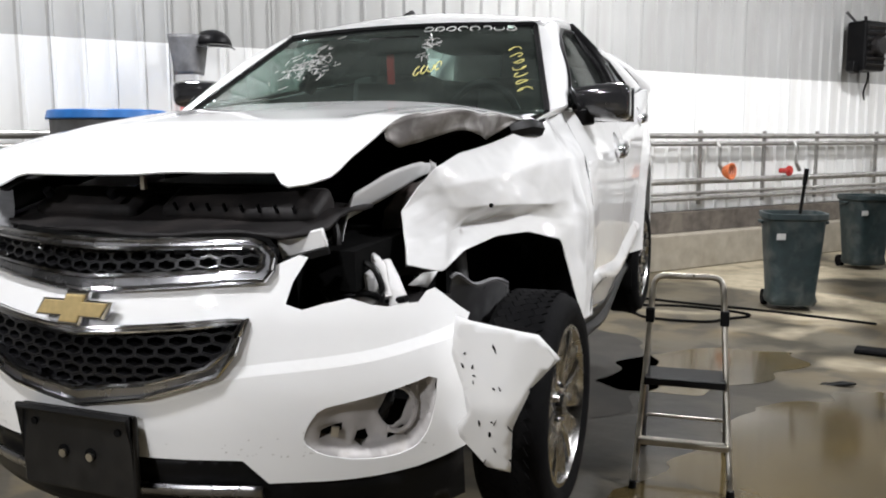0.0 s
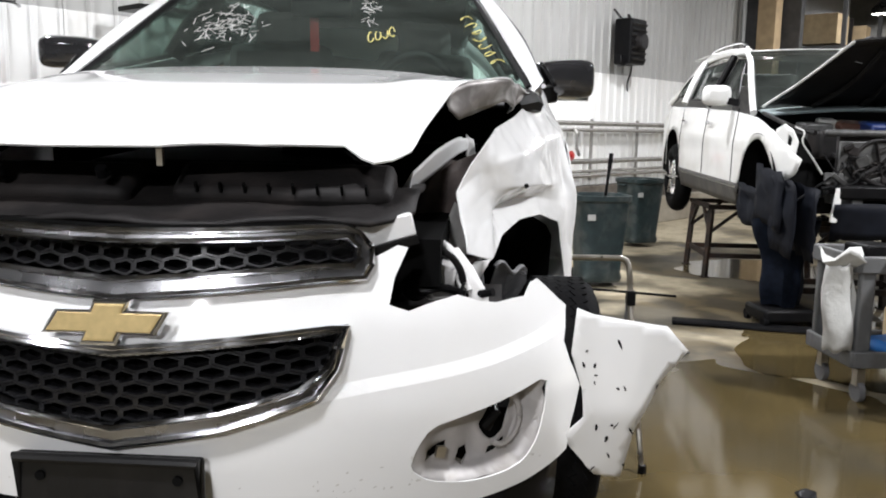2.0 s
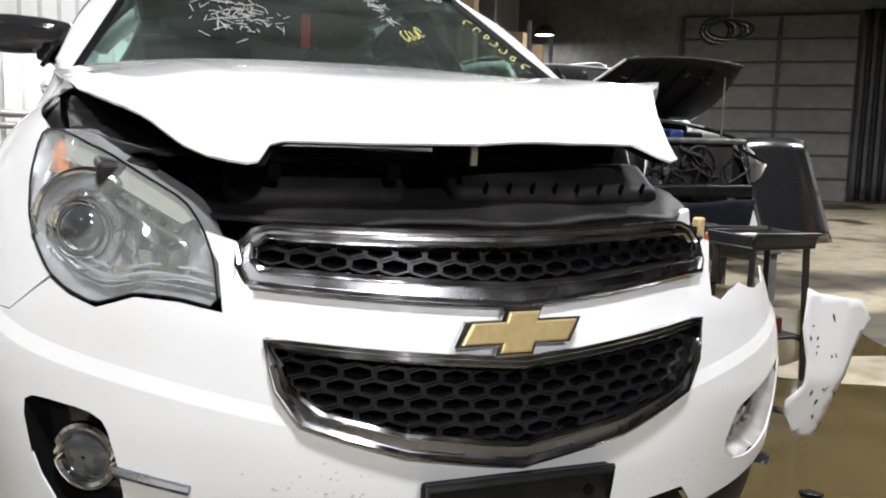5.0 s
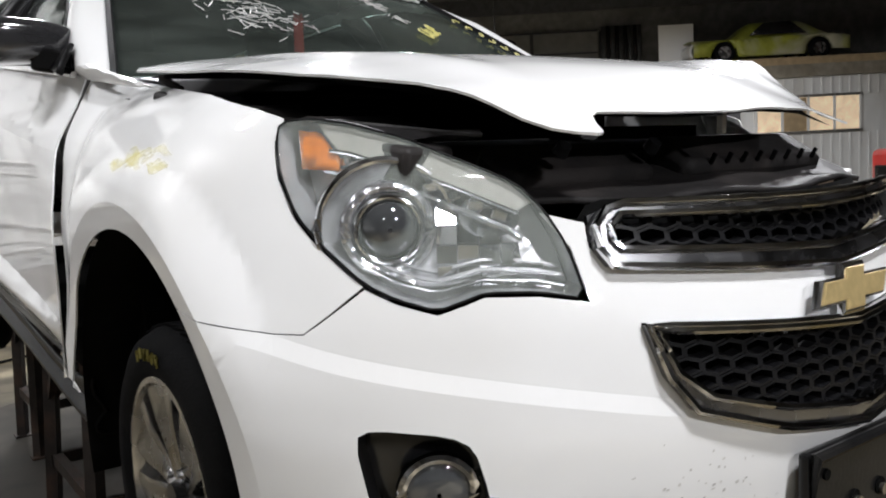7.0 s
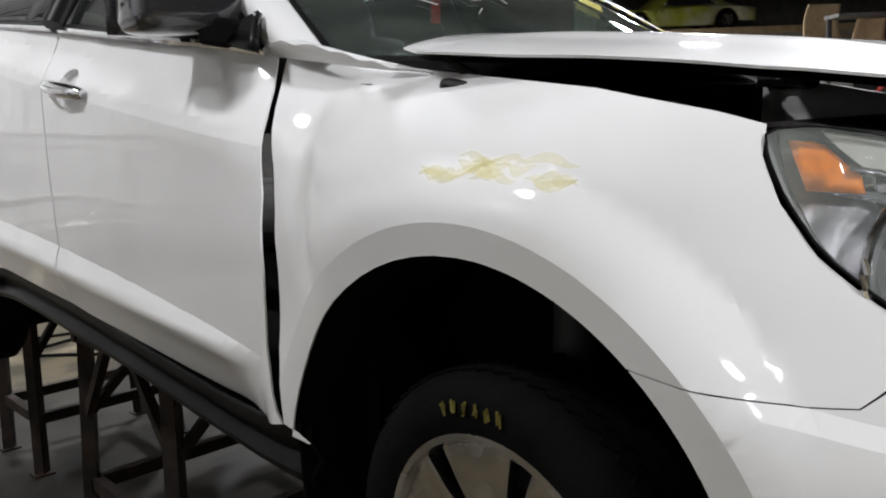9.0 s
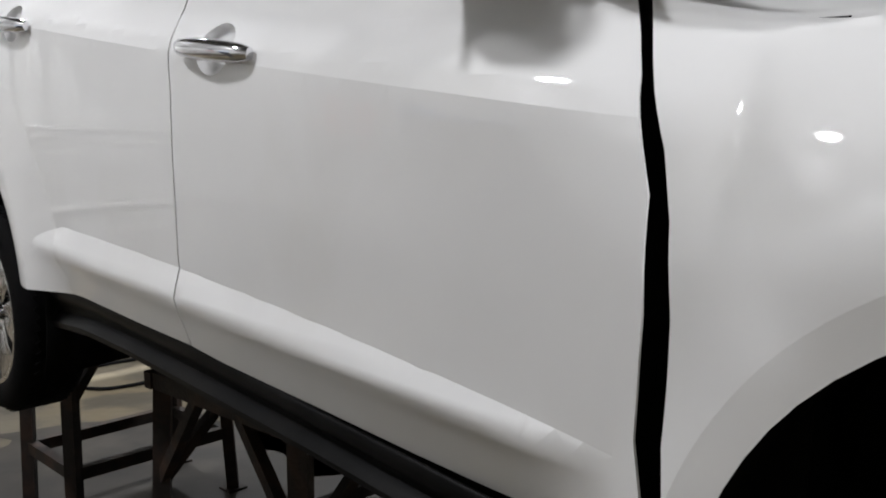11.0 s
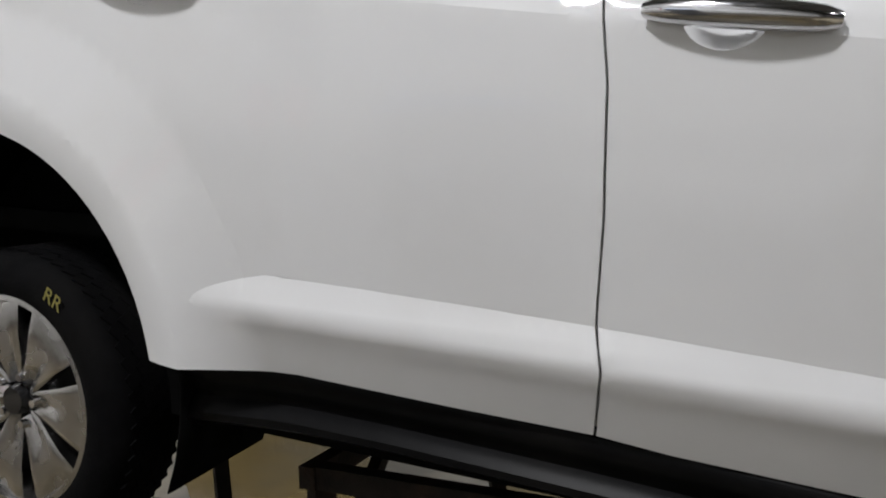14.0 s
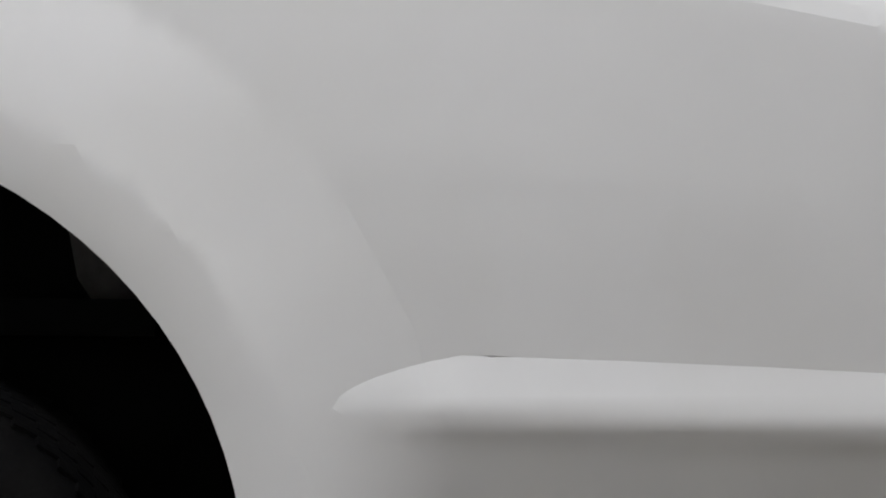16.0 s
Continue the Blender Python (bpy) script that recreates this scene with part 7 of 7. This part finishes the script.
def suv_wheel(hub):
    w = part("wheel", cyl_bm(.2, .2, .1, Matrix.Rotation(radians(90), 4, 'Y'), 24), ALLOY, suv, "alloy wheel with black tyre")
    w.matrix_basis = Matrix.Translation(hub)
    part("tyre", tube_bm([(0, math.cos(a) * .29, math.sin(a) * .29) for a in np.linspace(0, 2 * math.pi, 40, endpoint=False)], .095, 12, closed=True), RUBBER, w)
    for k in range(6):
        a = k * math.pi / 3
        part("spoke", beam_bm((-.07, math.cos(a) * .03, math.sin(a) * .03), (-.07, math.cos(a) * .21, math.sin(a) * .21), .05, .02), ALLOY, w, bevel=.008)


suv_wheel((-.85, 3.02, -.12))
suv_wheel((.85, 3.02, -.12))
jack = thing("draped_jack", pose(3.05, 4.75, 0, 0, 0, 8), "dark blue hydraulic jack with rags under the stripped car", "jack")
part("base", box_bm((.44, .40, .12), (0, 0, .09)), BLACK, jack, bevel=.03)
part("column", grid_bm(40, 14, lambda u, v: ((.13 + .14 * v ** 1.5 + .02 * math.sin(9 * v) + .03 * math.cos(25 * u) * (1.1 - v)) * math.cos(6.2832 * u), (.12 + .10 * v + .02 * math.sin(7 * v) + .02 * math.sin(31 * u)) * math.sin(6.2832 * u), .15 + .72 * v + .02 * math.sin(13 * u))), CLOTH, jack)
for sx_ in (-.2, .2):
    for sy_ in (-.16, .16):
        part("castor", cyl_bm(.045, .045, .04, pose(sx_, sy_, .045, 0, 90), 14), RUBBER, jack)
trestle("second_car_stand", pose(3.5, 7.35, 0, 0, 0, 0), 1.1, .9, .80, "rusty brown welded steel stand under the stripped car", "stands under the stripped car")
trestle("second_car_stand", pose(3.7, 5.2, 0, 0, 0, 0), 1.0, .5, .80, "rusty brown welded steel stand under the stripped car", "stands under the stripped car")

# ---- tool carts ----


def cart(matrix, label, w=.95, d=.55):
    c = thing("tool_cart", matrix, label, "cart", "tool carts")
    for z_, t_ in ((.80, .07), (.24, .06)):
        part("tray", box_bm((w, d, .03), (0, 0, z_)), CARTM, c, bevel=.01)
        for sy_ in (-1, 1):
            part("tray_lip", box_bm((w, .03, .10), (0, sy_ * d / 2, z_ + .03)), CARTM, c, bevel=.01)
        for sx_ in (-1, 1):
            part("tray_lip", box_bm((.03, d, .10), (sx_ * w / 2, 0, z_ + .03)), CARTM, c, bevel=.01)
    for sx_ in (-1, 1):
        for sy_ in (-1, 1):
            part("post", box_bm((.09, .05, .56), (sx_ * (w / 2 - .06), sy_ * (d / 2 - .03), .52)), CARTM, c, bevel=.012)
            cs = part("castor", cyl_bm(.065, .065, .035, pose(sx_ * (w / 2 - .08), sy_ * (d / 2 - .06), .065, 0, 90), 18), MIDGREY, c)
            part("castor_fork", box_bm((.05, .06, .1), (sx_ * (w / 2 - .08), sy_ * (d / 2 - .06), .15)), ALU, c)
    return c


CM = pose(3.2, 2.93, 0, 0, 0, 6)
cart(CM, "grey plastic tool cart loaded with parts")
trolley = thing("work_stand", pose(3.24, 2.37, 0, 0, 0, 3), "black steel work stand with an open tray of tools", "stand")
STANDM = mat("black_painted_steel", (.014, .014, .015), rough=.4, noise_amt=.35, noise_scale=14, stain=(.04, .035, .03), stain_amt=.5, stain_scale=8)
part("tray", box_bm((.52, .42, .02), (0, 0, .90)), STANDM, trolley, bevel=.006)
for sy_ in (-1, 1):
    part("tray_side", box_bm((.52, .014, .09), (0, sy_ * .21, .94), Euler((-.25 * sy_, 0, 0)).to_matrix()), STANDM, trolley, bevel=.005)
    part("side_rail", tube_bm([(-.26, sy_ * .235, .995), (.26, sy_ * .235, .985)], .011, 8), STANDM, trolley)
for sx_ in (-1, 1):
    part("tray_side", box_bm((.014, .42, .09), (sx_ * .26, 0, .94), Euler((0, .3 * sx_, 0)).to_matrix()), STANDM, trolley, bevel=.005)
    for sy_ in (-1, 1):
        part("leg", beam_bm((sx_ * .25, sy_ * .19, 0), (sx_ * .22, sy_ * .17, .90), .04, .04), STANDM, trolley, bevel=.005)
    part("cross_bar", beam_bm((sx_ * .245, -.19, .28), (sx_ * .245, .19, .28), .03, .03), STANDM, trolley)
part("shelf", box_bm((.46, .36, .02), (0, 0, .30)), STANDM, trolley, bevel=.005)
for k in range(7):
    rr = random.Random(k + 90)
    o = part(("socket_bar", "paper_sheet", "spanner")[k % 3], box_bm(((.20, .025, .025), (.17, .13, .006), (.22, .02, .012))[k % 3]), (ALU, BAGM, CHROME)[k % 3], None, bevel=.003)
    o.matrix_world = pose(3.24 + rr.uniform(-.12, .12), 2.37 + rr.uniform(-.1, .1), .923 + .01 * (k // 2), 0, 0, rr.uniform(-60, 60))
    tagged(o, ("steel socket bar in the black tray", "loose white paper in the black tray", "chromed spanner in the black tray")[k % 3], ("tool", "paper", "tool")[k % 3], "things in the black tray")
o = part("red_toolbox", box_bm((.30, .2, .11), (0, 0, .055)), mat("dull_dark_red_paint", (.10, .012, .012), rough=.6, noise_amt=.4, noise_scale=12), None, bevel=.02)
o.matrix_world = pose(3.24, 2.37, .31, 0, 0, 8)
tagged(o, "dull red metal box on the stand's shelf", "box")
bag = thing("white_bag", CM @ pose(-.56, -.22, .30) @ Matrix.Diagonal((.72, .8, .86, 1)), "crumpled white plastic bag hung on the cart", "bag")
part("sack", grid_bm(18, 14, lambda u, v: ((.12 + .035 * math.sin(4 * v + 9 * u)) * math.cos(6.2832 * u) * (.75 + .35 * math.sin(math.pi * min(1, .15 + .85 * v))), .10 * math.sin(6.2832 * u) * (.8 + .2 * math.sin(7 * v)), .02 + .60 * v + .015 * math.sin(25 * u))), BAGM, bag, solid=.002)
part("bag_top", grid_bm(16, 4, lambda u, v: ((.10 + .08 * v) * math.cos(6.2832 * u) + .02 * math.sin(31 * u), (.07 + .07 * v) * math.sin(6.2832 * u), .60 + .05 * math.sin(19 * u) * v + .08 * v)), BAGM, bag, solid=.002)
PALEBLUE = mat("pale_blue_plastic", (.32, .48, .68), rough=.35, noise_amt=.2, noise_scale=20, stain=(.7, .72, .72), stain_amt=.5, stain_scale=14)
ORANGEM = mat("orange_can_paint", (.55, .14, .06), rough=.4, noise_amt=.2, noise_scale=20)
items = [("cardboard_box", (.34, .3, .24), (.12, .02, .39), CARD, "plain cardboard box on the lower tray", "box"), ("blue_cloth", (.3, .24, .08), (-.12, -.06, .31), BLUEM, "crumpled blue cloth on the lower tray", "cloth"), ("spray_bottle", (.07, .07, .2), (.02, .08, .92), GOLD, "yellow topped bottle on the cart", "bottle"), ("wipes_pack", (.2, .1, .07), (.22, -.1, .86), BAGM, "white and blue pack of wipes on the cart", "pack"), ("parts_tray", (.3, .22, .08), (-.2, .04, .865), DARKGREY, "dark tray of parts on the cart", "tray"), ("steel_bracket", (.22, .05, .05), (.3, .14, .85), ALU, "loose steel bracket on the cart", "bracket"), ("blue_bottle", (.2, .075, .075), (.06, -.16, .855), PALEBLUE, "pale blue bottle lying on the cart", "bottle"), ("orange_can", (.06, .06, .12), (-.07, -.14, .88), ORANGEM, "small orange can on the cart", "can"), ("black_hub_part", (.22, .2, .11), (-.30, -.05, .875), BLACK, "black greasy hub part on the cart", "car part"), ("black_drive_part", (.26, .16, .15), (.1, .15, .89), DUCT, "black car part on the cart", "car part")]
for nm, sz, lcn, m_, lb, ct in items:
    o = part(nm, box_bm(sz), m_, None, bevel=.015 if nm != "blue_cloth" else .035)
    o.matrix_world = CM @ Matrix.Translation(lcn) @ pose(0, 0, 0, 0, 0, 13)
    tagged(o, lb, ct)
# dark car body part leaning beyond the carts
hang = thing("leaning_bonnet", pose(5.4, 4.6, 1.1, 70, 0, 20), "dark loose bonnet leaning beside the stripped car", "bonnet")
part("skin", grid_bm(10, 8, lambda u, v: ((u - .5) * 1.3, (v - .5) * 1.1, .08 * math.sin(math.pi * u))), GLOSSBLACK, hang, solid=.02)
third = thing("far_white_car", pose(6.6, 7.5, .55, 0, 0, 4), "white car standing beyond the stripped one", "car")
part("body", grid_bm(12, 20, lambda u, v: (.92 * math.copysign(min(1, abs(2 * u - 1) * 1.6) ** .5, u - .5), -.9 + 4.6 * v, .30 + .48 * (1 - abs(2 * u - 1) ** 4) + .42 * float(ramp(.22, .42, v) * (1 - ramp(.82, 1, v))) * (1 - abs(2 * u - 1) ** 2))), PAINT2, third, solid=.02)
for sd in (-1, 1):
    part("flank", grid_bm(20, 6, lambda u, v, sd=sd: (sd * .92, -.9 + 4.6 * u, -.15 + .5 * v)), PAINT2, third, solid=.02)
    for yy in (0, 2.8):
        part("tyre", tube_bm([(sd * .86, yy + math.cos(a) * .26, -.2 + math.sin(a) * .26) for a in np.linspace(0, 2 * math.pi, 28, endpoint=False)], .09, 10, closed=True), RUBBER, third)
part("nose", grid_bm(10, 4, lambda u, v: ((u - .5) * 1.84, -.9 - .1 * math.sin(math.pi * u), -.15 + .5 * v)), PAINT2, third, solid=.02)

# ---- far end of the hall ----


def in_hall(x, y, z, rz=0):
    return HALL @ pose(x, y, z, 0, 0, rz)


setting("tan_column", box_bm((.35, .35, 6.1), (14.6, -.55, 3.05)), TANM, "tan boarded column at the end of the ribbed wall", "column", HALL)
setting("partition", box_bm((.2, 1.1, 6.1), (15.0, -.5, 3.05)), BEAM, "dark partition beside the column", "partition", HALL)
rack = thing("storage_rack", in_hall(16.8, -1.2, 0), "tall dark storage rack with mixed boxes", "rack")
for sx_ in (-1.3, 1.3):
    for sy_ in (-.5, .5):
        part("upright", box_bm((.08, .08, 4.2), (sx_, sy_, 2.1)), BEAM, rack, smooth=False)
for z_ in (.9, 2.1, 3.3):
    part("shelf", box_bm((2.7, 1.1, .06), (0, 0, z_)), BEAM, rack, smooth=False)
for k in range(9):
    rr = random.Random(k)
    o = part("stored_box", box_bm((rr.uniform(.4, .7), rr.uniform(.4, .8), rr.uniform(.4, .8))), (CARD, DARKGREY, TANM)[k % 3], None, bevel=.01)
    o.matrix_world = in_hall(16.8 - .9 + .85 * (k % 3), -1.2, (.93, 2.13, 3.33)[k // 3] + .35, rr.uniform(-8, 8))
    tagged(o, "stored box on the dark rack", "box", "boxes on the rack")
gd = thing("overhead_door", in_hall(23.98, -7.1, 0), "closed grey panelled overhead door in the end wall", "overhead door")
DOORP = mat("grey_door_panel", (.20, .195, .18), rough=.6, noise_amt=.2, noise_scale=3)
for k in range(8):
    part("door_panel", box_bm((.06, 4.8, .66), (0, 0, .35 + .68 * k)), DOORP, gd, bevel=.012, smooth=False)
    part("panel_rib", box_bm((.04, 4.8, .05), (-.05, 0, .66 + .68 * k)), BEAM, gd, smooth=False)
for yy in (-2.5, -.3, 2.5):
    part("track", box_bm((.12, .1, 5.4), (-.06, yy, 2.7)), BEAM, gd, smooth=False)
curt = thing("strip_curtain", in_hall(23.7, -10.2, 0), "dark strip curtain hung beside the overhead door", "curtain")
for k in range(9):
    part("strip", grid_bm(3, 10, lambda u, v, k=k: (.05 * math.sin(5 * v + k), -.62 + .14 * k + .13 * u, .1 + 5.4 * v)), DARKGREY if k % 2 else BEAM, curt, solid=.01)
reel = thing("hanging_hose_coil", in_hall(18.0, -5.95, 4.25), "black coiled hose hanging under the roof", "hose")
for k in range(7):
    part("coil", tube_bm([((.05 * k - .15), math.cos(a) * (.5 - .03 * k) + .06 * k, math.sin(a) * (.2 + .015 * k)) for a in np.linspace(0, 2 * math.pi, 24, endpoint=False)], .035, 6, closed=True), (BLACK, SATIN)[k % 3 == 1], reel)
part("hanger", bar_bm((0, 0, .2), (0, 0, 1.9), .02), BEAM, reel)
# office with a loft on which a car body is stored
off = thing("site_office", in_hall(20.6, -15.4, 0), "white boarded office with lit windows under a loft deck", "office")
part("wall", box_bm((.15, 6.9, 3.36), (0, 0, 1.68)), WALLM, off, "white wall", smooth=False)
for k in range(26):
    part("wall_rib", box_bm((.03, .045, 1.75), (-.088, -3.3 + .26 * k, .9)), WALLM, off, smooth=False)
    part("wall_rib", box_bm((.05, .04, .5), (-.09, -3.3 + .26 * k, 3.08)), WALLM, off, smooth=False)
part("side_wall", box_bm((3.0, .15, 3.36), (1.5, 3.4, 1.68)), WALLM, off, smooth=False)
part("loft_deck", box_bm((3.6, 8.6, .2), (1.6, .1, 3.8)), TANM, off, "tan loft deck", smooth=False)
part("loft_beam", box_bm((.2, 8.6, .34), (-.1, .1, 3.53)), CONC, off, "pale loft edge", smooth=False)
part("loft_prop", box_bm((.12, .12, 3.4), (-.05, 4.2, 1.7)), PIPE, off, smooth=False)
part("window", box_bm((.04, 2.9, .95), (-.09, .75, 2.33)), WINGLOW, off, "lit window", smooth=False)
part("blind", box_bm((.02, .62, .9), (-.13, 1.1, 2.33)), TANM, off, smooth=False)
for k in range(5):
    part("window_bar", box_bm((.06, .07, 1.05), (-.12, -.7 + .72 * k, 2.33)), WALLM, off, smooth=False)
for z_ in (1.84, 2.83):
    part("window_rail", box_bm((.06, 3.0, .07), (-.12, .75, z_)), PIPE, off, smooth=False)
part("wall_clock", tube_bm([(-.1, 3.05 + .13 * math.cos(a), 3.17 + .13 * math.sin(a)) for a in np.linspace(0, 2 * math.pi, 20, endpoint=False)], .025, 6, closed=True), BLACK, off)
part("notice_board", box_bm((.03, .5, .9), (-.09, 2.85, 2.1)), MIDGREY, off, smooth=False)
lime = thing("stored_car_body", in_hall(21.35, -13.7, 3.84, -90), "lime and white car shell stored on the loft", "car")
LIME_TOP = lambda u: .28 + .44 * float(ramp(.24, .42, u) * (1 - ramp(.68, .95, u)))
part("shell", grid_bm(30, 12, lambda u, v: (-2.15 + 4.3 * u, (-.8 + 1.6 * v) * (1 - .28 * (LIME_TOP(u) - .28)), .42 + LIME_TOP(u) * (1 - abs(2 * v - 1) ** 5))), LIMEM, lime, solid=.03)
for sy_ in (-1, 1):
    flank = [(-2.15, .2), (-2.15, .5), (-1.2, .62), (0, .66), (1.5, .68), (2.15, .6), (2.15, .25)] + [(1.3 + .36 * math.cos(a), .27 + .36 * math.sin(a)) for a in np.linspace(0, math.pi, 12)] + [(.9, .16), (-.9, .16)] + [(-1.3 + .36 * math.cos(a), .27 + .36 * math.sin(a)) for a in np.linspace(0, math.pi, 12)] + [(-1.68, .2)]
    part("flank", sheet_bm(flank, lambda x_, z_, sy_=sy_: (x_, sy_ * .82, z_), (), .2, centre=(0, 0, .3)), LIMEM, lime, solid=.03)
    part("side_glass", sheet_bm([(-.62, .72), (-.2, 1.06), (.55, 1.08), (.95, .74)], lambda a, b, sy_=sy_: (a, sy_ * (.83 - .3 * (b - .7)), b), (), .2, centre=(0, 0, .9)), GLOSSBLACK, lime, solid=.01)
    for xx in (-1.3, 1.3):
        part("tyre", tube_bm([(xx + math.cos(a) * .22, sy_ * .78, .3 + math.sin(a) * .22) for a in np.linspace(0, 2 * math.pi, 26, endpoint=False)], .085, 10, closed=True), RUBBER, lime)
        part("wheel_disc", cyl_bm(.17, .17, .05, pose(xx, sy_ * .84, .3, 90), 20), ALLOY, lime)
part("nose", grid_bm(8, 4, lambda u, v: (-2.15 - .06 * math.sin(math.pi * v), -.8 + 1.6 * u, .18 + .36 * v)), PAINT2, lime, solid=.03)
setting("white_banner", box_bm((.05, 1.0, 1.15), (21.6, -11.35, 4.55)), mat("lit_white_sheet", (.9, .9, .88), rough=.7), "white translucent sheet beside the loft", "sheet", HALL)
for k, (xx, yy, n_) in enumerate(((18.6, -12.75, 3), (18.9, -13.35, 2))):
    for j in range(n_):
        o = part("spare_tyre", tube_bm([(math.cos(a) * .29, math.sin(a) * .29, 0) for a in np.linspace(0, 2 * math.pi, 32, endpoint=False)], .115, 12, closed=True), RUBBER, None)
        o.matrix_world = in_hall(xx + .04 * j, yy - .03 * j, .115 + .225 * j)
        tagged(o, "used black tyre in a stack before the office", "tyre", "tyres before the office")
bx = thing("wooden_crate", in_hall(18.3, -14.1, 0, 6), "brown wooden crate before the office wall", "crate")
CRATEM = mat("brown_crate_board", (.16, .12, .085), rough=.75, noise_amt=.3, noise_scale=8)
for j in range(4):
    part("board", box_bm((.03, .72, .19), (-.36, 0, .11 + .205 * j)), CRATEM, bx, bevel=.006, smooth=False)
    part("board", box_bm((.03, .72, .19), (.36, 0, .11 + .205 * j)), CRATEM, bx, bevel=.006, smooth=False)
    part("board", box_bm((.72, .03, .19), (0, .36, .11 + .205 * j)), CRATEM, bx, bevel=.006, smooth=False)
    part("board", box_bm((.72, .03, .19), (0, -.36, .11 + .205 * j)), CRATEM, bx, bevel=.006, smooth=False)
part("lid", box_bm((.74, .74, .03), (0, 0, .835)), CRATEM, bx, bevel=.006, smooth=False)
ext = thing("fire_extinguisher", in_hall(20.42, -12.2, 1.05), "red fire extinguisher hung on the office wall", "extinguisher")
part("cylinder", cyl_bm(.11, .11, .5, Matrix.Translation((0, 0, .05)), 20), REDM, ext, bevel=.03)
part("valve_head", cyl_bm(.03, .025, .1, Matrix.Translation((0, 0, .35)), 12), BLACK, ext)
part("hose", tube_bm([(-.02, 0, .38), (-.12, .04, .3), (-.13, .06, .0)], .018, 6), BLACK, ext)
bench = thing("work_bench", in_hall(17.2, -12.05, 0), "dark work bench with tools before the office", "bench")
part("top", box_bm((.7, .95, .07), (0, 0, 1.42)), BLACK, bench, smooth=False, bevel=.01)
part("shelf", box_bm((.7, .95, .05), (0, 0, .75)), BEAM, bench, smooth=False, bevel=.01)
for sx_ in (-.3, .3):
    for sy_ in (-.43, .43):
        part("leg", box_bm((.06, .06, 1.4), (sx_, sy_, .7)), BEAM, bench, smooth=False)
for k, (sz, m_, yy) in enumerate((((.4, .5, .26), BLACK, -11.98), ((.2, .2, .16), MIDGREY, -12.38))):
    o = part("bench_box", box_bm(sz), m_, None, bevel=.02)
    o.matrix_world = in_hall(17.2, yy, 1.456 + sz[2] / 2)
    tagged(o, "small machine standing on the work bench", "machine", "things on the bench")
# red pickup by the far side
lorry = thing("red_pickup", in_hall(10.35, -13.75, 0, 180) @ Matrix.Scale(1.05, 4), "red pickup truck with dark windows", "truck")
part("cab", box_bm((1.9, 1.5, .5), (0, .2, 1.2)), REDM, lorry, bevel=.06)
part("cab_roof", box_bm((1.55, 1.2, .12), (0, .3, 1.8)), REDM, lorry, bevel=.05)
for sx_ in (-1, 1):
    for y0_, y1_ in ((-.5, -.28), (.22, .22), (.9, .88)):
        part("pillar", beam_bm((sx_ * .9, y0_, 1.42), (sx_ * .74, y1_, 1.78), .07, .07), REDM, lorry)
    part("side_window", sheet_bm([(-.45, 1.43), (.86, 1.43), (.84, 1.75), (-.25, 1.75)], lambda y_, z_, sx_=sx_: (sx_ * (.9 - .44 * (z_ - 1.42)), y_, z_), (), .2, centre=(0, .2, 1.5)), GLASS_SIDE, lorry, solid=.01)
part("bonnet", box_bm((1.9, 1.3, .6), (0, -1.1, .98)), REDM, lorry, bevel=.1)
part("bed", box_bm((1.95, 2.2, .7), (0, 1.9, .98)), REDM, lorry, bevel=.06)
part("windscreen", beam_bm((0, -.53, 1.43), (0, -.28, 1.77), 1.55, .03), GLASS_SIDE, lorry)
part("grille", box_bm((1.4, .06, .35), (0, -1.77, .85)), BLACK, lorry, bevel=.02)
part("front_bumper", box_bm((1.95, .15, .2), (0, -1.82, .5)), CHROME, lorry, bevel=.03)
for sx_ in (-.7, .7):
    part("headlamp", box_bm((.3, .06, .2), (sx_, -1.77, .9)), LENS, lorry, bevel=.02)
    for yy in (-1.1, 2.0):
        part("tyre", tube_bm([(sx_ * 1.25, yy + math.cos(a) * .26, .36 + math.sin(a) * .26) for a in np.linspace(0, 2 * math.pi, 26, endpoint=False)], .1, 10, closed=True), RUBBER, lorry)
for k, (xx, yy, zz, w_, m_) in enumerate(((12.6, -14.2, 2.8, .72, TANM), (12.6, -15.25, 2.85, 1.25, ORANGE), (12.6, -16.15, 2.75, .42, WALLM), (14.0, -14.05, 3.25, .85, CARD))):
    o = part("hung_panel", grid_bm(8, 8, lambda u, v, w_=w_: (.12 * math.sin(math.pi * v) + .05 * math.sin(math.pi * u), (u - .5) * w_ * (1 - .15 * v), -.38 + .78 * v)), m_, None, solid=.03)
    o.matrix_world = in_hall(xx, yy, zz, 0)
    tagged(o, "painted car panel stored on a rack", "panel", "stored panels")
prack = thing("panel_rack", in_hall(12.75, -15.2, 0), "tall grey rack for car panels", "rack")
for yy in (-1.4, .2, 1.7):
    part("upright", box_bm((.08, .08, 3.3), (.15, yy, 1.65)), BEAM, prack, smooth=False)
for z_ in (1.2, 2.4, 3.25):
    part("rail", box_bm((.5, 3.3, .07), (0, .1, z_)), PIPE, prack, smooth=False)
bluec = thing("blue_cabinet", in_hall(11.9, -17.0, 0), "blue steel cabinet with two doors", "cabinet")
part("body", box_bm((.7, .9, 2.1), (0, 0, 1.05)), BLUEM, bluec, bevel=.02)
part("door", box_bm((.03, .42, 1.9), (-.36, .22, 1.05)), BLUEM, bluec, bevel=.01)
part("door", box_bm((.03, .42, 1.9), (-.36, -.22, 1.05)), BLUEM, bluec, bevel=.01)
